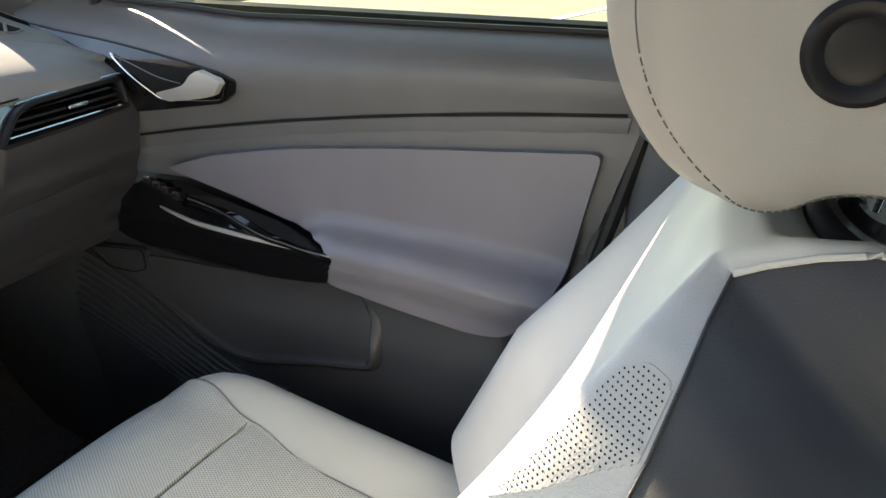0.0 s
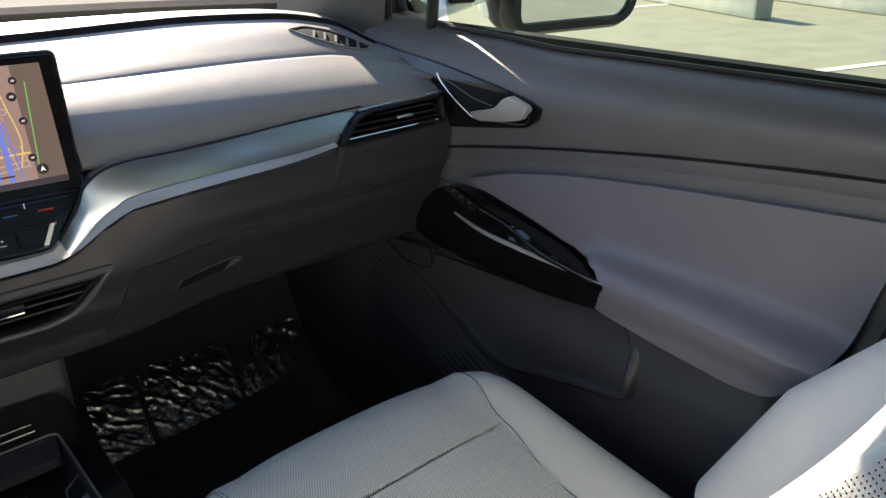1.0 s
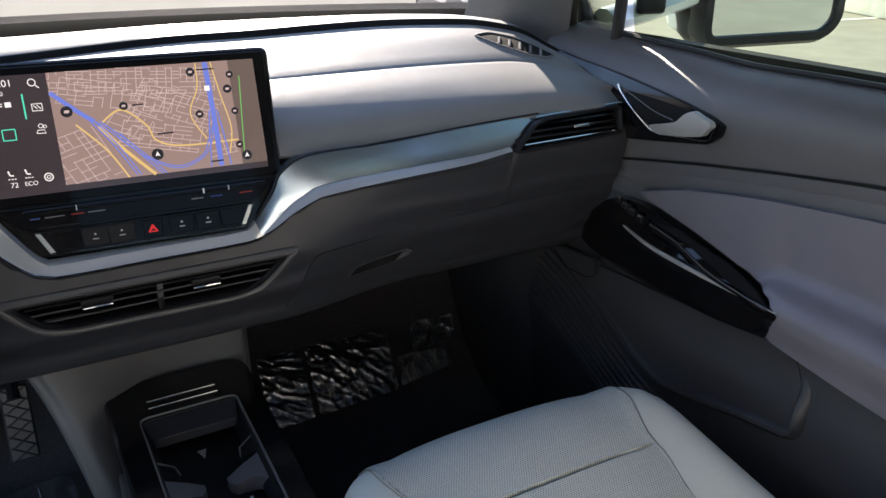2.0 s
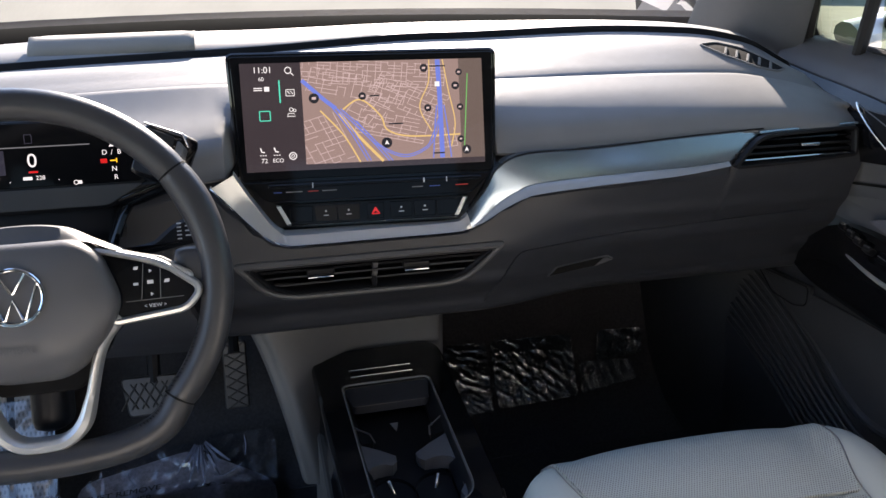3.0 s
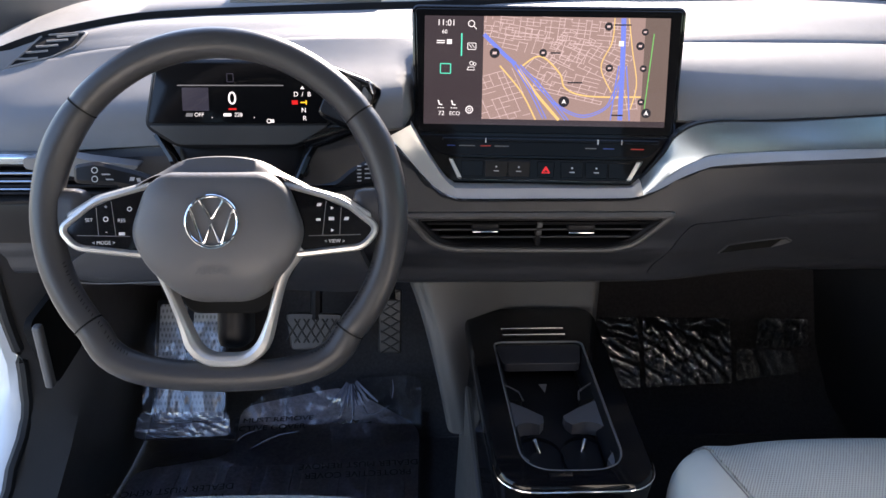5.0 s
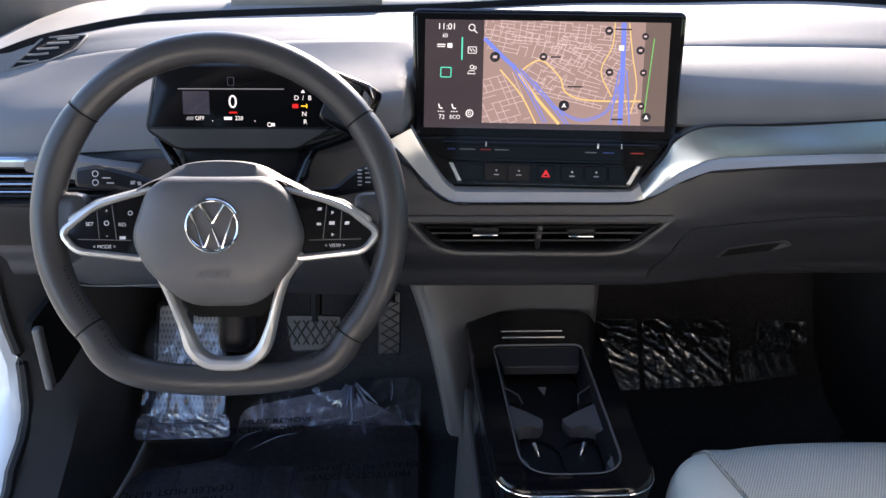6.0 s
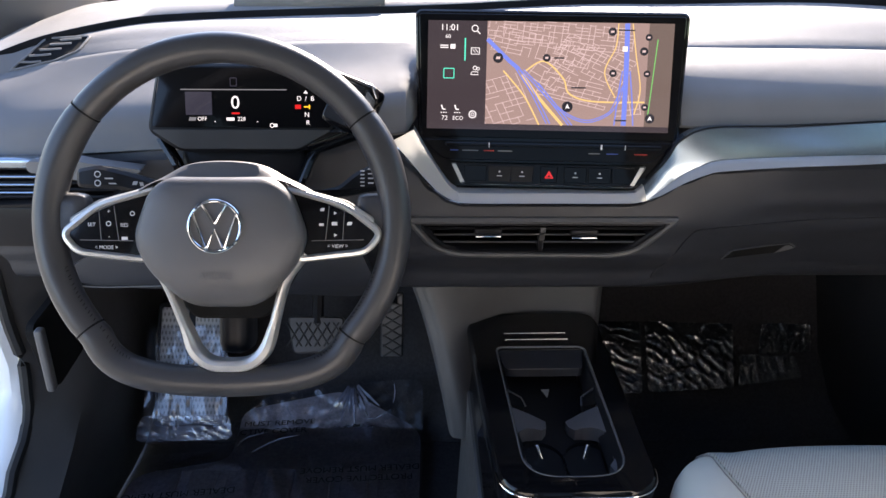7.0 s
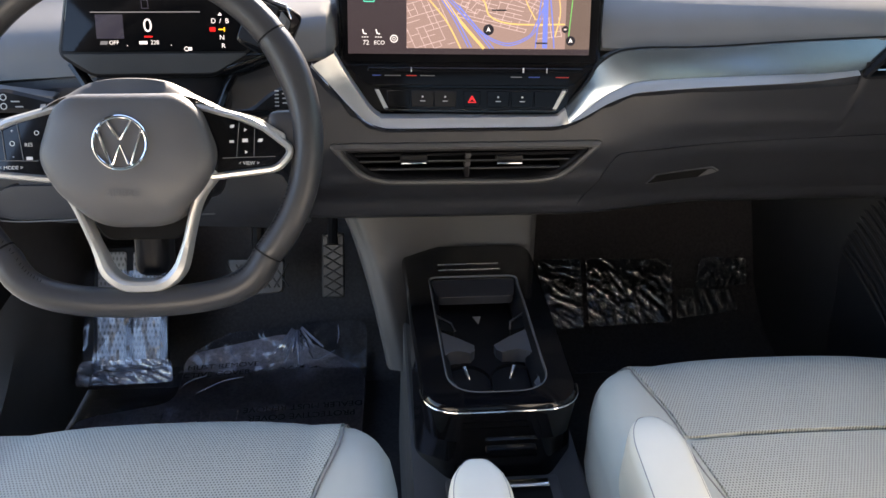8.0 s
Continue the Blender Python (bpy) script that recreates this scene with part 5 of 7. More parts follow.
    part("lower_bridge", rbox((0.060, 0.024, 0.022), 0.010, 4, WHL @ Matrix.Translation((0.006, 0.002, -0.157))), M_WHEEL, w)


steering_wheel()


def steering_column():
    c = thing("steering_column", "black steering column shroud with two stalks", "steering column", at=(-0.344, 0.12, 0.6))
    ax = WHL @ Matrix.Translation((0, 0.09, -0.012))
    part("shroud", rbox((0.13, 0.14, 0.105), 0.03, 5, ax), M_SATBLACK, c)
    part("lower_shaft", rbox((0.034, 0.05, 0.07), 0.012, 4, WHL @ Matrix.Translation((0.003, 0.045, -0.105))), M_SATBLACK, c)
    for s in (-1, 1):
        m = WHL @ Matrix.Translation((0, 0.060, 0))
        if s > 0:
            o = rounded([(0.070, 0.030), (0.108, 0.037), (0.126, 0.052), (0.150, 0.064), (0.172, 0.063), (0.174, 0.036), (0.140, 0.031), (0.100, 0.024)], 0.006)[::-1]
        else:
            o = rounded([(-0.174, 0.056), (-0.150, 0.060), (-0.105, 0.049), (-0.070, 0.036), (-0.070, 0.026), (-0.105, 0.029), (-0.130, 0.034), (-0.174, 0.036)], 0.006)[::-1]
        k = part("stalk", plate(o, 0.016, m, 0.004), M_SATBLACK, c, "black paddle shaped stalk with white symbols")
        mm = m @ Matrix.Translation((0, -0.0002, 0))
        if s > 0:
            part("print", merge(bars([(0.135, 0.0540 - 0.0040 * i, 0.0045, 0.0014, 0.2) for i in range(5)] + [(0.144, 0.0560 - 0.0050 * i, 0.0060, 0.0014, 0.2) for i in range(4)], mm), disc(0.159, 0.0500, 0.0042, mm, -0.0006, 5, 0.0032)), M_INK, k)
        else:
            part("print", merge(disc(-0.150, 0.0500, 0.0036, mm, -0.0006, 12, 0.0026), disc(-0.150, 0.0405, 0.0036, mm, -0.0006, 12, 0.0026), bars([(-0.138, 0.0455, 0.009, 0.0014, -0.8), (-0.134, 0.0400, 0.008, 0.0014, -0.8), (-0.110, 0.0405, 0.005, 0.004, 0.3), (-0.103, 0.0395, 0.004, 0.004, -0.3)], mm)), M_INK, k)
    # glossy legs that carry the instrument display
    for x0, x1 in ((-0.096, -0.062), (0.090, 0.060)):
        part("display_leg", tube([CLU @ Vector((x0, 0.012, 0.004)), CLU @ Vector(((x0 + x1) / 2, 0.006, -0.022)), CLU @ Vector((x1, 0.004, -0.058))], 0.0075, 8, flat=0.7), M_BLACK, c, "glossy black display leg")
    # inner wing of the dashboard beside the column
    wing = rounded([(-0.60, 0.662), (-0.545, 0.664), (-0.475, 0.648), (-0.500, 0.634), (-0.545, 0.640), (-0.60, 0.650)], 0.004)
    part("side_wing", patch(wing, lambda a, b: (a, 0.176 + 0.25 * max(0, a + 0.53), b), 0.02, (0, 0.02, 0)), M_PAD, c, "grey wing panel beside the air vent")


steering_column()


def knee_panel():
    k = thing("knee_panel", "charcoal plastic panel under the steering column", "dashboard panel", at=(-0.4, 0.22, 0.45))
    def py(x, z):
        return 0.205 + 0.9 * max(0, 0.50 - z)
    out = rounded([(-0.55, 0.545), (-0.23, 0.545), (-0.20, 0.46), (-0.245, 0.446), (-0.53, 0.472)], 0.01)
    part("panel", patch(out, lambda a, b: (a, py(a, b), b), 0.03, (0, 0.02, 0)), M_LOW, k)
    o2 = rounded([(-0.605, 0.505), (-0.56, 0.535), (-0.43, 0.535), (-0.45, 0.487), (-0.57, 0.482)], 0.012)
    part("lid", patch(o2, lambda a, b: (a, py(a, b) - 0.004, b), 0.03, (0, 0.01, 0)), M_LOW, k, "storage lid")
    pts = spline([(p[0], py(*p) - 0.0045, p[1]) for p in ((-0.61, 0.51), (-0.60, 0.497), (-0.572, 0.480), (-0.45, 0.484), (-0.32, 0.489))], 30)
    part("seam", tube(pts, 0.0012, 6), M_TUNNEL, k)


knee_panel()


# ---- console between the seats ----
CON = Matrix.Translation((0.0205, 0.17, 0.0)) @ pose(0, 0, 0, 0, 0, 0.6)


def console():
    c = thing("center_console", "glossy black center console with cup holders", "console", at=(0.02, 0.1, 0.0))
    zt = lambda y: 0.362 - 0.045 * (y + 0.17)      # height of the top along the console's length

    def ring(o, dz, y_off=0.0):
        q = rounded([(-0.103, 0.218), (0.103, 0.218), (0.0885, -0.207), (-0.0885, -0.207)], [0.036, 0.036, 0.046, 0.046], 8)
        return [CON @ Vector((p[0], p[1], zt(p[1]) + dz)) for p in inset(q, o)]

    def hole(o, dz):
        q = rounded([(-0.063, 0.107), (0.063, 0.107), (0.057, -0.177), (-0.057, -0.177)], [0.012, 0.012, 0.040, 0.040], 8)
        return [CON @ Vector((p[0], p[1], zt(p[1]) + dz)) for p in inset(q, o)]
    part("top_ring", loft([ring(0.004, -0.05), ring(0.0, -0.012), ring(0.0008, -0.004), ring(0.004, 0.0), hole(-0.002, 0.0), hole(0.0, -0.002), hole(0.0, -0.012)], True), M_BLACK, c, "glossy piano black rounded frame")
    loop = ring(-0.0006, 0.0)
    inv = CON.inverted()
    first = next(i for i in range(len(loop)) if (inv @ loop[i]).y < 0.05 <= (inv @ loop[i - 1]).y)
    run = [q for q in loop[first:] + loop[:first] if (inv @ q).y < 0.05]
    part("chrome_line", tube([q + Vector((0, 0, -0.0055)) for q in run], 0.0009, 6), M_BRIGHT, c)
    part("hole_rim", loft([hole(0.0005, -0.001), hole(-0.0010, 0.0012), hole(-0.0022, 0.0004)], True), M_TUNNEL, c, "thin satin rim round the tray")
    # tray with two round holders and a pocket ahead of them
    tr = part("cup_tray", loft([hole(0.0, -0.004), hole(0.003, -0.010), hole(0.009, -0.024), hole(0.011, -0.030)], True), M_SATBLACK, c, "dark grey inset tray")
    part("tray_floor", loft([hole(0.010, -0.040), hole(0.03, -0.041)], True, False, True), M_SATBLACK, tr)
    for s in (-1, 1):
        arc = [(s * (0.0265 + 0.0335 * math.cos(q)), -0.104 + 0.044 * math.sin(q)) for q in span(math.radians(100), math.radians(-55), 10)]
        sh = [(s * 0.0600, -0.024), (s * 0.034, -0.030), (s * 0.013, -0.038), (s * 0.014, -0.050)] + arc + [(s * 0.049, -0.156), (s * 0.0590, -0.150)]
        part("holder_shoulder", patch(sh if s < 0 else sh[::-1], lambda a, b: CON @ Vector((a, b, zt(b) - 0.012 - 0.34 * max(0, 0.058 - abs(a)))), 0.008, (0, 0, -0.02)), M_TRAY, tr, "satin charcoal holder shoulder")
        cx, cy = s * 0.029, -0.110
        secs = []
        for rr, dz in ((0.0305, -0.0365), (0.030, -0.039), (0.0285, -0.075), (0.02, -0.078)):
            secs.append([CON @ Vector((cx + rr * math.cos(k * math.pi / 14), cy + rr * 1.25 * math.sin(k * math.pi / 14), zt(cy) + dz)) for k in range(28)])
        part("cup_holder", loft(secs, True, False, False), M_SATBLACK, tr, "black round cup holder")
        part("clip", rbox((0.0055, 0.005, 0.022), 0.0015, 2, CON @ Matrix.Translation((s * 0.0285, -0.098 + 0.006, zt(-0.09) - 0.036)) @ pose(0, 0, 0, -35, s * 22, 0)), M_CHROME, tr, "small bright spring clip")
        pk = rounded([(s * 0.060, 0.012), (s * 0.040, 0.000), (s * 0.037, -0.018), (s * 0.060, -0.020)], 0.006)
        part("side_pocket", patch(pk if s < 0 else pk[::-1], lambda a, b: CON @ Vector((a, b, zt(b) - 0.012 - 0.3 * max(0, 0.058 - abs(a)))), 0.02, (0, 0, -0.01)), M_DARK, tr)
        part("pocket_lip", tube([CON @ Vector((a, b, zt(b) - 0.010 - 0.3 * max(0, 0.058 - abs(a)))) for a, b in ((s * 0.059, 0.013), (s * 0.040, 0.001), (s * 0.0365, -0.018))], 0.0012, 6), M_TUNNEL, tr)
    wall = rounded([(-0.062, 0.1055), (0.062, 0.1055), (0.054, 0.062), (-0.054, 0.062)], 0.008)
    part("front_ramp", patch(wall, lambda a, b: CON @ Vector((a, b, zt(b) - 0.0045 - 0.12 * max(0, 0.1055 - b))), 0.02, (0, 0, -0.012)), M_LOW, tr, "charcoal ramp ahead of the holders")
    part("ramp_edge", tube([CON @ Vector((a, 0.063, zt(0.063) - 0.0100)) for a in span(-0.048, 0.048, 6)], 0.0010, 6), M_KICK, tr, "paler line along the ramp edge")
    part("mark", ([CON @ Vector(q) for q in ((-0.006, 0.046, zt(0.05) - 0.033), (0.006, 0.046, zt(0.05) - 0.033), (0.0005, 0.028, zt(0.05) - 0.0345))], [(0, 1, 2)]), M_GREYINK, tr)
    for k in range(2):
        yy = 0.148 - 0.019 * k
        part("slot_line", tube([CON @ Vector((x, yy, zt(yy) + 0.0006)) for x in span(-0.048, 0.044, 6)], 0.0009, 6), M_CHROME, c)
    # body below
    def body(z, grow, yb, yf):
        q = rounded([(-0.090 - grow, yf), (0.090 + grow, yf), (0.086 + grow, yb), (-0.086 - grow, yb)], 0.05, 8)
        return [CON @ Vector((p[0], p[1], z if z < 0.29 else zt(p[1]) - 0.045)) for p in q]
    part("body", loft([body(0.0, 0.022, -0.74, 0.22), body(0.20, 0.014, -0.74, 0.215), body(0.252, 0.012, -0.74, 0.213), body(0.254, 0.008, -0.74, 0.212)], True, False, True), M_TUNNEL, c, "dark grey plastic console body")
    def foot(z, w, yb, cut):
        q = rounded([(-0.090 - w, 0.213), (0.090 + w, 0.213), (0.088 + w, yb + cut), (0.088 + w - cut * 0.75, yb), (-0.088 - w + cut * 0.75, yb), (-0.088 - w, yb + cut)], [0.03, 0.03, 0.014, 0.014, 0.014, 0.014], 5)
        return [CON @ Vector((p[0], p[1], z if z < 0.29 else zt(p[1]) - 0.045)) for p in q]
    part("pedestal", loft([foot(0.25, 0.009, -0.202, 0.052), foot(0.256, 0.008, -0.201, 0.052), foot(0.30, 0.0, -0.197, 0.046)], True), M_BLACK, c, "glossy black pedestal with chamfered corners")
    # rear tray between the armrests
    t = part("rear_tray", rbox((0.13, 0.20, 0.012), 0.005, 3, CON @ Matrix.Translation((0.0, -0.31, 0.262))), M_TUNNEL, c)
    part("tray_well", rbox((0.105, 0.16, 0.006), 0.003, 3, CON @ Matrix.Translation((0.0, -0.305, 0.268))), M_DARK, t)
    part("bright_bar", rbox((0.066, 0.012, 0.006), 0.003, 3, CON @ Matrix.Translation((0.018, -0.232, 0.275))), M_CHROME, t)
    for k in range(5):
        part("rib", rbox((0.094, 0.006, 0.005), 0.002, 2, CON @ Matrix.Translation((0.0, -0.265 - 0.018 * k, 0.2725))), M_SATBLACK, t)
    return c


console()


def tunnel():
    t = thing("dash_tunnel", "grey plastic flank from dashboard down to the console", "dashboard panel", at=(0.0, 0.4, 0.0))
    secs = []
    for i in range(12):
        u = i / 11
        z = 0.455 - 0.27 * u
        wl = -0.208 + 0.105 * u ** 0.5
        wr = 0.135
        run = [(wl - 0.03 * (1 - u), 0.50, z), (wl - 0.008, 0.40 - 0.09 * u, z), (wl + 0.01, 0.372 - 0.095 * u, z), (wl + 0.04, 0.36 - 0.07 * u, z), (0.0, 0.395, z), (wr - 0.03, 0.392, z), (wr - 0.004, 0.40, z), (wr, 0.43, z), (wr, 0.60, z)]
        secs.append(spline(run, 48))
    part("flank", loft(secs), M_TUNNEL, t)
    part("inner_wall", rbox((0.20, 0.3, 0.44), 0.02, 3, pose(0.02, 0.60, 0.225)), M_DARK, t)


tunnel()


# ---- seats ----
def seat(name, label, place, recline, fabric_label, arm, full):
    """A front seat; place is the middle of its cushion's front edge on the floor. arm: the middle of its armrest; full: with stitched headrest edges."""
    s = thing(name, label, "car seat", group="front seats", at=place)
    ox, oy = place[0], place[1]

    def cush(v, u):
        wing = max(0, (abs(u[0]) - 0.62) / 0.38)
        front = max(0, (u[1] - 0.55) / 0.45)
        z = v.z + (0.022 * wing if u[2] > 0 else 0) - 0.030 * front ** 2 * (1 if u[2] > 0 else 0.0) + 0.03 * u[1] * (1 if u[2] > 0 else 0.3)
        y = v.y - 0.045 * abs(u[0]) ** 3 * max(0, u[1])
        return (v.x * (1 - 0.07 * front ** 2), y, z)
    L = 0.52
    cm = Matrix.Translation((ox, oy - L / 2, 0.275))
    part("cushion", rbox((0.47, L, 0.15), 0.055, 14, cm, cush), M_SEAT, s, "light grey leatherette cushion with raised sides")

    def topz(x, y):
        u0, u1 = x / 0.235, y / (L / 2)
        wing, front = max(0, (abs(u0) - 0.62) / 0.38), max(0, (u1 - 0.55) / 0.45)
        z = 0.075 + 0.022 * wing - 0.030 * front ** 2 + 0.03 * u1
        e = max(0, u1 - (1 - 0.055 / (L / 2))) * (L / 2) / 0.055
        return z - 0.055 * (1 - math.sqrt(max(0, 1 - min(1, e) ** 2)))
    # the fabric panel on it, in a front and a back piece with a seam between
    def half(y):
        return lerp_table([(-0.27, 0.122), (-0.02, 0.128), (0.09, 0.150), (0.20, 0.176), (0.30, 0.186)], y)[0]

    def lay(a, b, lift):
        return cm @ Vector((a, b - 0.045 * abs(a / 0.235) ** 3 * max(0, b / 0.26), topz(a, b) + lift))
    for (y0, y1) in ((0.094, 0.254), (-0.22, 0.088)):
        side = [(half(y), y) for y in span(y0, y1, 6)]
        ol = rounded([(-x, y) for x, y in side[::-1]] + side, 0.006)
        part("fabric_panel", patch(ol, lambda a, b: lay(a, b, 0.0028 + 0.003 * math.cos(a * 8)), 0.012, (0, 0, -0.012)), M_FABRIC, s, fabric_label)
    for sx in (-1, 1):
        part("seam", tube([lay(sx * (half(y) + 0.004), y, 0.0012) for y in span(-0.22, 0.262, 30)], 0.0009, 6), M_HEAD, s)
    part("base", rbox((0.40, 0.44, 0.16), 0.03, 3, Matrix.Translation((ox, oy - 0.28, 0.10))), M_SATBLACK, s)
    # backrest: its own frame, z up along the back, y forward out of it
    bk = Matrix.Translation((ox, oy - 0.519, 0.36)) @ pose(0, 0, 0, recline, 0, 0)
    # up the back: height, half width, depth in the middle, at the wings, at the piped edge, then the rear edge: half width, height
    BACK = [
        (-0.02, 0.235, 0.045, 0.114, 0.058, 0.225, 0.00),
        (0.14, 0.235, 0.048, 0.113, 0.056, 0.226, 0.14), (0.25, 0.228, 0.050, 0.087, 0.036, 0.222, 0.24),
        (0.36, 0.210, 0.056, 0.066, 0.021, 0.206, 0.34),
        (0.40, 0.193, 0.058, 0.058, 0.021, 0.196, 0.37), (0.425, 0.177, 0.057, 0.053, 0.024, 0.187, 0.39),
        (0.445, 0.157, 0.053, 0.048, 0.028, 0.176, 0.41), (0.457, 0.137, 0.050, 0.044, 0.0305, 0.164, 0.425),
        (0.466, 0.117, 0.046, 0.040, 0.031, 0.150, 0.436), (0.474, 0.115, 0.036, 0.032, 0.024, 0.143, 0.446), (0.486, 0.114, 0.022, 0.019, 0.012, 0.138, 0.456),
        (0.497, 0.113, 0.003, 0.001, -0.002, 0.134, 0.464), (0.503, 0.112, -0.030, -0.030, -0.030, 0.128, 0.470), (0.503, 0.110, -0.060, -0.060, -0.060, 0.120, 0.474)]

    def row(k):
        i = min(int(k), len(BACK) - 2)
        return [a + (b - a) * (k - i) for a, b in zip(BACK[i], BACK[i + 1])]

    def ease(t):
        t = max(0.0, min(1.0, t))
        return t * t * (3 - 2 * t)

    def front(u, r):
        w, yc, yw, ye = r[1:5]
        au = abs(u)
        y = yc + (yw - yc) * ease((au - 0.42) / 0.50)
        if au > 0.94:
            q = (au - 0.94) / 0.06
            y = ye + (yw - ye) * max(0.0, 1 - q ** 2.4) ** 0.8
        # a hollow round the headrest's posts
        dip = max(0.0, r[0] - 0.4775) * (1 - ease((au - 0.78) / 0.17))
        return Vector((u * w, y, r[0] - dip))
    rows = [row(i / 4) for i in range(4 * (len(BACK) - 1) + 1)]
    us = [math.sin(v * math.pi / 2) for v in span(-1, 1, 101)]
    part("backrest", loft([[bk @ front(u, r) for u in us] for r in rows]), M_SEATW, s, "pale grey leatherette backrest with deep side wings")

    def on_back(x, z, lift=0.0):
        k = next((i for i in range(len(BACK) - 4) if BACK[i + 1][0] >= z), len(BACK) - 4)
        r = row(k + (z - BACK[k][0]) / (BACK[k + 1][0] - BACK[k][0]))
        p = front(max(-1.0, min(1.0, x / r[1])), r)
        return bk @ Vector((p.x, p.y + lift, z))
    def from_edge(d, z, lift=0.0):
        """Place d metres in from the piped edge of the near side, at height z up the back."""
        k = next((i for i in range(len(BACK) - 4) if BACK[i + 1][0] >= z), len(BACK) - 4)
        r = row(k + (z - BACK[k][0]) / (BACK[k + 1][0] - BACK[k][0]))
        q, run, u = front(-1.0, r), 0.0, -1.0
        while run < d and u < -0.4:
            u += 0.0008
            q2 = front(u, r)
            step = (q2 - q).length
            last, q, run = q, q2, run + step
        side_out = Vector((-1, 1, 0)).normalized() * lift
        return bk @ (q + side_out)
    perf = rounded([(0.0012, 0.4425), (0.011, 0.4430), (0.0195, 0.4385), (0.0265, 0.4240), (0.033, 0.4040), (0.0395, 0.383), (0.026, 0.398), (0.012, 0.4135), (0.0012, 0.4225)], 0.003)
    pf = part("perforated_panel", patch(perf, lambda a, b: from_edge(a, b, 0.0007), 0.002, tuple(bk.to_3x3() @ Vector((0.004, -0.004, 0)))), M_PERF, s, "pale leather panel with rows of small holes")
    holes = []
    for i in range(22):
        for j in range(40):
            d, z = 0.0020 + 0.0020 * i + (0.0010 if j % 2 else 0), 0.380 + 0.0017 * j
            if inside(inset(perf, 0.0008), d, z):
                c, e1, e2 = from_edge(d, z, 0.001), from_edge(d + 0.003, z, 0.001), from_edge(d, z + 0.003, 0.001)
                ax, az = (e1 - c).normalized() * 0.00042, (e2 - c).normalized() * 0.00042
                holes.append(([c + ax * math.cos(k * math.pi / 4) + az * math.sin(k * math.pi / 4) for k in range(8)], [tuple(range(8))]))
    tagged(part("perforation", merge(*holes), M_DARK, pf, smooth=False), kind="stuff")
    # dark side panels, from the piped edge round to the rear
    for sx in (-1, 1):
        secs = []
        for r in rows:
            w, ye, wr, zr = r[1], r[4], r[5], r[6]
            yr = -0.105
            line_ = []
            for t in span(0, 1, 9):
                bulge = math.sin(math.pi * t ** 0.7) * 0.014
                line_.append(bk @ Vector((sx * (w + (wr - w) * t + bulge), ye + (yr - ye) * t, r[0] + (zr - r[0]) * t + bulge * 0.25 * ease((r[0] - 0.38) / 0.08))))
            line_.append(bk @ Vector((sx * wr * 0.9, yr - 0.02, zr - 0.01)))
            line_.append(bk @ Vector((0, yr - 0.03, zr - 0.01)))
            secs.append(line_)
        part("side_panel", loft(secs), M_SEATDARK, s, "dark charcoal leatherette side panel")
        cut = next(i for i, r in enumerate(rows) if r[0] >= 0.466)
        edge = [bk @ Vector((sx * (r[1] + 0.0008), r[4], r[0])) for r in rows]
        part("seam", tube(edge[:cut + 1], 0.0006, 6, up=(0, 1, 0)), M_SEATDARK, s, "dark sewn seam")
        part("piping", tube(edge[cut:], 0.0014, 8, up=(0, 1, 0)), M_SEATW, s, "raised pale piping")
    # headrest on two posts
    hm = Matrix.Translation((ox + 0.002, oy - 0.694 + 0.1 * (30 - recline) / 8 * (not full), 0.815)) @ pose(0, 0, 0, 12, 0, 0)
    side_line = rounded([(0.064, 0.066), (0.058, 0.046), (0.046, 0.027), (0.028, 0.012), (0.008, 0.0025), (-0.004, 0.0055), (-0.016, 0.0175), (-0.034, 0.0225), (-0.062, 0.0225), (-0.074, 0.038), (-0.074, 0.12), (-0.060, 0.165), (-0.02, 0.178), (0.040, 0.176), (0.066, 0.155), (0.071, 0.110)], [0.03, 0.03, 0.03, 0.03, 0.02, 0.02, 0.02, 0.02, 0.015, 0.03, 0.05, 0.05, 0.05, 0.04, 0.04, 0.04], 5)
    secs = []
    for x, f, grow in ((-0.1275, 0.30, 0), (-0.1275, 0.72, 0), (-0.1268, 0.88, 0), (-0.1240, 0.965, 0), (-0.119, 1.0, 0), (-0.114, 1.0, 0.006), (-0.105, 1.0, 0.0125), (-0.090, 1.0, 0.018), (-0.05, 1.0, 0.022), (0, 1.0, 0.023),
                       (0.05, 1.0, 0.022), (0.090, 1.0, 0.018), (0.105, 1.0, 0.0125), (0.114, 1.0, 0.006), (0.119, 1.0, 0), (0.1240, 0.965, 0), (0.1268, 0.88, 0), (0.1275, 0.72, 0), (0.1275, 0.3, 0)):
        big = inset(side_line, -grow) if grow else side_line
        row_ = []
        for q, g in zip(side_line, big):
            k = ease((q[0] + 0.010) / 0.045) if q[1] < 0.09 else 1.0
            row_.append(hm @ Vector((x, (q[0] + (g[0] - q[0]) * k) * f, 0.095 + (q[1] + (g[1] - q[1]) * k - 0.095) * f)))
        secs.append(row_)
    hr = part("headrest", loft(secs, True, False, True), M_HEAD, s, "warm grey leatherette headrest")
    for sx in (-1, 1):
        part("post", tube([bk @ Vector((sx * 0.050, -0.006, 0.470)), hm @ Vector((sx * 0.050, -0.032, 0.03))], 0.0065, 14, up=(0, 1, 0)), M_BRIGHT, hr, "chrome headrest post")
        oval = [(0.033 * math.cos(k * math.pi / 16), 0.022 * math.sin(k * math.pi / 16)) for k in range(32)]
        cm2 = bk @ Matrix.Translation((sx * 0.050, -0.004, 0.4795)) @ pose(0, 0, 0, 3, 0, 0)
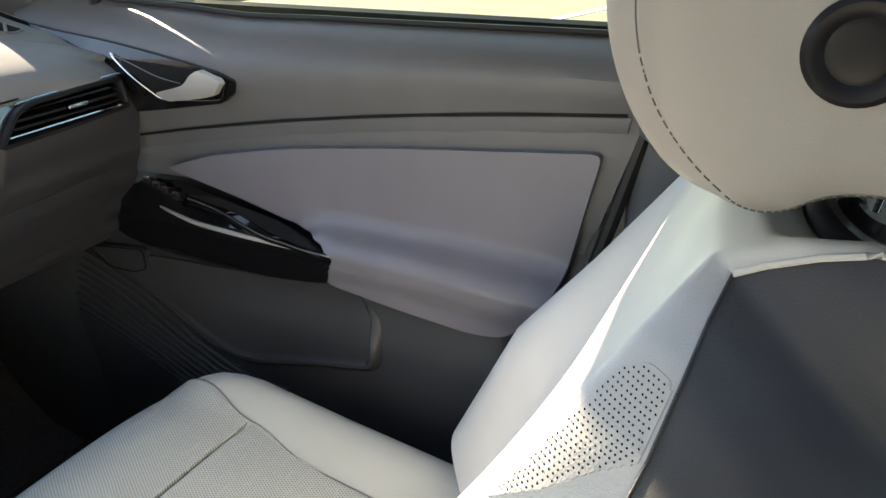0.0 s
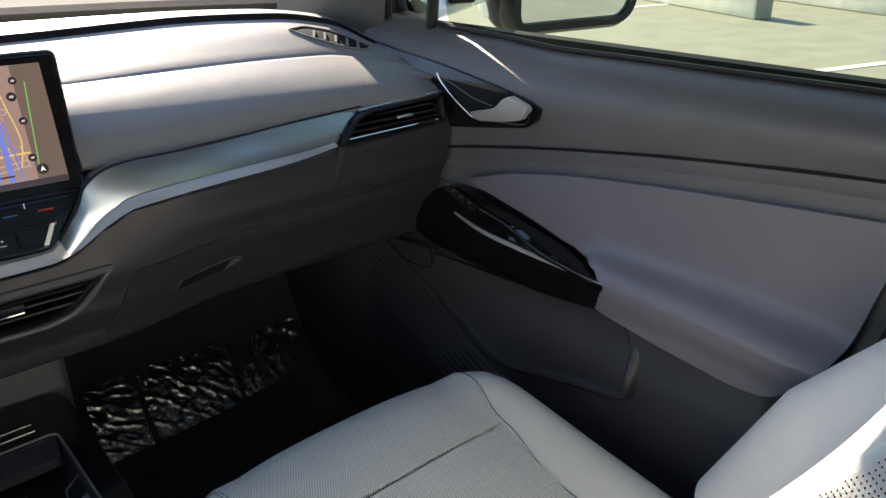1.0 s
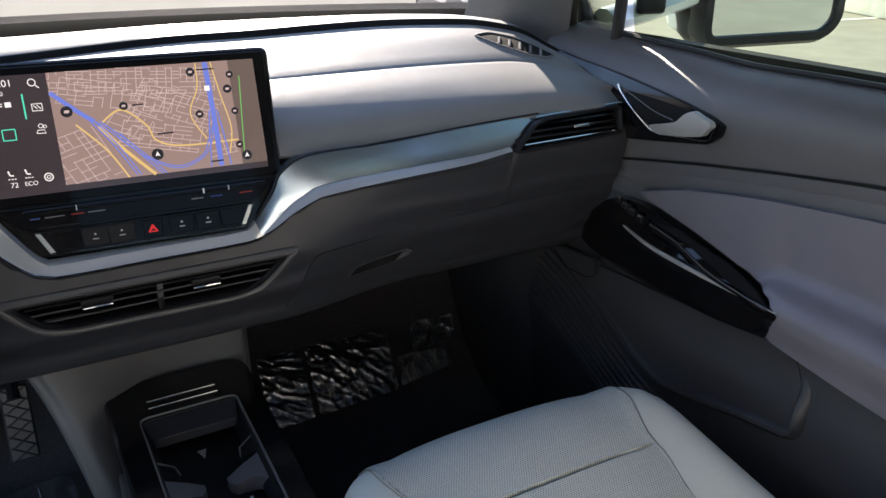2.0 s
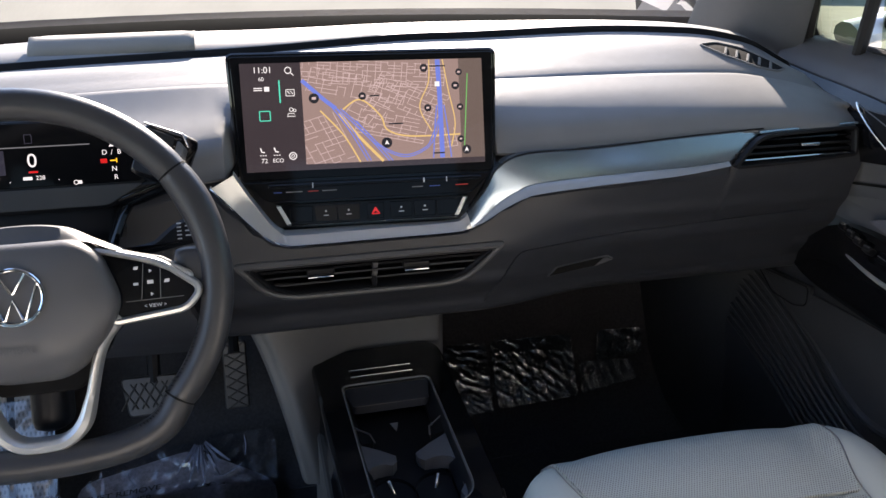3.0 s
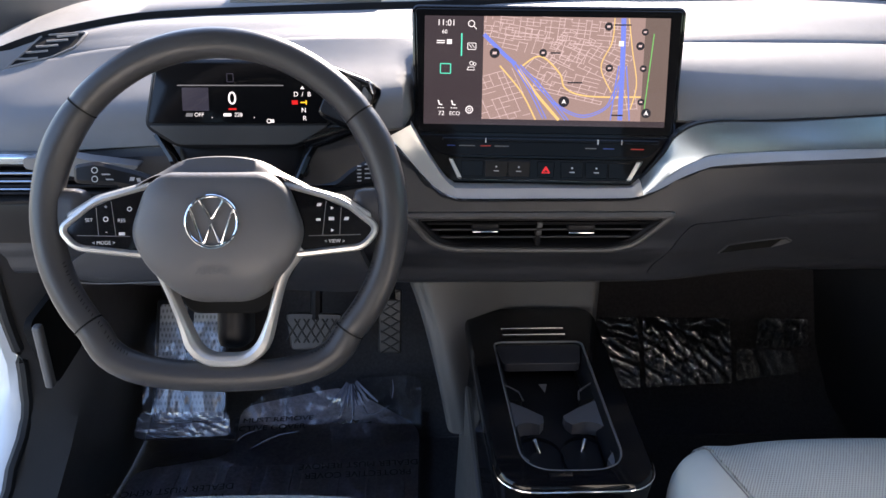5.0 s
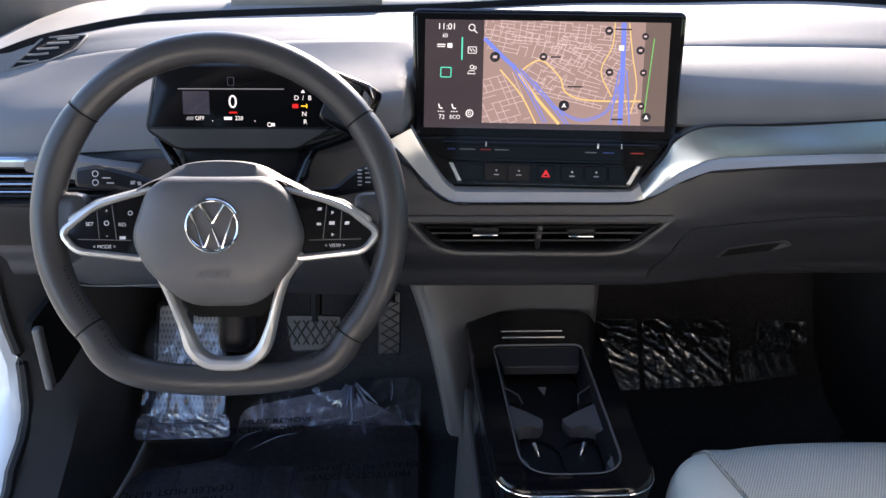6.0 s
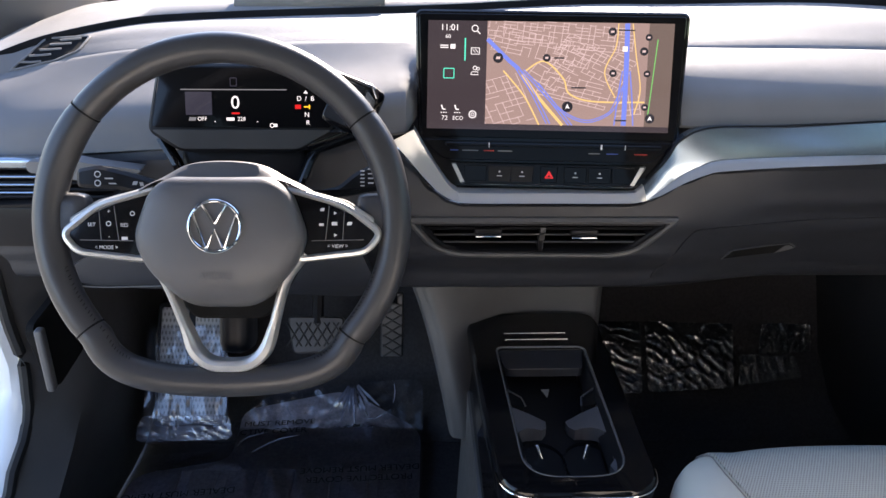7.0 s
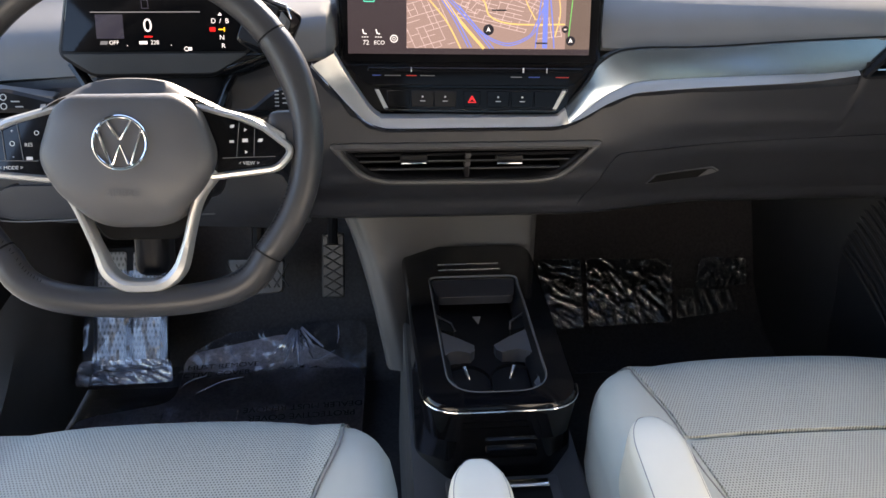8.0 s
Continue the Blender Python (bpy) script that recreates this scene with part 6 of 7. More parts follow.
        part("post_collar", loft([[cm2 @ Vector((a * f, b * f, h)) for a, b in oval] for f, h in ((1.02, -0.006), (1.0, 0.003), (0.9, 0.0065), (0.7, 0.007), (0.55, 0.004), (0.42, 0.006), (0.36, 0.010))], True, False, True), M_SATBLACK, s, "oval black post collar")
    bm_ = hm @ Matrix.Translation((-0.1270, -0.006, 0.062)) @ pose(0, 0, 0, 0, 0, -90)
    rings = [[bm_ @ Vector((r * math.cos(k * math.pi / 20), y, r * math.sin(k * math.pi / 20))) for k in range(40)] for r, y in ((0.0165, 0.004), (0.0158, -0.0015), (0.0140, -0.0030), (0.0115, -0.0028), (0.0102, -0.0018), (0.0094, -0.0012), (0.0088, -0.0014), (0.0080, -0.0016), (0.004, -0.0018))]
    part("button", loft(rings, True, False, True), M_SATBLACK, hr, "round black release button")
    # dashed stitching along the edge of the headrest's side
    ring_ = [Vector((-0.1205, q[0] * 0.990, 0.095 + (q[1] - 0.095) * 0.990)) for q in side_line]
    top = ring_.index(max(ring_, key=lambda q: q.z))
    seam = spline((ring_[top:] + ring_[:top])[len(ring_) // 4 - 8:] + (ring_[top:] + ring_[:top])[:30], 330) if len(ring_) else []
    if full:
        st = [tube([hm @ seam[i], hm @ seam[i + 1], hm @ seam[i + 2]], 0.00045, 5) for i in range(0, 326, 3)]
        tagged(part("stitching", merge(*st), M_KICK, hr), kind="stuff")
    # folding armrest on the inner side
    ar = Matrix.Translation(arm) @ pose(0, 0, 0, 6, 0, 0)
    secs, rim = [], []
    for y, q in [(y, 0.0) for y in span(-0.15, 0.105, 6)] + [(0.105 + 0.045 * math.sin(radians(q)), radians(q)) for q in span(8, 86, 12)]:
        w, top, low = 0.027 * math.cos(q) ** 0.8, 0.040 - 0.009 * (1 - math.cos(q)), -0.040 + 0.016 * (1 - math.cos(q))
        r = min(0.013, w * 0.7)
        secs.append([ar @ Vector((x, y, z)) for x, z in rounded([(-w, low), (w, low), (w, top), (-w, top)], r, 5)])
        rim.append((w - r * 0.35, y, top - r * 0.22))
    a = part("armrest", loft(secs, True, False, True), M_ARM, s, "pale leatherette folding armrest")
    for sx in (-1, 1):
        part("seam", tube([ar @ Vector((sx * x, y, z)) for x, y, z in rim], 0.0008, 5), M_HEAD, a)
    return s


seat("car_seat", "light grey front passenger seat with perforated fabric cushion", (0.355, 0.074, 0.0), 25, "grey perforated honeycomb fabric panel", (0.134, -0.299, 0.395), True)
seat("car_seat", "light grey driver seat with perforated fabric cushion", (-0.330, -0.008, 0.0), 42, "grey perforated honeycomb fabric panel", (-0.028, -0.342, 0.393), False)


# ---- passenger door ----
def door_line(y):
    """Height of the joint line that rises along the door."""
    return 0.6540 - 0.1675 * y - 0.094 * y * y


def belt(y):
    """Height of the door's top edge at the glass."""
    return lerp_table([(-0.5, 0.781), (-0.08, 0.778), (0.05, 0.776), (0.2, 0.783), (0.336, 0.789), (0.5, 0.797)], y)[0]


def door_x(y, z):
    """Inner face of the passenger door."""
    line_z = door_line(y)
    if z > line_z:
        u = (z - line_z) / max(0.02, 0.785 - line_z)
        return 0.722 - 0.020 * math.sin(min(1, u) * math.pi) + 0.038 * (max(0, u - 0.50) / 0.50) ** 1.6 - 0.020 * max(0.0, (y - 0.30) / 0.17) ** 1.5
    return 0.722


def pad_x(y, z):
    """The leatherette insert, with its elbow ledge."""
    k = lerp_table([(-0.45, 0.3), (-0.38, 0.9), (-0.34, 1.0), (-0.11, 1.0), (-0.085, 0.85), (-0.06, 0.35), (-0.03, 0.05), (0.2, 0.0)], y)[0]
    out = lerp_table([(0.42, 0.030), (0.46, 0.034), (0.500, 0.0450), (0.508, 0.0468), (0.513, 0.0455), (0.519, 0.0400), (0.543, 0.0065), (0.551, 0.0010), (0.565, 0.0), (0.68, 0.0)], z + 0.06 * max(0.0, -0.25 - y))[0]
    return door_x(y, z) - 0.010 - k * out - 0.006 * (1 - k) * min(1.0, max(0.0, (0.66 - z) / 0.10))


def passenger_door():
    d = thing("passenger_door", "closed charcoal car door panel with leatherette insert", "car door", at=(0.74, 0, 0.1))
    ys = span(0.470, -0.47, 56)
    secs = []
    for y in ys:
        zs = [belt(y), belt(y) - 0.006, belt(y) - 0.013, 0.757, 0.748, 0.738, 0.728, 0.715, 0.70, 0.68, 0.66, 0.64, 0.62, 0.60, 0.58]
        row = [(0.80, y, zs[0] - 0.006), (0.770, y, zs[0])]
        for z in zs[1:]:
            yy = y + (0.062 * (0.70 - z) / 0.19 if y < -0.40 else 0)
            row.append((min(0.767, door_x(y, z) + (0.009 if z > belt(y) - 0.007 else 0.0)), yy, z))
        secs.append(row)
    secs = [[(x + 0.030, y + 0.010, z - 0.004) for x, y, z in secs[0]], [(x + 0.006, y + 0.007, z - 0.001) for x, y, z in secs[0]]] + secs
    part("upper_panel", loft(secs), M_DOORUP, d, "charcoal soft upper door panel")
    secs = []
    for y in ys:
        row = []
        for z in span(0.60, 0.06, 24):
            low = lerp_table([(0.0, 0.70), (0.17, 0.69), (0.30, 0.684), (0.36, 0.694), (0.44, 0.712), (0.60, 0.732)], z)[0]
            yy = y + (0.075 * min(1.0, (0.70 - z) / 0.25) if y < -0.40 else 0)
            row.append((low, yy, z))
        secs.append(row)
    part("lower_panel", loft(secs), M_DOORLOW, d, "black plastic lower door panel")
    # mid band under the line
    band = [(y, door_line(y) - 0.001) for y in span(0.60, -0.459, 14)] + [(-0.435, 0.60), (-0.40, 0.50), (0.0, 0.50), (0.3, 0.50), (0.60, 0.45)]
    part("mid_band", patch(band, lambda a, b: (door_x(a, b) - 0.004 + min(0.009, 0.7 * max(0.0, door_line(a) - b - 0.013)), a, b), 0.012, (0.02, 0, 0)), M_DOORBAND, d, "grey plastic band")
    # thin black sheet draws the shadow that follows the joint
    part("line_shadow", loft([[(door_x(y, z) - 0.0048, y, z + 0.0035), (door_x(y, z) - 0.0048, y, z - 0.0005)] for y, z in [(y, door_line(y)) for y in span(-0.455, 0.243, 30)]]), M_DARK, d, "dark strip for the shadow along the joint line")
    pad = rounded([(0.19, 0.5705), (0.10, 0.600), (-0.02, 0.624), (-0.183, 0.645), (-0.434, 0.671), (-0.418, 0.60), (-0.40, 0.515), (-0.372, 0.474), (-0.345, 0.447), (-0.30, 0.440), (-0.20, 0.449), (-0.094, 0.463), (-0.117, 0.508), (-0.085, 0.522), (-0.02, 0.528), (0.06, 0.546)],
                  [0.01, 0.02, 0.05, 0.05, 0.012, 0.02, 0.05, 0.03, 0.03, 0.03, 0.03, 0.004, 0.004, 0.01, 0.01, 0.01])
    part("leatherette_insert", patch(pad, lambda a, b: (pad_x(a, b), a, b), 0.005, (0.016, 0, 0)), M_DOORPAD, d, "grey mauve leatherette insert with elbow ledge")
    # glossy black bezel with window switches and a bright strip
    def bez_x(a, b):
        return 0.712 - 0.040 * lerp_table([(0.42, 0.3), (0.46, 0.85), (0.50, 1.0), (0.515, 0.92), (0.53, 0.3), (0.56, 0.0)], b)[0] * lerp_table([(-0.12, 1.0), (0.1, 0.98), (0.24, 0.75), (0.35, 0.35)], a)[0]
    bez = rounded([(0.345, 0.520), (0.265, 0.533), (0.235, 0.549), (0.17, 0.552), (0.06, 0.535), (-0.05, 0.517), (-0.117, 0.5075), (-0.094, 0.4625), (0.02, 0.447), (0.12, 0.440), (0.20, 0.440), (0.27, 0.4465), (0.335, 0.466)], [0.02, 0.02, 0.02, 0.02, 0.01, 0.01, 0.003, 0.004, 0.02, 0.03, 0.03, 0.03, 0.03])
    z = part("grip_bezel", patch(bez, lambda a, b: (bez_x(a, b), a, b), 0.010, (0.03, 0, 0)), M_BLACK, d, "piano black grip bezel with bright strip")
    pts = spline([(bez_x(a, b) - 0.004, a, b) for a, b in ((0.190, 0.5200), (0.12, 0.5135), (0.05, 0.5100), (-0.03, 0.5085), (-0.113, 0.5075))], 40)
    part("bright_strip", tube(pts, [0.0010 + 0.0024 * math.sin(math.pi * min(1, i / 39 * 1.1)) ** 0.6 for i in range(40)], 8), M_SATIN, z, "bright satin strip")
    # no real hollow: a flat black patch gives the pull cup its shade
    grip = rounded([(0.15, 0.5385), (0.03, 0.524), (-0.06, 0.5135), (-0.09, 0.512), (-0.075, 0.519), (0.0, 0.5285), (0.09, 0.5415)], 0.003)
    part("grip_slot", patch(grip, lambda a, b: (bez_x(a, b) - 0.0035, a, b), 0.03, (0.004, 0, 0)), M_DARK, z, "black patch for the shade in the pull's hollow")
    # the pull: a flattened glossy bar in front of the slot, with a grey strip as its upper highlight
    pts = spline([(bez_x(a, b) - 0.010, a, b) for a, b in ((0.140, 0.5330), (0.08, 0.5265), (0.0, 0.5175), (-0.06, 0.5115), (-0.100, 0.5085))], 30)
    bar = part("pull_bar", tube(pts, [0.0058 - 0.0034 * i / 29 for i in range(30)], 10, flat=0.7), M_BLACK, z, "glossy black pull bar")
    part("bar_highlight", tube([p + Vector((-0.002, 0, 0.0052 - 0.003 * i / 29)) for i, p in enumerate(pts)], 0.0008, 6), M_TUNNEL, bar, "thin grey strip standing for the highlight on the bar")
    for k, (a, b) in enumerate(((0.222, 0.5470), (0.203, 0.5425), (0.184, 0.5385), (0.163, 0.5345))):
        sw = part("window_switch", rbox((0.020, 0.014, 0.010), 0.0025, 3, pose(bez_x(a, b) - 0.005, a, b, 0, 35, 0)), M_SATBLACK, z, "black window switch with a grey rocker top")
        part("rocker_top", rbox((0.012, 0.010, 0.003), 0.001, 2, pose(bez_x(a, b) - 0.009, a, b + 0.0055, 0, 35, 0)), M_KICK if k else M_CHROME, sw)
    # map pocket and the ribbed speaker field ahead of it
    pocket = rounded([(0.375, 0.413), (0.30, 0.418), (0.20, 0.425), (0.10, 0.428), (-0.05, 0.440), (-0.118, 0.446), (-0.148, 0.40), (-0.150, 0.349), (-0.06, 0.334), (0.02, 0.316), (0.075, 0.306), (0.14, 0.325), (0.24, 0.372)], [0.01, 0, 0.05, 0.05, 0.05, 0.02, 0.03, 0.012, 0.03, 0.03, 0.03, 0.03, 0.03])
    full = lambda b: max(0.15, min(1.0, (0.425 - b) / 0.05))
    secs = [[(low_door(p[1]) + 0.002 - dx * full(p[1]), p[0], p[1]) for p in inset(pocket, o)] for o, dx in ((-0.014, 0.0), (-0.010, 0.009), (-0.005, 0.013), (0.0, 0.013), (0.003, 0.009), (0.004, 0.0))]
    part("pocket_rim", loft(secs, True), M_DOORLOW, d, "rounded pocket lip")
    part("pocket_back", patch(pocket, lambda a, b: (low_door(b) - 0.0025 - 0.010 * max(0.0, (a - 0.05) / 0.33) ** 0.7, a, b), 0.02, (0.006, 0, 0)), M_DOORLOW, d, "dark door pocket")
    lid = rounded([(0.385, 0.418), (0.262, 0.432), (0.252, 0.405), (0.275, 0.396), (0.33, 0.395)], 0.008)
    part("pocket_tab", patch(lid, lambda a, b: (low_door(b) - 0.0105, a, b), 0.03, (0.006, 0, 0)), M_DOORLOW, d)
    ring = [(low_door(p[1]) - 0.0170, p[0], p[1]) for p in lid]
    part("tab_gap", tube(ring, 0.0011, 5, True), M_DARK, d)
    base = spline([(0.425, 0.405, 0), (0.330, 0.380, 0), (0.24, 0.345, 0), (0.16, 0.305, 0), (0.08, 0.272, 0), (0.0, 0.262, 0)], 40)
    for k in range(9):
        pts = [(low_door(p.y - 0.0125 * k) - 0.002, p.x + 0.006 * k, p.y - 0.0125 * k) for p in base if p.x + 0.006 * k < 0.435]
        part("speaker_rib", tube(pts, 0.0032, 6), M_DOORLOW, d)
    # release handle in its dark frame
    hz = lambda a, b: door_x(a, b) - 0.002
    fr = rounded([(0.455, 0.757), (0.365, 0.746), (0.295, 0.741), (0.231, 0.7365), (0.169, 0.7305), (0.111, 0.7245), (0.056, 0.7165), (0.033, 0.708), (0.039, 0.692), (0.059, 0.677), (0.167, 0.6575), (0.259, 0.643), (0.40, 0.630), (0.455, 0.66)],
                 [0.01, 0.03, 0.03, 0.03, 0.03, 0.03, 0.008, 0.005, 0.006, 0.008, 0.03, 0.03, 0.02, 0.02])
    h = part("handle_frame", patch(fr, lambda a, b: (hz(a, b) - 0.006, a, b), 0.012, (0.02, 0, 0)), M_BLACK, d, "piano black handle frame")
    bowl = rounded([(0.232, 0.7215), (0.155, 0.7205), (0.070, 0.716), (0.050, 0.711), (0.055, 0.698), (0.070, 0.685), (0.140, 0.679), (0.165, 0.678)], 0.006)
    part("bowl", patch(bowl, lambda a, b: (hz(a, b) - 0.0072, a, b), 0.012, (0.001, 0, 0)), M_DARK, h, "dark finger bowl")
    out = [(hz(a, b) - 0.0085, a, b) for a, b in ((0.250, 0.727), (0.235, 0.717), (0.20, 0.697), (0.172, 0.680), (0.163, 0.6755), (0.150, 0.6745), (0.11, 0.677), (0.062, 0.682), (0.050, 0.694), (0.042, 0.707))]
    part("frame_line", tube(spline(out, 50), [0.0016 - 0.0006 * i / 49 for i in range(50)], 6), M_CHROME, h, "thin chrome line")
    fold = [(hz(a, b) - 0.0085, a, b) for a, b in ((0.246, 0.7255), (0.205, 0.7165), (0.160, 0.7050), (0.120, 0.6990))]
    part("bowl_edge", tube(spline(fold, 24), 0.0008, 6), M_TUNNEL, h, "thin grey fold of the bowl")
    lever = [(0.160, 0.6845), (0.130, 0.6925), (0.101, 0.7015), (0.087, 0.7155), (0.075, 0.7215), (0.042, 0.7135), (0.039, 0.708), (0.056, 0.691), (0.075, 0.686), (0.143, 0.6735), (0.156, 0.676)]
    lv = rounded(lever, [0.002, 0.02, 0.008, 0.004, 0.003, 0.004, 0.004, 0.006, 0.01, 0.004, 0.003])
    part("handle", patch(lv, lambda a, b: (hz(a, b) - 0.022 + 0.10 * max(0, a - 0.11) + 0.35 * max(0, (0.6935 - 0.10 * (a - 0.10)) - b), a, b), 0.005, (0.010, 0, 0)), M_SATIN, h, "satin chrome door lever")
    # window glass and its black seal
    secs = []
    for y in span(0.30, -0.52, 14):
        top = 1.13 if y < 0.1 else 1.13 - (y - 0.1) * 1.2
        secs.append([(0.772, y, 0.775), (0.75, y, 0.90), (0.69, y, max(0.95, top))])
    part("window_glass", loft(secs), M_PANE, d, "green tinted side window")
    part("window_seal", tube([(0.766, y, belt(y) + 0.001) for y in span(0.32, -0.50, 20)], 0.0042, 6), M_RUBBER, d, "black rubber window seal")
    part("division_bar", tube([(0.766, 0.338, 0.78), (0.752, 0.315, 0.855), (0.72, 0.265, 0.99)], 0.010, 8), M_RUBBER, d, "black upright window bar")
    secs = []
    for y in span(0.46, 0.335, 6):
        secs.append([(0.772, y, 0.785), (0.75, y - 0.02, 0.86), (0.72, y - 0.06, 0.98)])
    part("quarter_glass", loft(secs), M_PANE, d, "small fixed corner window")
    part("corner_bar", tube([(0.764, 0.456, 0.785), (0.752, 0.440, 0.86), (0.72, 0.385, 0.99)], 0.011, 8), M_RUBBER, d, "black front window bar")
    part("edge_seal", tube([(0.735, -0.478, 0.78), (0.728, -0.474, 0.70), (0.722, -0.42, 0.50), (0.70, -0.40, 0.30)], 0.008, 8), M_RUBBER, d, "black rubber door seal")


def low_door(z):
    return lerp_table([(0.0, 0.70), (0.17, 0.69), (0.30, 0.684), (0.36, 0.694), (0.44, 0.712), (0.60, 0.732)], z)[0]


passenger_door()


def door_mirror():
    m = thing("door_mirror", "white and black outside mirror beside the passenger window", "door mirror", at=(0.95, 0.30, 0.8))
    h = Matrix.Translation((1.090, 0.355, 0.846)) @ pose(0, 0, 0, 3, 0, -14)
    part("housing", rbox((0.29, 0.11, 0.18), 0.05, 8, h, lambda v, u: (v.x, v.y, v.z * (1 - 0.12 * u[0]))), M_SATBLACK, m, "black mirror housing")
    part("cap", rbox((0.285, 0.07, 0.175), 0.03, 6, h @ Matrix.Translation((0, 0.035, 0.006))), M_WHITECAR, m, "white painted mirror cap")
    gl = rounded([(-0.125, 0.072), (0.125, 0.066), (0.132, -0.050), (0.11, -0.072), (-0.118, -0.076)], 0.02)
    part("mirror_glass", plate(gl, 0.003, h @ Matrix.Translation((0, -0.0585, 0)), 0.001), M_MIRROR, m, "bluish mirror glass")
    secs = [[h @ Vector((p[0], y, p[1])) for p in inset(gl, o)] for o, y in ((0.004, -0.059), (0.002, -0.066), (-0.012, -0.066), (-0.020, -0.052), (-0.018, -0.02))]
    part("rim", loft(secs, True), M_SATBLACK, m, "black mirror rim")
    part("foot", tube([(0.79, 0.40, 0.80), (0.86, 0.39, 0.815), (0.95, 0.37, 0.84)], 0.036, 10, flat=0.6), M_WHITECAR, m, "white mirror foot")
    part("slot", rbox((0.05, 0.02, 0.045), 0.008, 3, pose(0.845, 0.352, 0.835, 0, 0, -20)), M_SATBLACK, m, "black mirror hinge slot")


door_mirror()


def flank():
    secs = []
    for z in span(0.765, -0.25, 9):
        x = 0.835 + 0.05 * math.sin((0.765 - z) / 1.0 * math.pi)
        secs.append([(x, y, z) for y in span(1.2, -2.6, 12)])
    f = thing("car_flank", "white painted outer side of the car below the windows", "car body", at=(0.85, -0.5, 0))
    part("skin", loft(secs), M_WHITECAR, f)
    part("screen_pillar", tube([(0.795, 0.520, 0.76), (0.782, 0.497, 0.86), (0.745, 0.43, 1.0)], 0.015, 10), M_WHITECAR, f, "white painted windscreen pillar")
    part("belt_moulding", tube([(0.825, y, 0.772) for y in span(0.55, -2.4, 12)], 0.012, 8), M_SATBLACK, f)


flank()


def passenger_kick():
    secs = []
    for z in span(0.66, 0.0, 10):
        secs.append([(0.715, 0.36, z), (0.70, 0.40, z), (0.675, 0.46, z), (0.665, 0.56, z), (0.66, 0.85, z), (0.80, 0.85, z), (0.80, 0.36, z)])
    k = part("kick_panel_wall", loft(secs, True, False, True), M_DOORLOW)
    tagged(k, "black plastic kick panel beside the passenger footwell", "side trim", kind="structure")


passenger_kick()


# ---- driver's side opening ----
def flange_y(z):
    return lerp_table([(0.0, 0.05), (0.10, 0.12), (0.167, 0.215), (0.19, 0.262), (0.229, 0.298), (0.30, 0.312), (0.388, 0.302), (0.80, 0.295)], z)[0]


def driver_side():
    p = thing("driver_side_trim", "charcoal footwell side trim at the open driver door", "side trim", at=(-0.72, 0.3, 0))
    secs = []
    for z in span(0.60, 0.0, 16):
        fold = flange_y(z) + 0.014
        secs.append([(-0.745, fold - 0.012, z), (-0.735, fold, z), (-0.715, fold + 0.03, z), (-0.69, fold + 0.06, z), (-0.672, 0.42, z), (-0.672, 0.60, z), (-0.68, 0.78, z)])
    part("kick_panel", loft(secs), M_KICK, p)
    part("door_seal", tube([(-0.748, flange_y(z) + 0.004, z) for z in span(0.62, 0.0, 30)], 0.009, 8), M_RUBBER, p, "black rubber door seal")
    r = rounded([(0.20, 0.405), (0.33, 0.415), (0.36, 0.33), (0.34, 0.295), (0.23, 0.285)], 0.02)
    part("pull_recess", patch(r, lambda a, b: (-0.680 + 0.03 * (a < 0.0), a + 0.04, b), 0.04, (-0.01, 0, 0)), M_DARK, p, "dark bonnet release recess")
    part("pull_lever", rbox((0.012, 0.014, 0.105), 0.004, 4, pose(-0.672, 0.245, 0.352, 4, 3, 0)), M_TUNNEL, p, "grey release lever")
    b = thing("door_frame", "white painted body flange around the open driver door", "door frame", at=(-0.8, 0.3, 0))
    secs = []
    for z in span(0.80, -0.05, 18):
        fold = flange_y(z)
        secs.append([(-0.753, fold + 0.004, z), (-0.765, fold - 0.006, z), (-0.80, fold - 0.004, z), (-0.835, fold + 0.02, z), (-0.85, fold + 0.10, z)])
    part("flange", loft(secs), M_WHITECAR, b)
    part("sill", rbox((0.12, 1.3, 0.10), 0.03, 4, pose(-0.80, -0.45, -0.03)), M_WHITECAR, b)


driver_side()


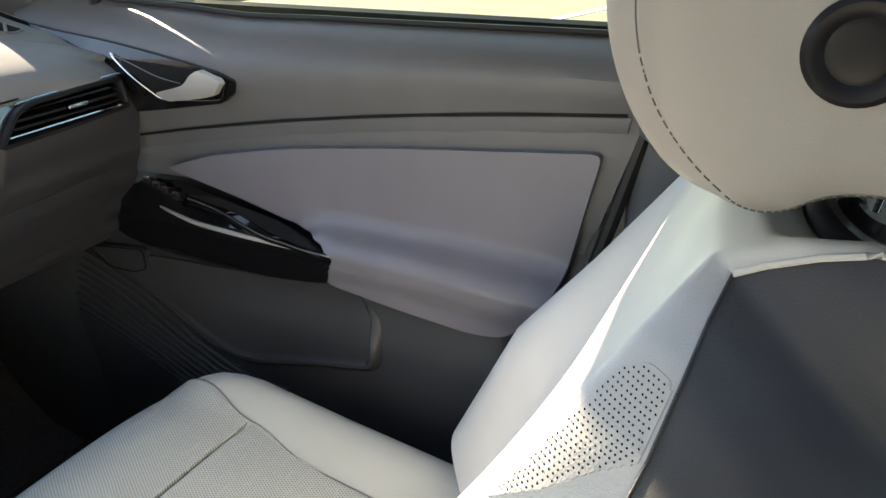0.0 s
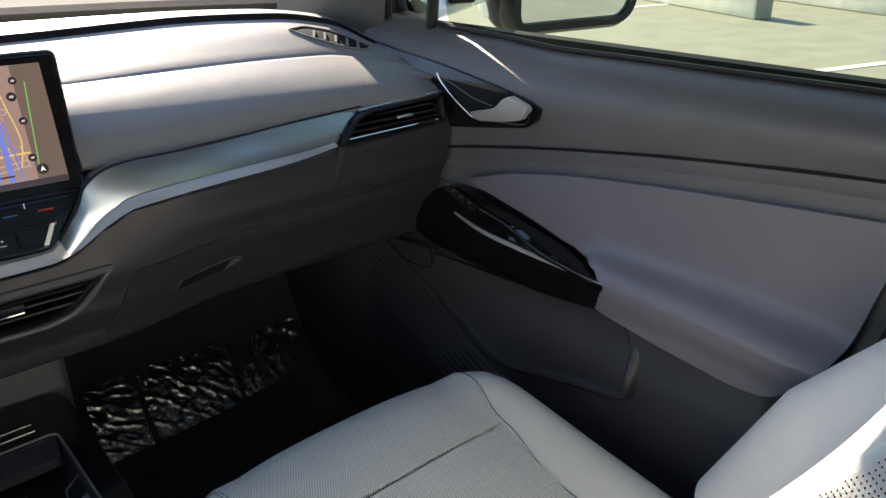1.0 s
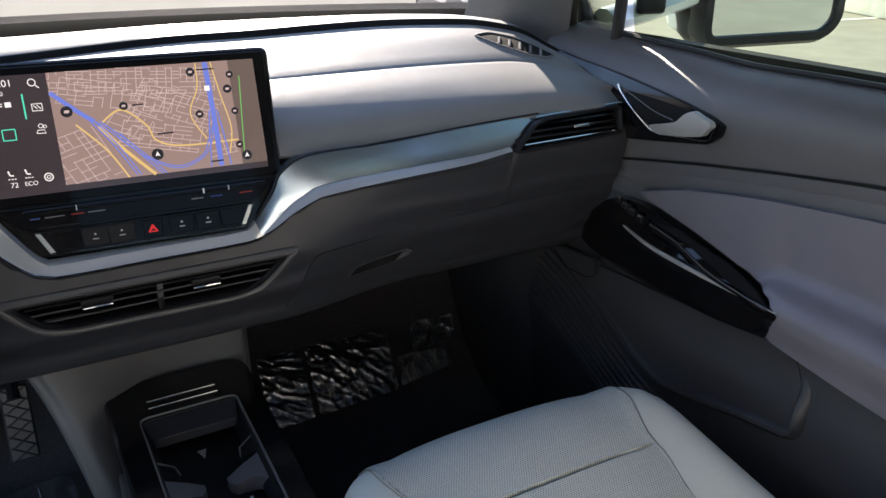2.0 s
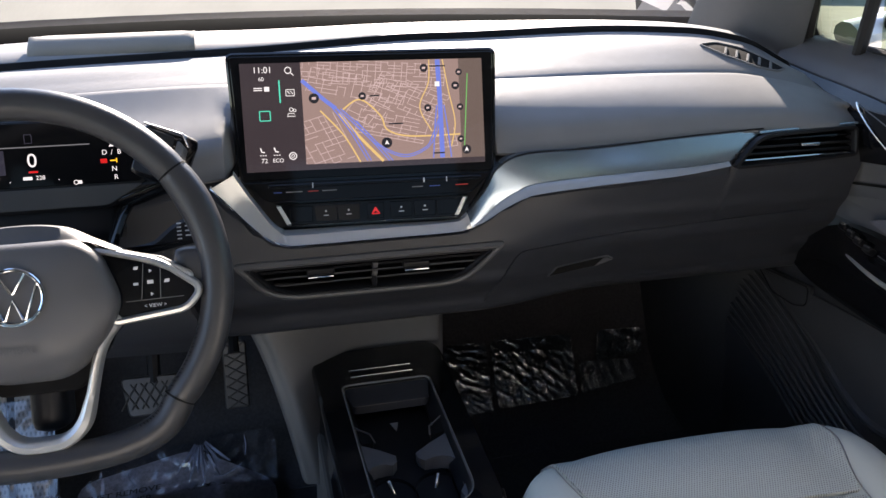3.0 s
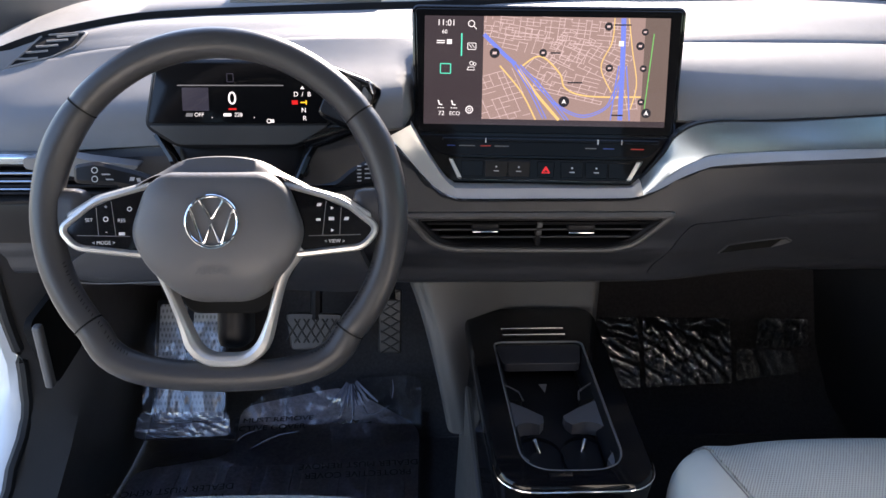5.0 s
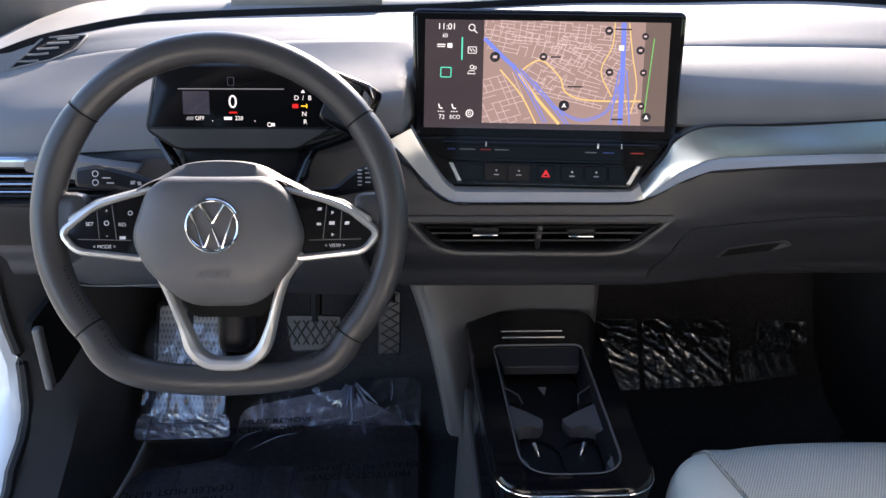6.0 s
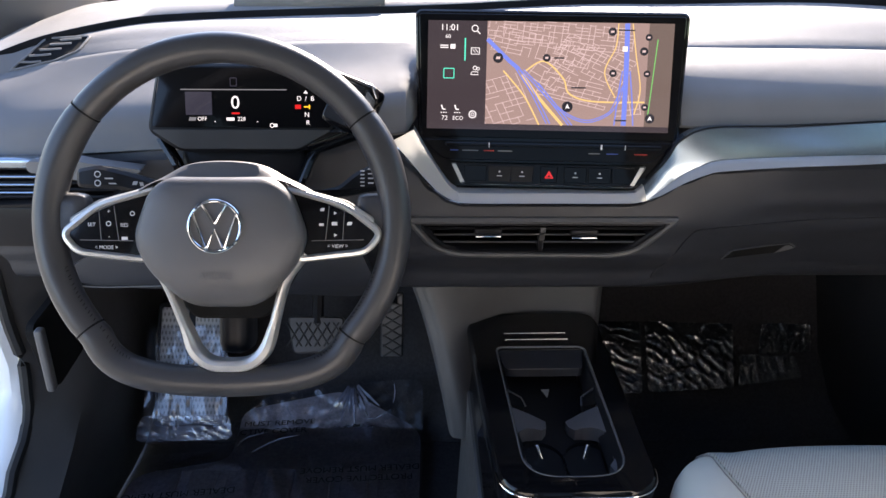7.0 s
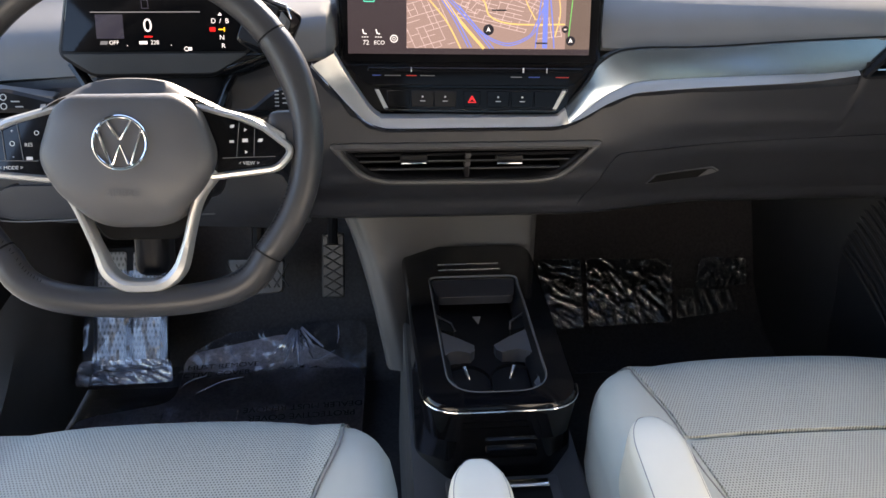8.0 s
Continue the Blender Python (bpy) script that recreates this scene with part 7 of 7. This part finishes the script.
# ---- footwell ----
def pedals():
    b = thing("brake_pedal", "steel brake pedal with a diamond tread", "pedal", at=(-0.345, 0.55, 0.2))
    m = Matrix.Translation((-0.345, 0.548, 0.205)) @ pose(0, 0, 0, -28, 0, 0)
    o = rounded([(-0.055, 0.036), (0.050, 0.034), (0.046, -0.030), (-0.044, -0.034)], 0.010)
    part("plate", plate(o, 0.012, m, 0.003), M_STEEL, b)
    part("arm", tube([(-0.345, 0.565, 0.22), (-0.345, 0.63, 0.32), (-0.345, 0.66, 0.46)], 0.011, 8), M_SATBLACK, b)
    for k in range(6):
        for lean in (-1, 1):
            x = -0.042 + 0.017 * k
            part("tread", rbox((0.003, 0.003, 0.052), 0.001, 1, m @ Matrix.Translation((x, -0.0005, 0.002)) @ pose(0, 0, 0, 0, 32 * lean, 0)), M_RUBBER, b)
    a = thing("accelerator_pedal", "steel accelerator pedal with a diamond tread", "pedal", at=(-0.208, 0.58, 0.15))
    m = Matrix.Translation((-0.208, 0.574, 0.213)) @ pose(0, 0, 0, -22, 0, 0)
    o = rounded([(-0.020, 0.060), (0.022, 0.060), (0.020, -0.062), (-0.023, -0.062)], 0.006)
    part("plate", plate(o, 0.010, m, 0.003), M_STEEL, a)
    part("arm", tube([(-0.208, 0.585, 0.25), (-0.208, 0.66, 0.33), (-0.208, 0.72, 0.42)], 0.010, 8), M_SATBLACK, a)
    for k in range(6):
        for lean in (-1, 1):
            part("tread", rbox((0.003, 0.003, 0.042), 0.001, 1, m @ Matrix.Translation((0, -0.0005, 0.045 - 0.019 * k)) @ pose(0, 0, 0, 0, 58 * lean, 0)), M_RUBBER, a)
    f = thing("footrest", "grey ribbed footrest under clear film", "footrest", at=(-0.57, 0.5, 0.1))
    m = Matrix.Translation((-0.575, 0.52, 0.155)) @ pose(0, 0, 0, -33, 0, 0)
    part("board", plate(rounded([(-0.064, 0.12), (0.066, 0.12), (0.066, -0.105), (-0.064, -0.105)], 0.010), 0.02, m, 0.003), M_SATBLACK, f)
    for k in range(2):
        part("pad", plate(rounded([(-0.055 + 0.062 * k, 0.11), (-0.006 + 0.062 * k, 0.11), (-0.006 + 0.062 * k, -0.095), (-0.055 + 0.062 * k, -0.095)], 0.006), 0.006, m @ Matrix.Translation((0, -0.005, 0)), 0.002), M_GREYPAD, f, "grey dotted foot pad")


pedals()


def crumpled(name, label, outline, place, amp, seed, step=0.012, scale=22.0, burst=None, mat=None, parent=None, lean=0.0, ratio=0.6):
    noise.seed_set(seed)
    ca, sa = math.cos(lean), math.sin(lean)

    def lay(a, b):
        p, nrm = place(a, b)
        q = Vector(((a * ca + b * sa) * scale, (b * ca - a * sa) * scale * ratio, seed))
        h = (1 - abs(noise.noise(q))) ** 5 + 0.45 * (1 - abs(noise.noise(q * 2.1))) ** 5 + 0.5 * noise.noise(q * 0.6)
        if burst:
            dx, dy = a - burst[0], b - burst[1]
            rr = math.hypot(dx, dy)
            h += 3.2 * math.exp(-(rr / 0.06) ** 2) * abs(math.sin(7 * math.atan2(dy, dx)))
        return Vector(p) + Vector(nrm) * (0.004 + amp * max(0.0, h))
    ob = part(name, patch(outline, lay, step, None), mat or M_FILM, parent)
    if sum(q.normal.z * q.area for q in ob.data.polygons) < 0:
        ob.data.flip_normals()
    ob.visible_shadow = False
    tagged(ob, label, "" if parent else "floor film")
    return ob


def slope(a, b):
    """Floor and toe board under x = a, b metres along from the front edge of the mat."""
    if b < 0.52:
        return (a, b, 0.012), (0, 0, 1)
    u = (b - 0.52)
    return (a, 0.52 + u * 0.72, 0.012 + u * 0.66), (0, -0.65, 0.76)


def footwell():
    m = thing("driver_floor_mat", "dark ribbed carpet mat in the driver footwell", "floor mat", at=(-0.4, 0.3, 0))
    part("mat", patch(rounded([(-0.66, 0.02), (-0.16, 0.02), (-0.155, 0.52), (-0.30, 0.60), (-0.50, 0.56), (-0.50, 0.44), (-0.66, 0.40)], 0.03), lambda a, b: Vector(slope(a, b)[0]) - Vector((0, 0, 0.002)), 0.05, (0, 0, -0.008)), M_MAT, m)
    for k in range(7):
        part("rib", rbox((0.05, 0.30, 0.008), 0.004, 2, pose(-0.60 + 0.066 * k, 0.26, 0.010)), M_MAT, m)
    f = crumpled("driver_floor_film", "clear protective plastic film with black printed lines on the driver mat",
                 rounded([(-0.67, 0.06), (-0.155, 0.06), (-0.15, 0.62), (-0.42, 0.60), (-0.50, 0.55), (-0.52, 0.46), (-0.66, 0.44)], 0.03), slope, 0.004, 3, 0.006, 20, (-0.28, 0.545))
    words = ("DEALER MUST REMOVE", "PROTECTIVE COVER")
    for x, y, r in ((-0.46, 0.515, 4), (-0.26, 0.39, 183), (-0.57, 0.33, 186)):
        for k, tx in enumerate(words):
            t = lettering("film_text", tx, 0.020, pose(x, y - 0.024 * k, 0.030, 0, 0, r) @ pose(0, 0, 0, -90, 0, 0), M_FILMINK, f)
    # folds of the film, hazed white for sky glints: a fan by the pedals and a few long creases
    for k in range(9):
        t = radians(-128 + 11 * k)
        L = 0.040 + 0.020 * math.sin(k * 1.7 + 1) ** 2
        secs = []
        for i in range(7):
            u = i / 6
            r0, w = 0.014 + L * u, 0.0034 * math.sin(math.pi * min(1, u * 0.9 + 0.08)) ** 0.7
            x, y = -0.288 + r0 * math.cos(t), 0.592 + r0 * math.sin(t)
            n = Vector((-math.sin(t), math.cos(t), 0)) * w
            pz = Vector(slope(x, y)[0]).z + 0.016
            secs.append([Vector((x, y, pz)) - n, Vector((x, y, pz + 0.0035)), Vector((x, y, pz)) + n])
        part("fold", loft(secs), M_FOLD, f, "fold of film with the sky's glint put in as whitish haze")
    for a, b, c in (((-0.262, 0.530), (-0.240, 0.532), (-0.212, 0.548)), ((-0.412, 0.560), (-0.408, 0.545), (-0.395, 0.530)), ((-0.490, 0.455), (-0.478, 0.480), (-0.445, 0.498)), ((-0.208, 0.56), (-0.205, 0.58), (-0.207, 0.60)), ((-0.46, 0.44), (-0.42, 0.475), (-0.38, 0.488))):
        pts = spline([Vector(slope(*q)[0]) + Vector((0, 0, 0.014)) for q in (a, b, c)], 12)
        part("fold", tube(pts, [0.0012 * math.sin(math.pi * (i + 0.5) / 12) for i in range(12)], 6), M_FOLD, f)
    w = thing("footrest_film", "clear glossy film wrapped over the footrest", "floor film", at=(-0.57, 0.5, 0.1))
    rest = lambda a, b: ((a, 0.445 + b * 0.55, 0.062 + b * 0.80), (0, -0.82, 0.57))
    crumpled("sheet", "clear film stretched over the pads", rounded([(-0.650, 0.03), (-0.502, 0.03), (-0.505, 0.20), (-0.650, 0.20)], 0.02), rest, 0.0025, 8, 0.004, 20, None, M_WRAP, w)
    crumpled("gathered_hem", "gathered whitish hem of the film", rounded([(-0.662, -0.012), (-0.49, -0.008), (-0.495, 0.035), (-0.655, 0.035)], 0.012), rest, 0.006, 11, 0.003, 55, None, M_HEM, w, 1.2, 0.25)
    t = thing("passenger_floor_film", "crinkled clear film in pieces on the passenger toe board", "floor film", at=(0.4, 0.6, 0.05))
    toe = lambda a, b: ((a, 0.585 + b * 0.62, 0.045 + b * 0.74), (0, -0.77, 0.64))
    for k, (ol, amp, lean, sc) in enumerate((([(0.200, 0.0), (0.285, 0.002), (0.290, 0.150), (0.200, 0.150)], 0.0022, 0.9, 60), ([(0.297, 0.003), (0.470, 0.010), (0.480, 0.145), (0.300, 0.150)], 0.0024, 0.7, 58),
                                             ([(0.480, 0.015), (0.610, 0.030), (0.600, 0.075), (0.488, 0.080)], 0.0016, 0.2, 40), ([(0.525, 0.080), (0.632, 0.085), (0.640, 0.142), (0.540, 0.146)], 0.0042, -0.6, 75))):
        crumpled("film_sheet", "crinkled sheet of clear film", rounded(ol, 0.006), toe, amp, 5 + k, 0.0030, sc, None, M_FILMDARK, t, lean, 0.42)


footwell()


def loose_things():
    p = thing("folded_paper", "curled grey paper standing on the dashboard by the windscreen", "paper", at=(-0.31, 0.5, 0.78))
    secs = []
    for i in range(24):
        u = i / 23
        x = -0.425 + 0.22 * u
        zt = 0.8105 + 0.003 * u
        zb = top_at(x)[3] + 0.010
        curl = 0.010 * math.exp(-((u - 1) / 0.05) ** 2) + 0.008 * math.exp(-(u / 0.06) ** 2)
        secs.append([(x, 0.500, zb), (x, 0.506, (zb + zt) / 2), (x, 0.512 + curl * 0.3, zt - 0.004), (x, 0.520 + curl, zt + 0.001 + curl * 0.35), (x, 0.545, zt + 0.003 - curl * 0.2)])
    sheet = part("sheet", loft(secs), M_PAPER, p)
    sol = sheet.modifiers.new("thickness", "SOLIDIFY")
    sol.thickness = 0.0012


loose_things()


# ---- outside ----
def outside():
    g = part("ground", ([(-300, -300, -0.42), (300, -300, -0.42), (300, 300, -0.42), (-300, 300, -0.42)], [(0, 1, 2, 3)]), M_CONCRETE)
    tagged(g, "sunlit pale concrete parking lot", "ground", kind="structure")
    for a, b, w in (((6.7, 2.78), (14, 0.75), 0.12), ((10.4, 7.35), (12.4, 7.05), 0.12), ((-2.0, 5.3), (-9, 8.0), 0.12)):
        a, b = Vector(a), Vector(b)
        n = Vector((-(b - a).y, (b - a).x)).normalized() * w / 2
        ob = part("parking_line", ([(*(a + n), -0.414), (*(a - n), -0.414), (*(b - n), -0.414), (*(b + n), -0.414)], [(0, 1, 2, 3)]), M_LINE)
        tagged(ob, "white painted parking line on the concrete", "road marking", kind="structure")
    # wheel stops: pale blocks with grey end faces
    for x, y, L in ((10.98, 4.95, 3.4), (12.75, 3.75, 3.4)):
        d = Vector((0.42, 0.90, 0)).normalized()
        m = Matrix.Translation((x, y, -0.42)) @ pose(0, 0, 0, 0, 0, math.degrees(math.atan2(d.y, d.x)))
        st = thing("wheel_stop", "pale painted concrete wheel stop with a bare grey end", "wheel stop", group="wheel stops", at=(x, y, -0.42))
        part("block", rbox((L, 0.30, 0.42), 0.03, 3, m @ Matrix.Translation((L / 2, 0, 0.21))), M_KERB, st)
        part("bare_end", rbox((0.02, 0.27, 0.36), 0.01, 2, m @ Matrix.Translation((-0.011, 0, 0.19))), M_CONCRETE, st, "bare grey concrete end")
    w = part("parapet_wall", rbox((60, 0.3, 1.1), 0.03, 2, pose(20, 11.5, 0.12, 0, 0, -25)), M_KERB)
    tagged(w, "long pale concrete parapet wall of the lot", "wall")


outside()
